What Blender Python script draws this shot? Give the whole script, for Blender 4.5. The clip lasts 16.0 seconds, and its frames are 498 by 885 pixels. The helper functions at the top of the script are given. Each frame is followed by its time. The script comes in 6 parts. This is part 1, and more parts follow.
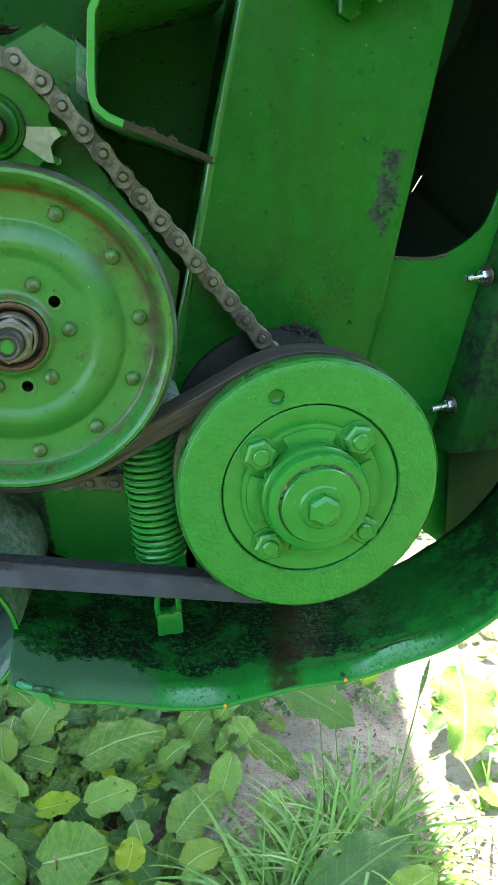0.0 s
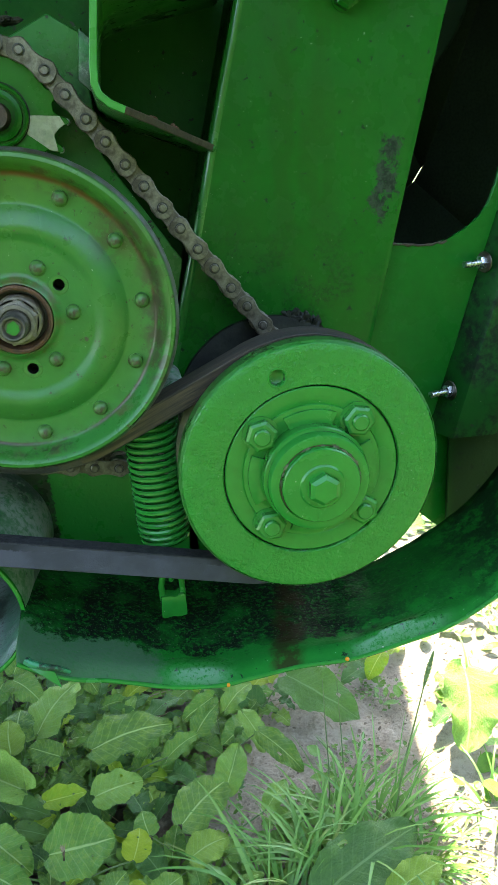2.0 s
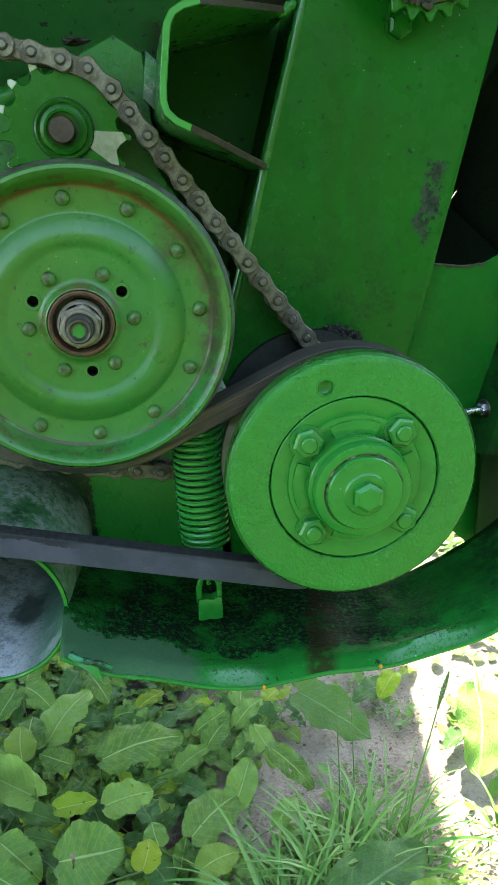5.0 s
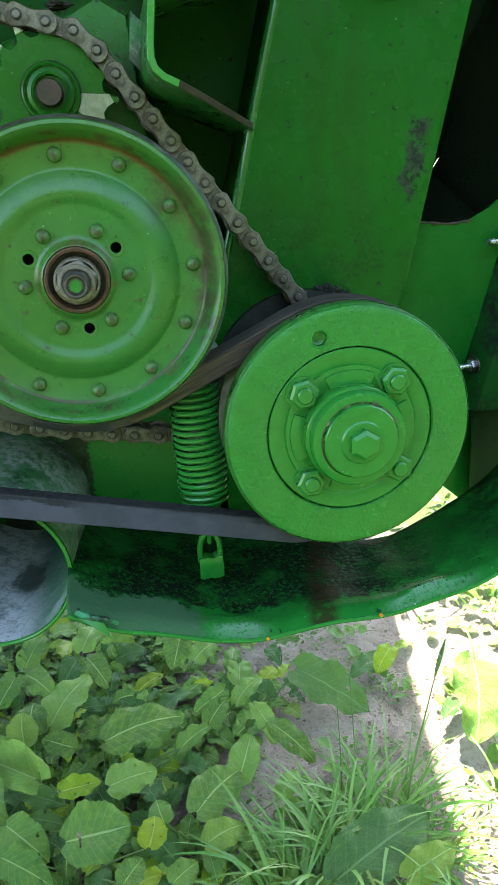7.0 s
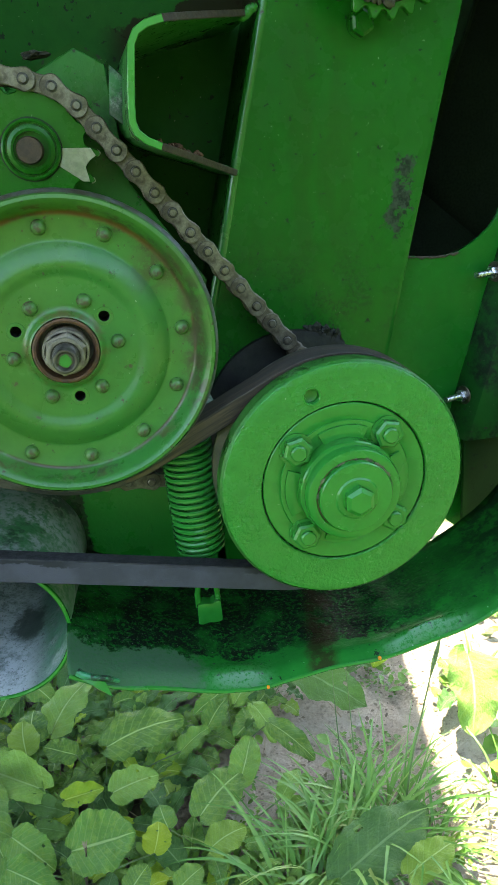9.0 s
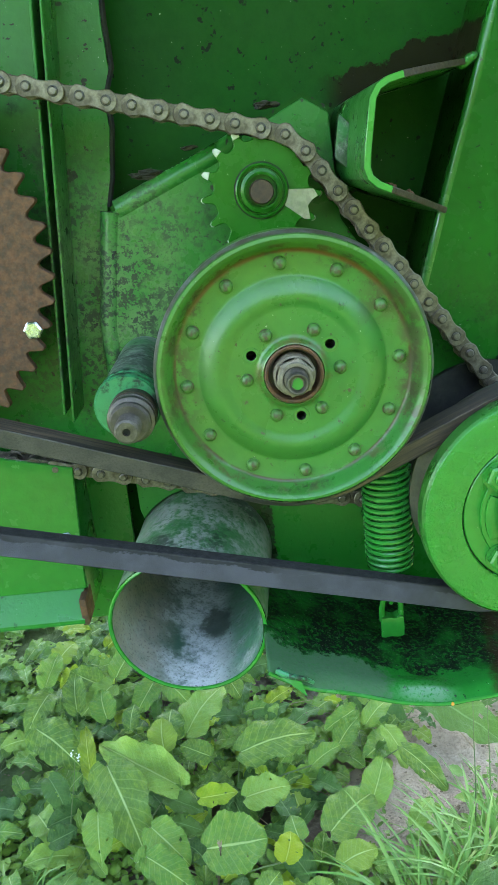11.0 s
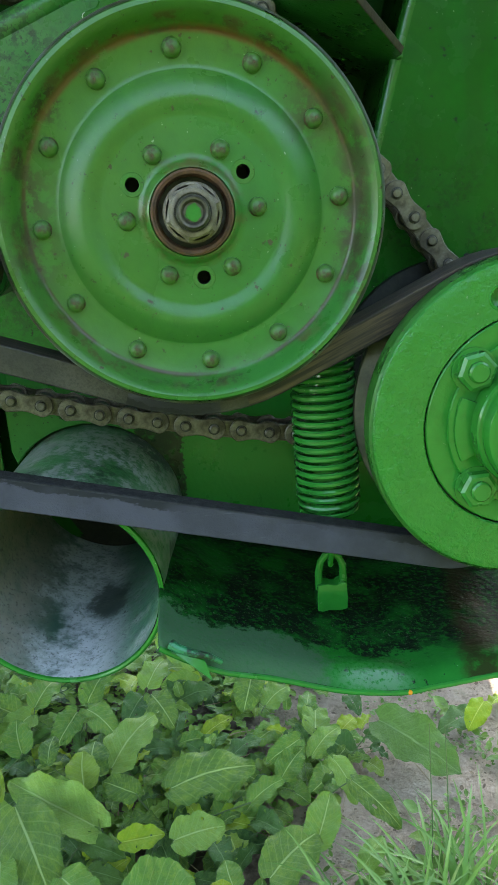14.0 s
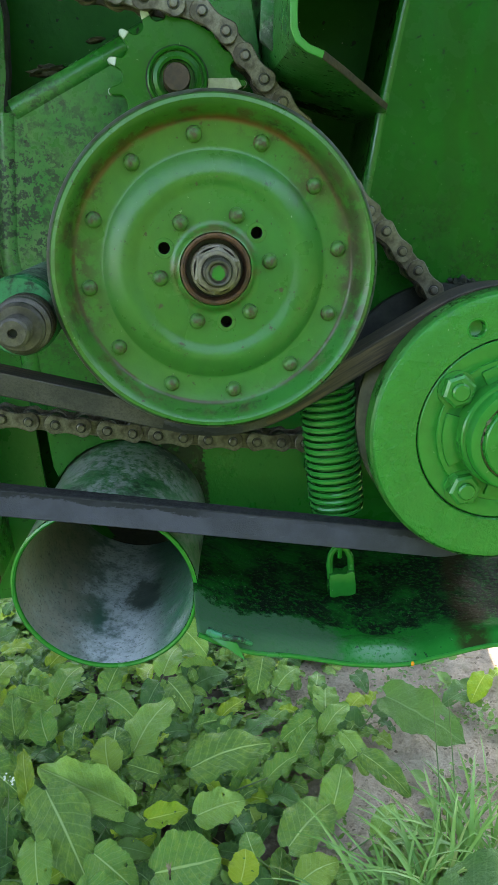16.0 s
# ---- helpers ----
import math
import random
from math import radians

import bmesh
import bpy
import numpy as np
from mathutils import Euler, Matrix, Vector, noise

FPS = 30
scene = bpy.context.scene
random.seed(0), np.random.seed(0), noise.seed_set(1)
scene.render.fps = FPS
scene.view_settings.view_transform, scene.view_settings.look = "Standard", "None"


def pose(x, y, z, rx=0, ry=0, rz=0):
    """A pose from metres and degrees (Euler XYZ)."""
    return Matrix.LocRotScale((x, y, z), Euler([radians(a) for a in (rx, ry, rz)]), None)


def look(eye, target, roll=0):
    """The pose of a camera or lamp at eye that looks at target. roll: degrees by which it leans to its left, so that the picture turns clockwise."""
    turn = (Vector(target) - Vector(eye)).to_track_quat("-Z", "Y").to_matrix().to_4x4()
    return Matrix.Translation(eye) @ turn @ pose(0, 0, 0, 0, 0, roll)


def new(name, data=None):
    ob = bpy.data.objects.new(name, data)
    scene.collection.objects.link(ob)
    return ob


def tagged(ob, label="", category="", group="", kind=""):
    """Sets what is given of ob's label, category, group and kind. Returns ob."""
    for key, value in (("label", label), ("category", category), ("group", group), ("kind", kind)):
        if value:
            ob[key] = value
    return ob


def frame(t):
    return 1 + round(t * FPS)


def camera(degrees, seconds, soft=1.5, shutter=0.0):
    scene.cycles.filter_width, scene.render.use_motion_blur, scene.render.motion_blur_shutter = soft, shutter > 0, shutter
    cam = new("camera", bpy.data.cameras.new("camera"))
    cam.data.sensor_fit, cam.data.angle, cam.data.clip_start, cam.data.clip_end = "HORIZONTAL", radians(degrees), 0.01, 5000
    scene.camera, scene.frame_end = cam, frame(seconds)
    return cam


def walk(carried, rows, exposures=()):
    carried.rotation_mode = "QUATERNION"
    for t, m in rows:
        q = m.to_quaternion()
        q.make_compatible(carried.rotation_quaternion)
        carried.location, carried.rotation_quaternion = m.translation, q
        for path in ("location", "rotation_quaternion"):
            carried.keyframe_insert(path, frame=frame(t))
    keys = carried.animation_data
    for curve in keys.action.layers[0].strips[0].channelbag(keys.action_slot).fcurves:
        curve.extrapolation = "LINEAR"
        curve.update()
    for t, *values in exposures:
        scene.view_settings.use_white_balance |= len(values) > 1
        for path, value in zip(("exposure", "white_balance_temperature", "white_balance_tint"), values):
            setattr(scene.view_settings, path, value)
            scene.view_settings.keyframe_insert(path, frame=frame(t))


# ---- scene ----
cam = camera(37.4, 16.0, soft=1.3)
PATH = [
    (0, (0.0704, -0.4359, 1.2024), (0.3668, 1.4030, 0.4740), -3.30),
    (0.5, (0.0641, -0.4335, 1.1988), (0.3506, 1.4075, 0.4717), -3.39),
    (1, (0.0661, -0.4347, 1.1962), (0.3602, 1.4050, 0.4688), -3.52),
    (1.5, (0.0640, -0.4333, 1.1938), (0.3518, 1.4071, 0.4657), -3.69),
    (2, (0.0698, -0.4482, 1.1938), (0.3537, 1.3933, 0.4668), -3.75),
    (2.5, (0.0582, -0.4873, 1.2120), (0.3094, 1.3644, 0.4993), -3.57),
    (3, (0.0589, -0.5071, 1.2199), (0.2891, 1.3512, 0.5172), -3.18),
    (3.5, (0.0553, -0.4961, 1.2052), (0.2716, 1.3692, 0.5168), -2.88),
    (3.7, (0.0617, -0.4919, 1.2105), (0.2694, 1.3751, 0.5241), -2.85),
    (5.8, (0.0324, -0.4522, 1.1847), (0.3282, 1.4068, 0.5089), -1.84),
    (6, (0.0320, -0.4620, 1.1848), (0.3288, 1.3971, 0.5098), -1.91),
    (6.5, (0.0256, -0.4837, 1.1981), (0.3170, 1.3801, 0.5337), -2.19),
    (7, (0.0324, -0.4762, 1.1719), (0.3265, 1.3736, 0.4708), -3.66),
    (7.5, (0.0317, -0.4696, 1.1878), (0.3392, 1.3794, 0.4902), -4.30),
    (8, (0.0441, -0.4658, 1.2196), (0.3628, 1.3798, 0.5181), -4.66),
    (8.5, (0.0414, -0.4587, 1.2303), (0.3526, 1.3782, 0.5028), -4.98),
    (9, (0.0363, -0.4568, 1.2215), (0.3519, 1.3673, 0.4646), -5.18),
    (9.5, (0.0180, -0.4561, 1.2403), (0.2825, 1.3886, 0.5142), -5.39),
    (10, (-0.0206, -0.4582, 1.2426), (0.1101, 1.4146, 0.5531), -6.10),
    (10.2, (-0.0343, -0.4616, 1.2425), (0.0389, 1.4151, 0.5550), -6.10),
    (12.3, (0.0078, -0.5081, 1.2224), (-0.0080, 1.3740, 0.5460), -5.48),
    (12.5, (0.0138, -0.4991, 1.2106), (0.0217, 1.3842, 0.5376), -4.99),
    (13, (0.0136, -0.4335, 1.1443), (0.1266, 1.4548, 0.4952), -2.80),
    (13.5, (-0.0086, -0.3758, 1.1197), (0.1161, 1.5264, 0.5146), -3.33),
    (14, (0.0010, -0.3748, 1.1109), (0.1354, 1.5302, 0.5170), -3.63),
    (14.5, (0.0126, -0.4104, 1.1224), (0.1713, 1.4794, 0.4870), -4.37),
    (15, (0.0044, -0.4420, 1.1567), (0.1479, 1.4468, 0.5151), -5.01),
    (15.5, (-0.0035, -0.4370, 1.1678), (0.1295, 1.4526, 0.5263), -5.43),
    (16, (-0.0152, -0.4339, 1.1496), (0.1227, 1.4595, 0.5203), -5.77),
]
EXPOSURES = [(0.0, 3.68, 7500, 6), (0.5, 3.55, 7500, 6), (3.0, 3.38, 7500, 6), (7.0, 3.4, 7500, 6), (9.5, 3.42, 7800, 6), (10.0, 3.74, 7600, 6), (12.5, 4.08, 8200, 6), (13.5, 3.5, 7950, 6), (15.0, 3.33, 7950, 6), (16.0, 3.36, 7950, 6)]
walk(cam, [(t, look(e, g, r)) for t, e, g, r in PATH], EXPOSURES)
GROUND = -0.04

# ---- world, sun, exposure ----
SUN_AZ, SUN_EL = 12.0, 62.0
world = bpy.data.worlds.new("sky")
scene.world = world
world.use_nodes = True
wt = world.node_tree
sky = wt.nodes.new("ShaderNodeTexSky")
sky.sky_type, sky.sun_disc = "NISHITA", False
sky.sun_elevation, sky.sun_rotation = radians(SUN_EL), radians(SUN_AZ)
wt.links.new(sky.outputs[0], wt.nodes["Background"].inputs[0])
wt.nodes["Background"].inputs[1].default_value = 0.15
sun = new("sun", bpy.data.lights.new("sun", "SUN"))
sun.data.energy, sun.data.angle, sun.data.color = 5.0, radians(0.53), (1.0, 0.95, 0.86)
sun_from = Vector((math.sin(radians(SUN_AZ)) * math.cos(radians(SUN_EL)), math.cos(radians(SUN_AZ)) * math.cos(radians(SUN_EL)), math.sin(radians(SUN_EL))))
sun.matrix_world = look(sun_from * 20, (0, 0, 0))


# ---- materials ----
class Nodes:
    """Short hand for a material's node tree."""

    def __init__(self, name):
        self.mat = bpy.data.materials.new(name)
        self.mat.use_nodes = True
        self.t = self.mat.node_tree
        self.b = self.t.nodes["Principled BSDF"]
        self.coord = self.t.nodes.new("ShaderNodeTexCoord")

    def node(self, kind, **values):
        n = self.t.nodes.new(kind)
        for key, value in values.items():
            n.inputs[key].default_value = value
        return n

    def link(self, a, b):
        self.t.links.new(a, b)

    def noise(self, scale, detail=4.0, rough=0.6, stretch=None, warp=0.0):
        n = self.node("ShaderNodeTexNoise", Scale=scale, Detail=detail, Roughness=rough, Distortion=warp)
        src = self.coord.outputs["Object"]
        if stretch:
            m = self.node("ShaderNodeMapping", Scale=stretch)
            self.link(src, m.inputs["Vector"])
            src = m.outputs["Vector"]
        self.link(src, n.inputs["Vector"])
        return n.outputs["Fac"]

    def ramp(self, fac, lo, hi, a=0.0, b=1.0):
        r = self.t.nodes.new("ShaderNodeMapRange")
        r.interpolation_type = "SMOOTHSTEP"
        self.link(fac, r.inputs["Value"])
        for key, value in (("From Min", lo), ("From Max", hi), ("To Min", a), ("To Max", b)):
            r.inputs[key].default_value = value
        return r.outputs["Result"]

    def math(self, op, a, b):
        n = self.t.nodes.new("ShaderNodeMath")
        n.operation = op
        for i, v in enumerate((a, b)):
            if isinstance(v, (int, float)):
                n.inputs[i].default_value = v
            else:
                self.link(v, n.inputs[i])
        return n.outputs[0]

    def mix(self, fac, a, b):
        n = self.t.nodes.new("ShaderNodeMix")
        n.data_type = "RGBA"
        for i, v in ((0, fac), (6, a), (7, b)):
            if isinstance(v, (int, float)):
                n.inputs[i].default_value = v
            elif isinstance(v, tuple):
                n.inputs[i].default_value = (*v, 1.0)
            else:
                self.link(v, n.inputs[i])
        return n.outputs[2]

    def bump(self, height, strength, distance):
        n = self.node("ShaderNodeBump", Strength=strength, Distance=distance)
        self.link(height, n.inputs["Height"])
        self.link(n.outputs["Normal"], self.b.inputs["Normal"])

    def box(self, centre, half, soft):
        """1 inside a soft-edged box in the thing's own coordinates."""
        s = self.t.nodes.new("ShaderNodeSeparateXYZ")
        self.link(self.coord.outputs["Object"], s.inputs[0])
        out = None
        for i in range(3):
            if half[i] is None:
                continue
            d = self.math("ABSOLUTE", self.math("SUBTRACT", s.outputs[i], centre[i]), 0.0)
            f = self.ramp(d, half[i] - soft, half[i] + soft, 1.0, 0.0)
            out = f if out is None else self.math("MULTIPLY", out, f)
        return out

    def axis(self, i):
        s = self.t.nodes.new("ShaderNodeSeparateXYZ")
        self.link(self.coord.outputs["Object"], s.inputs[0])
        return s.outputs[i]


def paint(name, colour, faded, grime=(0.006, 0.018, 0.007), grime_at=(0.56, 0.72), chips=(0.70, 0.73), chip=(0.026, 0.028, 0.02), rough=0.34, orange=0.25, stain=9.0, extra=None, shine=0.45, coarse=1.2, fine=260.0):
    """Brushed-on machine paint: two tones, grime in patches, small chips, an uneven gloss."""
    n = Nodes(name)
    tone = n.mix(n.ramp(n.noise(7.0, 3.0), 0.35, 0.65), colour, faded)
    tone = n.mix(n.ramp(n.noise(90.0, 5.0), 0.35, 0.75, 0.0, 0.35), tone, tuple(c * 0.6 for c in colour))
    dirty = n.ramp(n.noise(stain, 8.0, 0.68), *grime_at)
    dirty = n.math("MULTIPLY", dirty, n.ramp(n.noise(160.0, 5.0, 0.7), 0.38, 0.58))
    col = n.mix(dirty, tone, grime)
    chipped = n.math("MAXIMUM", n.ramp(n.noise(55.0, 8.0, 0.62), *chips), n.ramp(n.noise(150.0, 4.0, 0.55), chips[0] + 0.005, chips[1] + 0.005))
    col = n.mix(chipped, col, chip)
    speck = n.ramp(n.noise(420.0, 2.0, 0.5), 0.74, 0.78)
    col = n.mix(n.math("MULTIPLY", speck, 0.7), col, (0.34, 0.36, 0.30))
    gloss = n.math("ADD", n.ramp(n.noise(30.0, 5.0), 0.3, 0.7, rough - 0.06, rough + 0.1), n.math("MULTIPLY", n.math("MAXIMUM", dirty, chipped), 0.4))
    if extra:
        col, gloss = extra(n, col, gloss)
    n.link(col, n.b.inputs["Base Color"])
    n.link(gloss, n.b.inputs["Roughness"])
    n.b.inputs["Specular IOR Level"].default_value = shine
    height = n.math("ADD", n.noise(fine, 3.0), n.math("MULTIPLY", n.noise(45.0, 3.0), coarse))
    height = n.math("SUBTRACT", height, n.math("MULTIPLY", chipped, 1.5))
    n.bump(height, orange, 0.0012)
    return n.mat


def plain(name, colour, other, rough, metal=0.0, scale=60.0, relief=0.2, fine=300.0, dist=0.001, stretch=None, shine=0.5):
    n = Nodes(name)
    n.b.inputs["Specular IOR Level"].default_value = shine
    col = n.mix(n.ramp(n.noise(scale, 6.0, 0.65, stretch), 0.35, 0.66), colour, other)
    col = n.mix(n.ramp(n.noise(fine, 3.0, 0.6, stretch), 0.4, 0.7, 0.0, 0.5), col, tuple(c * 0.45 for c in colour))
    n.link(col, n.b.inputs["Base Color"])
    n.b.inputs["Metallic"].default_value = metal
    n.link(n.ramp(n.noise(scale * 1.7, 4.0), 0.3, 0.7, rough - 0.1, rough + 0.12), n.b.inputs["Roughness"])
    n.bump(n.noise(fine, 4.0, 0.65, stretch), relief, dist)
    return n.mat


def panel_marks(n, col, gloss):
    """Worn patch, drips and oil on the tall panel."""
    lean = n.math("ABSOLUTE", n.math("SUBTRACT", n.math("SUBTRACT", n.axis(0), 0.281), n.math("MULTIPLY", n.math("SUBTRACT", n.axis(2), 1.172), 0.24)), 0.0)
    near = n.math("MULTIPLY", n.ramp(lean, 0.001, 0.021, 1.0, 0.0), n.ramp(n.math("ABSOLUTE", n.math("SUBTRACT", n.axis(2), 1.172), 0.0), 0.015, 0.05, 1.0, 0.0))
    worn = n.ramp(n.math("ADD", near, n.math("MULTIPLY", n.noise(70.0, 10.0, 0.82), 4.6)), 3.02, 3.10)
    flake = n.mix(n.ramp(n.noise(170.0, 5.0, 0.74), 0.40, 0.60), (0.006, 0.012, 0.006), (0.030, 0.045, 0.028))
    col = n.mix(worn, col, flake)
    gloss = n.math("ADD", gloss, n.math("MULTIPLY", worn, 0.3))
    drip = n.math("MULTIPLY", n.box((0.215, 0.0, 1.22), (0.03, None, 0.09), 0.03), n.ramp(n.noise(14.0, 6.0, 0.6, (3.5, 3.5, 0.5)), 0.48, 0.62))
    col = n.mix(n.math("MULTIPLY", drip, 0.45), col, (0.012, 0.06, 0.008))
    oil = n.math("MULTIPLY", n.box((0.19, 0.0, 1.085), (0.09, None, 0.05), 0.04), n.math("MULTIPLY", n.ramp(n.noise(40.0, 5.0, 0.6), 0.42, 0.62), n.ramp(n.noise(330.0, 7.0, 0.78), 0.46, 0.56)))
    col = n.mix(n.math("MULTIPLY", oil, 0.7), col, (0.010, 0.030, 0.010))
    blister = n.ramp(n.noise(130.0, 2.0, 0.4), 0.755, 0.765)
    col = n.mix(n.math("MULTIPLY", blister, 0.8), col, (0.01, 0.03, 0.012))
    low = n.math("MULTIPLY", n.box((0.375, 0.0, 0.885), (0.05, None, 0.075), 0.03), n.ramp(n.noise(26.0, 7.0, 0.7), 0.3, 0.5))
    col = n.mix(n.math("MULTIPLY", low, 0.85), col, (0.01, 0.018, 0.01))
    return col, gloss


def back_marks(n, col, gloss):
    """Black weld grease on the wall above the bracket."""
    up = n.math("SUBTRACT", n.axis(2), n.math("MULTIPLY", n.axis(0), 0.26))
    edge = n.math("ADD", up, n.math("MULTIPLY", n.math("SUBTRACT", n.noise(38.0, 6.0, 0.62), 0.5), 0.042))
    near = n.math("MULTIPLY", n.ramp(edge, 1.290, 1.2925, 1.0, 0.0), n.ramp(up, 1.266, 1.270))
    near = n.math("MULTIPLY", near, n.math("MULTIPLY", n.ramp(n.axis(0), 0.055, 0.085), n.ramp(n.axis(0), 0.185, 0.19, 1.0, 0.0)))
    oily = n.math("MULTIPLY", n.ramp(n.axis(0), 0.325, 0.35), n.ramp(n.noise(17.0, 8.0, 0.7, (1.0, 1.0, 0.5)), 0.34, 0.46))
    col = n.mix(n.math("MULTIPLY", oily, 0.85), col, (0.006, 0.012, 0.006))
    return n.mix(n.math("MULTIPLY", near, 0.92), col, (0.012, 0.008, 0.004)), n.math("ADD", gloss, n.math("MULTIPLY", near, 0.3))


def trough_marks(n, col, gloss):
    """Oily soil on the guard's floor with a ragged edge, grit, a brown run, a greyed dry end and two wet glints at the
    lip, their gloss raised to place the highlights.
    """
    x, y = n.axis(0), n.axis(1)
    rag = n.math("MULTIPLY", n.math("SUBTRACT", n.noise(48.0, 8.0, 0.72), 0.5), 0.07)
    reach = n.math("ADD", n.math("ADD", y, rag), n.math("MULTIPLY", n.ramp(x, -0.03, 0.11, 0.0, 1.0), 0.012))
    oily = n.math("MULTIPLY", n.ramp(reach, 0.012, 0.019), n.ramp(x, 0.20, 0.29, 1.0, 0.3))
    film = n.ramp(n.noise(32.0, 7.0, 0.7, (1.0, 1.8, 1.0)), 0.32, 0.60, 0.35, 1.0)
    col = n.mix(n.math("MULTIPLY", oily, n.math("MULTIPLY", film, 0.72)), col, (0.003, 0.032, 0.006))
    tar = n.math("MULTIPLY", oily, n.math("MULTIPLY", n.ramp(n.noise(22.0, 6.0, 0.68), 0.36, 0.54), n.ramp(n.noise(260.0, 6.0, 0.74), 0.40, 0.50)))
    col = n.mix(n.math("MULTIPLY", tar, 0.95), col, (0.005, 0.006, 0.005))
    clot = n.ramp(n.noise(110.0, 6.0, 0.7), 0.63, 0.66)
    col = n.mix(n.math("MULTIPLY", clot, 0.9), col, (0.006, 0.007, 0.007))
    streak = n.math("ADD", n.math("SUBTRACT", x, n.math("MULTIPLY", y, 0.25)), n.math("MULTIPLY", n.math("SUBTRACT", n.noise(60.0, 6.0, 0.7), 0.5), 0.02))
    brown = n.math("MULTIPLY", n.ramp(n.math("ABSOLUTE", n.math("SUBTRACT", streak, 0.158), 0.0), 0.006, 0.016, 1.0, 0.0), n.ramp(n.noise(55.0, 7.0, 0.7), 0.34, 0.52))
    col = n.mix(n.math("MULTIPLY", brown, 0.85), col, (0.020, 0.013, 0.006))
    dark = n.math("MULTIPLY", n.ramp(x, 0.26, 0.34), n.ramp(n.noise(40.0, 8.0, 0.74), 0.42, 0.54))
    col = n.mix(n.math("MULTIPLY", dark, 0.85), col, (0.005, 0.011, 0.006))
    grit = n.math("MULTIPLY", oily, n.ramp(n.noise(560.0, 3.0, 0.7), 0.64, 0.69))
    col = n.mix(n.math("MULTIPLY", grit, 0.7), col, (0.12, 0.15, 0.11))
    dry = n.math("MULTIPLY", n.ramp(n.math("ADD", x, n.math("MULTIPLY", n.math("SUBTRACT", n.noise(34.0, 9.0, 0.74), 0.5), 0.11)), 0.050, 0.068, 1.0, 0.0), n.math("SUBTRACT", 1.0, oily))
    col = n.mix(n.math("MULTIPLY", dry, n.ramp(n.noise(330.0, 4.0, 0.7), 0.25, 0.55, 0.6, 0.92)), col, (0.046, 0.100, 0.052))
    # masks put the lip's highlights at two chosen spots
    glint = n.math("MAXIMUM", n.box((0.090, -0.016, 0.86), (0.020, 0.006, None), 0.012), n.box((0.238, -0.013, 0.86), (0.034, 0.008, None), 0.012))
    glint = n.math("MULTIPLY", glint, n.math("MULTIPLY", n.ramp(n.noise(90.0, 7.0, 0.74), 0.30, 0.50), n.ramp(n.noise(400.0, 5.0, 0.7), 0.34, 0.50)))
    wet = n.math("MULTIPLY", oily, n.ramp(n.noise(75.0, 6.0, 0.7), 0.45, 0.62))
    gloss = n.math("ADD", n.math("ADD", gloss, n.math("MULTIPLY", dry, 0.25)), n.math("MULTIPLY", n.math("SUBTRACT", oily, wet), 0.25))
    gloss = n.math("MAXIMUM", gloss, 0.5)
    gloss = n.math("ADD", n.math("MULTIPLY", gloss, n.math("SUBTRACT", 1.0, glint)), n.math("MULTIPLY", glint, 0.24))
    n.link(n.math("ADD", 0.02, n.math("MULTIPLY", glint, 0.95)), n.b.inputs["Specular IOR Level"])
    return col, gloss


def wall_marks(n, col, gloss):
    """Scuffed dark paint and a pale bloom on the standing plate, oil by the tube."""
    # brighter low green: fresher paint, with light off the ground painted in
    fresh = n.math("MAXIMUM", n.box((0.06, 0.0, 0.945), (0.105, None, 0.10), 0.02), n.math("MULTIPLY", n.box((-0.19, 0.0, 0.94), (0.07, None, 0.10), 0.03), 0.75))
    col = n.mix(n.math("MULTIPLY", fresh, 0.85), col, (0.003, 0.16, 0.020))
    bloom = n.math("MULTIPLY", n.box((-0.12, 0.0, 1.165), (0.055, None, 0.07), 0.04), n.ramp(n.noise(18.0, 6.0, 0.65), 0.34, 0.6))
    col = n.mix(n.math("MULTIPLY", bloom, 0.8), col, (0.095, 0.19, 0.065))
    where = n.box((-0.135, 0.0, 1.15), (0.085, None, 0.10), 0.06)
    scuff = n.math("MULTIPLY", where, n.math("MULTIPLY", n.ramp(n.noise(30.0, 7.0, 0.7), 0.38, 0.56), n.ramp(n.noise(210.0, 6.0, 0.72), 0.48, 0.53)))
    col = n.mix(n.math("MULTIPLY", scuff, 0.9), col, (0.02, 0.026, 0.02))
    flake = n.math("MULTIPLY", where, n.ramp(n.noise(110.0, 7.0, 0.72), 0.62, 0.64))
    col = n.mix(flake, col, (0.018, 0.02, 0.016))
    tar = n.ramp(n.math("ADD", n.box((-0.028, 0.0, 0.94), (0.016, None, 0.055), 0.012), n.math("MULTIPLY", n.math("SUBTRACT", n.noise(55.0, 8.0, 0.7), 0.5), 1.6)), 0.42, 0.50)
    col = n.mix(n.math("MULTIPLY", tar, n.ramp(n.noise(160.0, 6.0, 0.72), 0.3, 0.5, 0.45, 0.95)), col, (0.008, 0.012, 0.009))
    return col, gloss


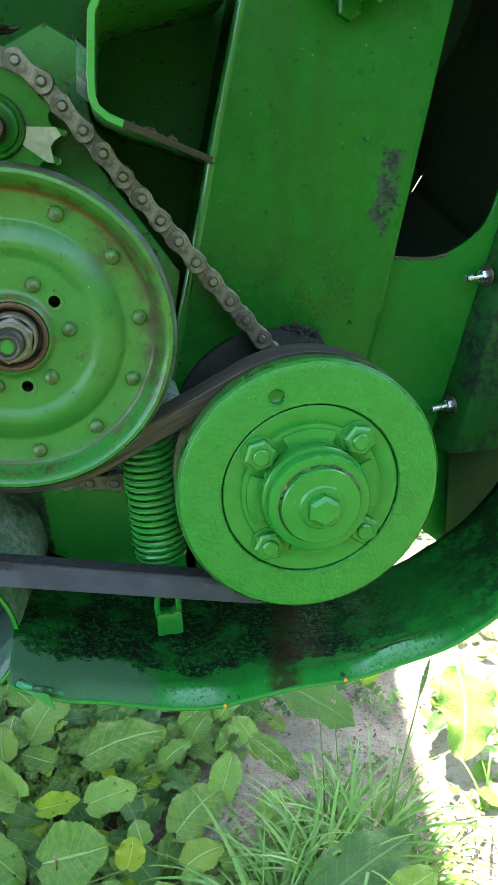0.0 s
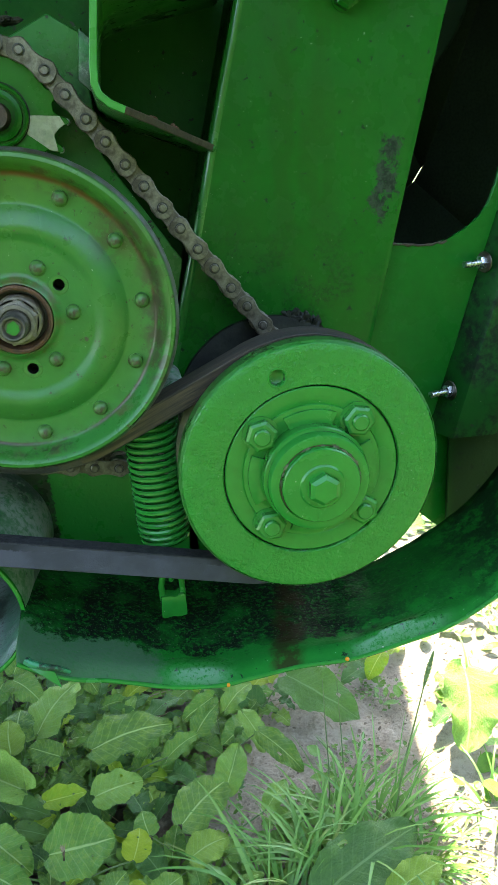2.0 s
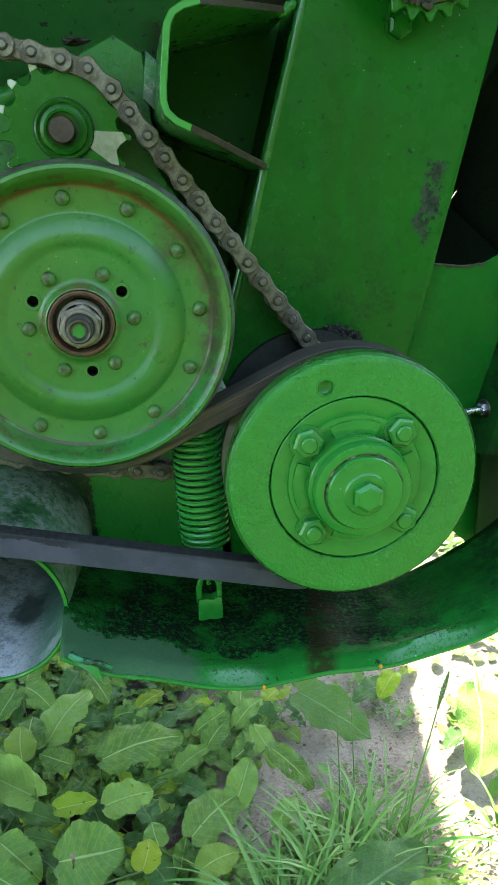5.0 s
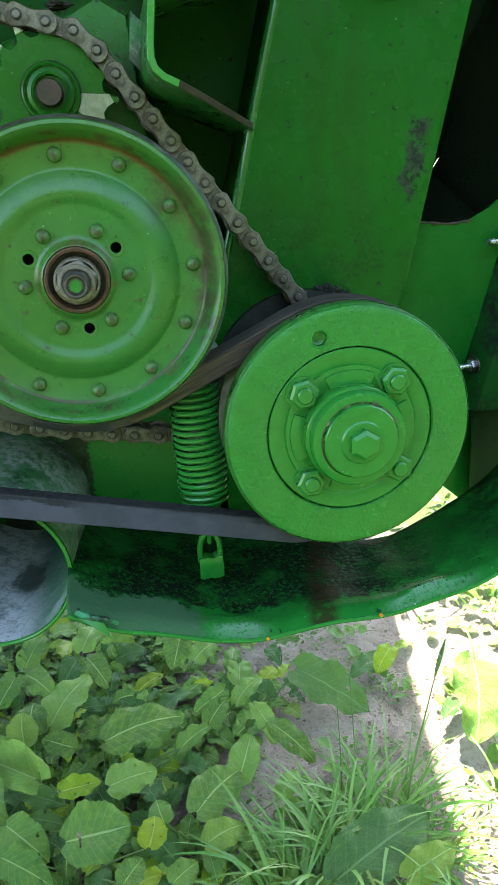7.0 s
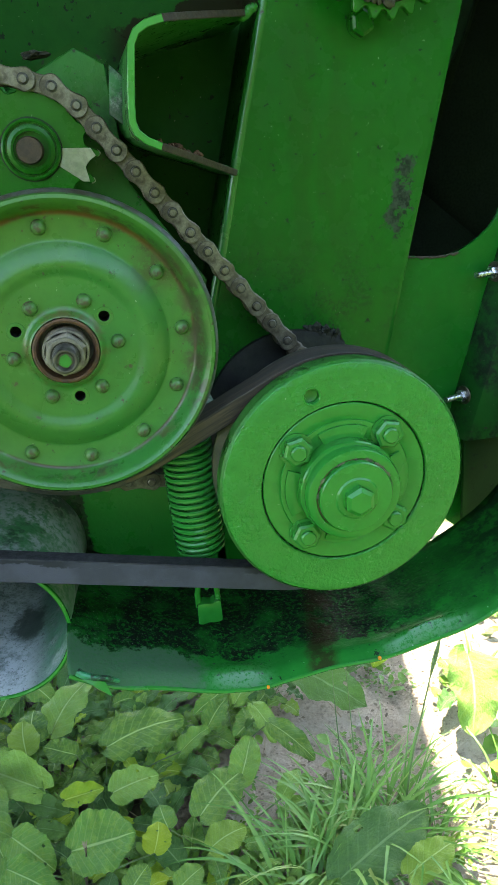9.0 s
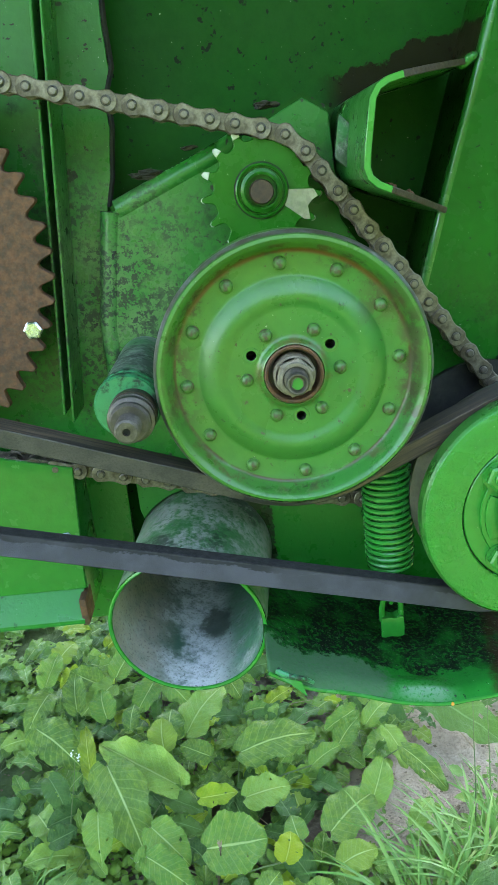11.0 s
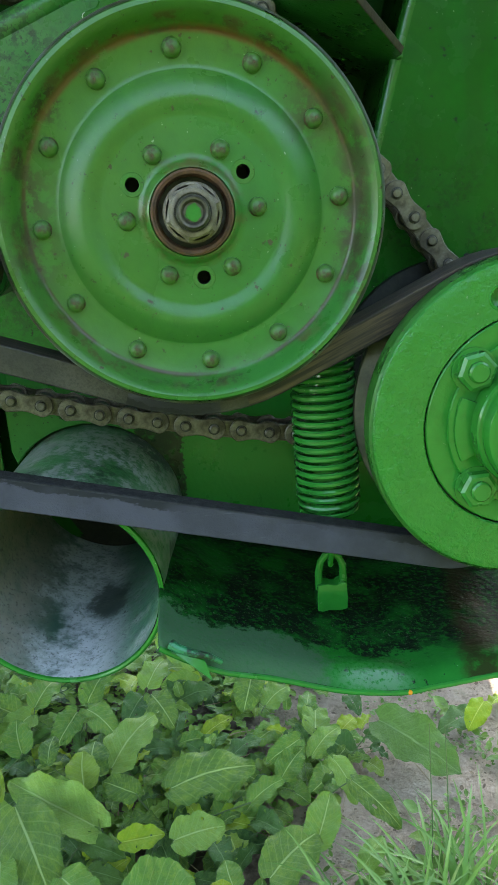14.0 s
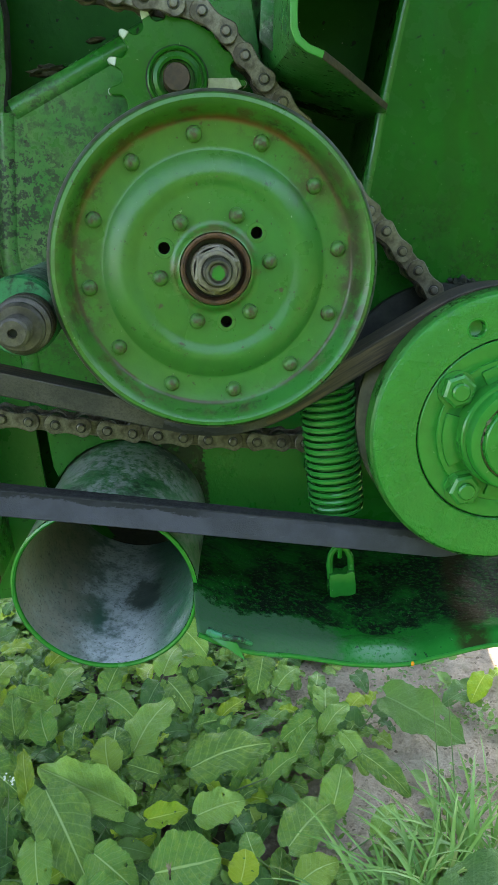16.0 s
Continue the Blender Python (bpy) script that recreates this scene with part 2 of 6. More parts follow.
def tube_marks(n, col, gloss):
    """Inside of the spout: pale dust along its floor, brown dust on one side, a dark oily blot, worn green on the other
    side; shade painted in as the grey fades with depth.
    """
    x, y = n.axis(0), n.axis(1)
    fine = n.noise(260.0, 5.0, 0.7)
    broad = n.noise(30.0, 7.0, 0.66)
    # pale grey thins with y, putting the deep spout's shade into the colour
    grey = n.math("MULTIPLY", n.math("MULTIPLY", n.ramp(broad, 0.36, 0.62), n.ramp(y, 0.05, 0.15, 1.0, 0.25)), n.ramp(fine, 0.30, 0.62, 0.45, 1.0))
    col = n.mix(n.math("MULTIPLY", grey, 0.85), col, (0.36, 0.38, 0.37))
    brown = n.math("MULTIPLY", n.ramp(x, -0.135, -0.105, 1.0, 0.0), n.ramp(n.noise(90.0, 6.0, 0.7), 0.3, 0.6, 0.4, 1.0))
    col = n.mix(n.math("MULTIPLY", brown, 0.8), col, (0.25, 0.22, 0.18))
    lane = n.ramp(n.math("ABSOLUTE", n.math("ADD", n.math("SUBTRACT", x, -0.090), n.math("MULTIPLY", n.math("SUBTRACT", broad, 0.5), 0.10)), 0.0), 0.002, 0.034, 1.0, 0.0)
    col = n.mix(n.math("MULTIPLY", n.math("MULTIPLY", lane, n.ramp(n.noise(120.0, 6.0, 0.72), 0.30, 0.60, 0.25, 0.9)), 0.8), col, (0.52, 0.53, 0.55))
    worn = n.math("MULTIPLY", n.ramp(x, -0.070, -0.045), n.ramp(n.noise(45.0, 6.0, 0.7), 0.38, 0.56))
    col = n.mix(n.math("MULTIPLY", worn, 0.7), col, (0.025, 0.15, 0.065))
    p = n.t.nodes.new("ShaderNodeCombineXYZ")
    n.link(n.math("SUBTRACT", x, -0.074), p.inputs[0])
    n.link(n.math("MULTIPLY", n.math("SUBTRACT", y, 0.118), 0.6), p.inputs[1])
    length = n.t.nodes.new("ShaderNodeVectorMath")
    length.operation = "LENGTH"
    n.link(p.outputs[0], length.inputs[0])
    blot = n.ramp(n.math("ADD", length.outputs["Value"], n.math("MULTIPLY", n.math("SUBTRACT", n.noise(70.0, 7.0, 0.7), 0.5), 0.03)), 0.010, 0.018, 1.0, 0.0)
    col = n.mix(n.math("MULTIPLY", blot, 0.85), col, (0.016, 0.030, 0.020))
    speck = n.ramp(n.noise(420.0, 4.0, 0.7), 0.55, 0.64)
    col = n.mix(n.math("MULTIPLY", speck, 0.65), col, (0.035, 0.045, 0.04))
    return col, n.math("ADD", gloss, n.math("MULTIPLY", grey, 0.2))


def barrel_marks(n, col, gloss):
    """Dust, bare grey and black oil on the spout's outside."""
    dust = n.math("MULTIPLY", n.ramp(n.noise(20.0, 8.0, 0.7), 0.38, 0.54), n.ramp(n.noise(160.0, 6.0, 0.75), 0.36, 0.56))
    col = n.mix(n.math("MULTIPLY", dust, 0.9), col, (0.25, 0.27, 0.24))
    black = n.math("MULTIPLY", n.ramp(n.noise(13.0, 7.0, 0.7), 0.47, 0.54), n.ramp(n.noise(120.0, 6.0, 0.74), 0.36, 0.50))
    col = n.mix(n.math("MULTIPLY", black, 0.75), col, (0.014, 0.030, 0.018))
    return col, n.math("ADD", gloss, n.math("MULTIPLY", dust, 0.25))


def old_marks(n, col, gloss):
    """Yellowed edge, brown dirt and rust in the ring next to the rim."""
    p = n.t.nodes.new("ShaderNodeCombineXYZ")
    n.link(n.math("SUBTRACT", n.axis(0), 0.0070), p.inputs[0])
    n.link(n.math("SUBTRACT", n.axis(2), 1.1128), p.inputs[2])
    length = n.t.nodes.new("ShaderNodeVectorMath")
    length.operation = "LENGTH"
    n.link(p.outputs[0], length.inputs[0])
    r = length.outputs["Value"]
    ring = n.math("MULTIPLY", n.ramp(r, 0.0795, 0.0825), n.ramp(r, 0.0845, 0.0865, 1.0, 0.0))
    rust = n.math("MULTIPLY", ring, n.ramp(n.noise(48.0, 9.0, 0.74), 0.50, 0.60))
    col = n.mix(n.math("MULTIPLY", rust, 0.7), col, (0.07, 0.04, 0.014))
    near = n.math("MULTIPLY", n.ramp(r, 0.070, 0.080), n.math("MULTIPLY", n.ramp(n.noise(26.0, 6.0, 0.7), 0.53, 0.62), n.ramp(n.noise(240.0, 6.0, 0.72), 0.44, 0.54)))
    near = n.math("MULTIPLY", near, n.ramp(r, 0.083, 0.087, 1.0, 0.0))
    col = n.mix(n.math("MULTIPLY", near, 0.95), col, (0.020, 0.020, 0.009))
    # crease ring: brown rust with the crease's dark shadow line painted in
    crease = n.math("MULTIPLY", n.ramp(r, 0.0786, 0.0798), n.ramp(r, 0.0802, 0.0820, 1.0, 0.0))
    col = n.mix(n.math("MULTIPLY", crease, n.ramp(n.noise(40.0, 7.0, 0.72), 0.36, 0.56, 0.10, 0.95)), col, (0.042, 0.022, 0.006))
    upper = n.math("MULTIPLY", n.math("MULTIPLY", n.ramp(r, 0.0775, 0.0800), n.ramp(r, 0.0806, 0.0835, 1.0, 0.0)), n.math("MULTIPLY", n.ramp(n.axis(2), 1.115, 1.175), n.ramp(n.noise(70.0, 8.0, 0.74), 0.36, 0.54)))
    col = n.mix(n.math("MULTIPLY", upper, 0.85), col, (0.095, 0.042, 0.009))
    hub = n.math("MULTIPLY", n.ramp(r, 0.028, 0.0225), n.ramp(n.noise(90.0, 5.0, 0.7), 0.4, 0.6))
    col = n.mix(n.math("MULTIPLY", hub, 0.6), col, (0.10, 0.05, 0.022))
    stain = n.math("MULTIPLY", n.box((0.069, 0.0, 1.155), (0.012, None, 0.010), 0.012), n.ramp(n.noise(130.0, 7.0, 0.74), 0.38, 0.5))
    flank = n.math("MULTIPLY", n.box((0.086, 0.0, 1.105), (0.006, None, 0.045), 0.008), n.ramp(n.noise(110.0, 7.0, 0.74), 0.42, 0.54))
    left = n.math("MULTIPLY", n.box((-0.070, 0.0, 1.115), (0.008, None, 0.03), 0.012), n.ramp(n.noise(100.0, 7.0, 0.74), 0.46, 0.56))
    dirt = n.math("MULTIPLY", n.math("MAXIMUM", stain, n.math("MAXIMUM", flank, left)), 0.9)
    col = n.mix(dirt, col, (0.036, 0.028, 0.015))
    bits = n.ramp(n.noise(260.0, 6.0, 0.72), 0.635, 0.66)
    col = n.mix(n.math("MULTIPLY", bits, 0.85), col, (0.022, 0.017, 0.008))
    return col, n.math("ADD", gloss, n.math("MULTIPLY", rust, 0.3))


GREEN, GREEN2 = (0.002, 0.094, 0.008), (0.006, 0.090, 0.010)
M_panel = paint("panel_paint", GREEN, GREEN2, stain=6.0, grime_at=(0.6, 0.75), chips=(0.682, 0.692), chip=(0.006, 0.016, 0.007), rough=0.24, orange=0.12, extra=panel_marks, shine=0.17)
M_wall = paint("wall_paint", (0.010, 0.142, 0.020), (0.022, 0.142, 0.027), stain=8.0, grime_at=(0.56, 0.72), chips=(0.645, 0.665), rough=0.30, extra=wall_marks, shine=0.34)
# darker copy of the sheet green, shade put in for folds and backing sheets
M_shaded = paint("shaded_sheet_paint", (0.003, 0.056, 0.004), (0.006, 0.054, 0.005), stain=7.0, grime_at=(0.58, 0.74), chips=(0.635, 0.65), rough=0.42, extra=back_marks, shine=0.10)
M_fresh = paint("fresh_paint", (0.009, 0.168, 0.021), (0.016, 0.162, 0.024), grime_at=(0.68, 0.8), chips=(0.76, 0.79), rough=0.20, orange=0.16)
M_old = paint("old_pulley_paint", (0.019, 0.134, 0.022), (0.038, 0.130, 0.020), grime=(0.035, 0.045, 0.014), grime_at=(0.62, 0.74), chips=(0.69, 0.70), chip=(0.05, 0.04, 0.018), rough=0.30, orange=0.14, shine=0.45, stain=22.0, extra=old_marks)
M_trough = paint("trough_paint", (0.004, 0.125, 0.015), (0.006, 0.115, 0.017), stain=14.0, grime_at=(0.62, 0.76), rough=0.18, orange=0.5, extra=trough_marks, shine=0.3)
M_rivet = paint("rivet_paint", (0.055, 0.13, 0.03), (0.034, 0.14, 0.022), grime=(0.045, 0.042, 0.016), grime_at=(0.50, 0.62), chips=(0.63, 0.66), chip=(0.09, 0.045, 0.02), rough=0.3, stain=70.0)
M_bore = paint("spout_inside", (0.026, 0.085, 0.055), (0.05, 0.10, 0.075), grime_at=(0.5, 0.7), rough=0.42, extra=tube_marks)
M_tube = paint("spout_paint", (0.014, 0.145, 0.036), (0.045, 0.15, 0.055), grime=(0.018, 0.022, 0.018), grime_at=(0.5, 0.66), rough=0.36, stain=16.0, extra=barrel_marks, shine=0.25)
M_cast = paint("cast_paint", (0.013, 0.168, 0.022), (0.022, 0.162, 0.024), grime_at=(0.68, 0.8), chips=(0.76, 0.79), rough=0.24, orange=0.85, coarse=0.1, fine=380.0)
M_disc = paint("sprocket_paint", (0.007, 0.105, 0.008), (0.012, 0.10, 0.010), grime_at=(0.64, 0.78), chips=(0.72, 0.74), rough=0.26, orange=0.14, shine=0.25)
# brighter, glossier than the panel: the bend's highlight is put in here
M_roll = paint("bend_highlight_paint", (0.007, 0.12, 0.014), (0.015, 0.115, 0.018), grime_at=(0.6, 0.74), chips=(0.70, 0.72), rough=0.22, orange=0.15, shine=0.55)
M_nut = plain("tan_grey_steel", (0.20, 0.17, 0.125), (0.095, 0.075, 0.052), 0.55, 0.15, 160.0, 0.5, 500.0)
M_groove = plain("worn_groove", (0.070, 0.066, 0.050), (0.026, 0.034, 0.022), 0.5, 0.35, 60.0, 0.4)
M_flange = paint("flange_paint", (0.003, 0.060, 0.008), (0.006, 0.056, 0.009), stain=16.0, grime=(0.005, 0.010, 0.005), grime_at=(0.44, 0.56), chips=(0.66, 0.68), rough=0.34, shine=0.2)
M_plate = paint("clean_plate_paint", (0.002, 0.098, 0.010), (0.003, 0.106, 0.012), grime_at=(0.70, 0.82), chips=(0.76, 0.79), rough=0.24, orange=0.10, shine=0.15)
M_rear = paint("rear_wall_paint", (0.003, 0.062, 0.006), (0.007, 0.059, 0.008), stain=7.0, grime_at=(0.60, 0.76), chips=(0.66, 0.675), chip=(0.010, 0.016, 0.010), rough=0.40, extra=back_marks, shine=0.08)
M_dirt = plain("caked_dirt", (0.040, 0.034, 0.020), (0.016, 0.020, 0.012), 0.85, 0.0, 130.0, 0.7)
M_hull = paint("hull_paint", (0.006, 0.075, 0.010), (0.010, 0.070, 0.012), stain=3.0, rough=0.4, shine=0.3)
# brighter green for the bracket's front edge, its catch of light painted in
M_lit_edge = paint("lit_edge_paint", (0.02, 0.21, 0.026), (0.025, 0.20, 0.028), grime_at=(0.7, 0.8), rough=0.3)
M_spring = paint("spring_paint", (0.010, 0.165, 0.022), (0.014, 0.16, 0.026), grime_at=(0.62, 0.75), rough=0.2)
M_black = plain("greasy_black", (0.006, 0.006, 0.006), (0.016, 0.02, 0.013), 0.6, 0.0, 40.0, 0.6, shine=0.25)
# near-black colour stands in for the shade inside the casing
M_casing_shade = plain("casing_shade", (0.014, 0.024, 0.014), (0.020, 0.034, 0.019), 0.85, 0.0, 12.0, 0.2, shine=0.1)
M_chain = plain("chain_steel", (0.185, 0.160, 0.124), (0.050, 0.037, 0.025), 0.40, 0.45, 95.0, 0.5, 420.0)
M_pin = plain("pin_steel", (0.19, 0.17, 0.15), (0.10, 0.08, 0.065), 0.38, 0.8, 200.0, 0.2, 700.0)
M_grease = plain("dark_grease", (0.012, 0.011, 0.010), (0.03, 0.024, 0.018), 0.45, 0.0, 90.0, 0.6)
M_steel = plain("worn_steel", (0.17, 0.15, 0.125), (0.085, 0.06, 0.045), 0.4, 0.85, 120.0, 0.25, 600.0)
M_dull = plain("dirty_steel", (0.11, 0.095, 0.08), (0.055, 0.045, 0.036), 0.45, 0.5, 110.0, 0.4, 500.0)
M_bright = plain("bright_zinc", (0.62, 0.63, 0.65), (0.45, 0.45, 0.46), 0.25, 0.95, 150.0, 0.1)
M_rust = plain("rusty_steel", (0.13, 0.055, 0.025), (0.06, 0.035, 0.022), 0.75, 0.2, 130.0, 0.6)
M_chipped = plain("chipped_primer", (0.15, 0.14, 0.08), (0.035, 0.035, 0.022), 0.7, 0.0, 160.0, 0.6)
M_bare = plain("bare_metal_patch", (0.34, 0.33, 0.23), (0.22, 0.24, 0.14), 0.42, 0.2, 70.0, 0.25)
M_tooth = plain("bare_tooth", (0.46, 0.49, 0.44), (0.28, 0.34, 0.27), 0.4, 0.4, 150.0, 0.2)
M_bolt = plain("brown_bolt", (0.075, 0.045, 0.03), (0.04, 0.028, 0.02), 0.5, 0.4, 150.0, 0.4)
M_cut = plain("brown_cut_edge", (0.05, 0.033, 0.02), (0.025, 0.018, 0.012), 0.7, 0.0, 90.0, 0.5)
M_cover = plain("belt_cover_fabric", (0.010, 0.010, 0.011), (0.02, 0.018, 0.018), 0.8, 0.0, 110.0, 0.6, 700.0)
# same rubber flank recoloured for how light falls on the upper run
M_upper = plain("upper_run_flank", (0.040, 0.037, 0.034), (0.070, 0.062, 0.055), 0.6, 0.0, 40.0, 0.4, 700.0, shine=0.3)


def belt_flank():
    """Smooth rubber, the sky's reflection put into its blue-grey, its narrow edge frayed black, a few pale scrapes
    along it.
    """
    n = Nodes("belt_flank_rubber")
    uv = n.t.nodes.new("ShaderNodeSeparateXYZ")
    n.link(n.coord.outputs["UV"], uv.inputs[0])
    col = n.mix(n.ramp(n.noise(30.0, 5.0), 0.35, 0.65), (0.021, 0.020, 0.030), (0.038, 0.036, 0.052))
    scrape = n.ramp(n.noise(90.0, 6.0, 0.7, (0.12, 1.0, 1.6)), 0.60, 0.68)
    col = n.mix(n.math("MULTIPLY", scrape, 0.5), col, (0.085, 0.08, 0.095))
    fray = n.math("ADD", uv.outputs[1], n.math("MULTIPLY", n.math("SUBTRACT", n.noise(70.0, 8.0, 0.75, (0.5, 1.0, 1.0)), 0.5), 0.016))
    fray = n.math("MULTIPLY", n.ramp(fray, 0.0108, 0.0118), n.ramp(n.noise(8.0, 3.0), 0.38, 0.52))
    col = n.mix(n.math("MULTIPLY", fray, 0.9), col, (0.010, 0.010, 0.010))
    n.link(col, n.b.inputs["Base Color"])
    n.link(n.math("ADD", 0.42, n.math("MULTIPLY", fray, 0.4)), n.b.inputs["Roughness"])
    n.b.inputs["Specular IOR Level"].default_value = 0.35
    n.bump(n.math("ADD", n.noise(900.0, 3.0), n.math("MULTIPLY", fray, -2.0)), 0.25, 0.001)
    return n.mat


M_flank = belt_flank()


def belt_back():
    """Brown, worn cords showing lengthwise in the black cover."""
    n = Nodes("worn_belt_back")
    m = n.node("ShaderNodeMapping", Scale=(9.0, 260.0, 1.0))
    n.link(n.coord.outputs["UV"], m.inputs["Vector"])
    cords = n.node("ShaderNodeTexNoise", Scale=1.0, Detail=6.0, Roughness=0.7)
    n.link(m.outputs["Vector"], cords.inputs["Vector"])
    col = n.mix(n.ramp(cords.outputs["Fac"], 0.42, 0.62), (0.026, 0.022, 0.019), (0.115, 0.08, 0.052))
    col = n.mix(n.ramp(n.noise(14.0, 5.0), 0.4, 0.62, 0.0, 0.75), col, (0.040, 0.033, 0.028))
    n.link(col, n.b.inputs["Base Color"])
    n.b.inputs["Roughness"].default_value = 0.7
    n.b.inputs["Specular IOR Level"].default_value = 0.3
    n.bump(cords.outputs["Fac"], 0.5, 0.001)
    return n.mat


M_worn = belt_back()
M_teal = paint("teal_paint", (0.015, 0.19, 0.075), (0.02, 0.17, 0.06), stain=40.0, grime_at=(0.5, 0.62), rough=0.34)
M_greyedge = plain("worn_grey_edge", (0.13, 0.14, 0.13), (0.07, 0.055, 0.04), 0.42, 0.35, 45.0, 0.4)
M_drop = plain("amber_oil", (0.75, 0.28, 0.01), (0.6, 0.2, 0.01), 0.15, 0.0)
M_bluegrey = plain("grey_touch_up", (0.32, 0.36, 0.44), (0.25, 0.3, 0.36), 0.4, 0.0)


# ---- builders ----
WORLD = {}


def place(ob, parent, m=None):
    """Hang ob under parent, at the world pose m."""
    m = m or Matrix()
    if parent:
        ob.parent = parent
        ob.matrix_parent_inverse = WORLD[parent].inverted()
    ob.matrix_basis = m
    WORLD[ob] = m
    return ob


def thing(name, x, y, z, label, category, group="", kind=""):
    ob = new(name)
    ob.empty_display_size = 0.02
    place(ob, None, Matrix.Translation((x, y, z)))
    return tagged(ob, label, category, group, kind)


def mesh_of(name, bm, mats, sharp=32.0):
    me = bpy.data.meshes.new(name)
    bmesh.ops.recalc_face_normals(bm, faces=bm.faces[:])
    bm.to_mesh(me)
    bm.free()
    for m in mats if isinstance(mats, (list, tuple)) else (mats,):
        me.materials.append(m)
    me.shade_smooth()
    me.set_sharp_from_angle(angle=radians(sharp))
    return me


def part(name, bm, mats, parent, label="", sharp=32.0):
    ob = place(new(name, mesh_of(name, bm, mats, sharp)), parent)
    return tagged(ob, label)


def piece(name, mesh, parent, m, label=""):
    return tagged(place(new(name, mesh), parent, m), label)


def solo(name, bm, mats, label, category, group="", kind="", sharp=32.0):
    ob = place(new(name, mesh_of(name, bm, mats, sharp)), None)
    return tagged(ob, label, category, group, kind)


def lathe(profile, cx=0.0, cz=0.0, seg=72, bm=None, mat=0, closed=False):
    """Turn (radius, y) pairs about an axis along y."""
    bm = bm or bmesh.new()
    rings = []
    for r, y in profile:
        if r < 1e-6:
            rings.append([bm.verts.new((cx, y, cz))])
        else:
            rings.append([bm.verts.new((cx + r * math.cos(2 * math.pi * i / seg), y, cz + r * math.sin(2 * math.pi * i / seg))) for i in range(seg)])
    pairs = list(zip(rings, rings[1:])) + ([(rings[-1], rings[0])] if closed else [])
    for a, b in pairs:
        for i in range(seg):
            j = (i + 1) % seg
            vs = [a[i % len(a)], a[j % len(a)], b[j % len(b)], b[i % len(b)]]
            vs = [v for k, v in enumerate(vs) if v not in vs[:k]]
            if len(vs) > 2:
                bm.faces.new(vs).material_index = mat
    return bm


def slab(outline, y0, y1, bevel=0.0, bm=None, mat=0, seg=2):
    """A plate from an (x, z) outline between two y planes, with rounded edges."""
    own = bmesh.new()
    face = own.faces.new([own.verts.new((x, y0, z)) for x, z in outline])
    out = bmesh.ops.extrude_face_region(own, geom=[face])
    bmesh.ops.translate(own, vec=(0, y1 - y0, 0), verts=[v for v in out["geom"] if isinstance(v, bmesh.types.BMVert)])
    if bevel:
        bmesh.ops.bevel(own, geom=own.edges[:], offset=bevel, segments=seg, affect="EDGES", profile=0.6, clamp_overlap=True)
    for f in own.faces:
        f.material_index = mat
    if bm is None:
        return own
    return merge(bm, own)


def merge(bm, other, m=None):
    if m:
        bmesh.ops.transform(other, matrix=m, verts=other.verts[:])
    me = bpy.data.meshes.new("joined")
    other.to_mesh(me)
    other.free()
    bm.from_mesh(me)
    bpy.data.meshes.remove(me)
    return bm


def box(x0, x1, y0, y1, z0, z1, bevel=0.0, bm=None, mat=0):
    return slab([(x0, z0), (x1, z0), (x1, z1), (x0, z1)], y0, y1, bevel, bm, mat)


def hexagon(r, y0, y1, chamfer=0.0012, turn=0.0, bm=None, mat=0):
    """A hexagon head or nut about the y axis, its front (y0) chamfered."""
    own = bmesh.new()
    rings = []
    for rr, y in ((r, y1), (r, y0 + chamfer), (r - 1.6 * chamfer, y0)):
        rings.append([own.verts.new((rr * math.cos(math.pi * i / 3 + turn), y, rr * math.sin(math.pi * i / 3 + turn))) for i in range(6)])
    for a, b in zip(rings, rings[1:]):
        for i in range(6):
            own.faces.new((a[i], a[(i + 1) % 6], b[(i + 1) % 6], b[i]))
    own.faces.new(rings[0]), own.faces.new(rings[-1])
    bmesh.ops.bevel(own, geom=[e for e in own.edges if len(e.link_faces) == 2 and e.calc_face_angle(0) > 0.5], offset=0.0004, segments=1, affect="EDGES")
    for f in own.faces:
        f.material_index = mat
    return merge(bm, own) if bm else own


def rod(points, radius, sides=10, bm=None, mat=0, closed=False, taper=None):
    """A round bar along points."""
    bm = bm or bmesh.new()
    pts = [Vector(p) for p in points]
    rings = []
    up = None
    for i, p in enumerate(pts):
        a, b = pts[max(i - 1, 0)], pts[min(i + 1, len(pts) - 1)]
        if closed:
            a, b = pts[i - 1], pts[(i + 1) % len(pts)]
        d = (b - a).normalized()
        if up is None:
            up = d.orthogonal().normalized()
        up = (up - d * up.dot(d)).normalized()
        side = d.cross(up)
        rr = radius * (taper(i / max(len(pts) - 1, 1)) if taper else 1.0)
        rings.append([bm.verts.new(p + rr * (math.cos(2 * math.pi * k / sides) * up + math.sin(2 * math.pi * k / sides) * side)) for k in range(sides)])
    for a, b in list(zip(rings, rings[1:])) + ([(rings[-1], rings[0])] if closed else []):
        for k in range(sides):
            bm.faces.new((a[k], a[(k + 1) % sides], b[(k + 1) % sides], b[k])).material_index = mat
    if not closed:
        bm.faces.new(rings[0][::-1]).material_index = mat
        bm.faces.new(rings[-1]).material_index = mat
    return bm


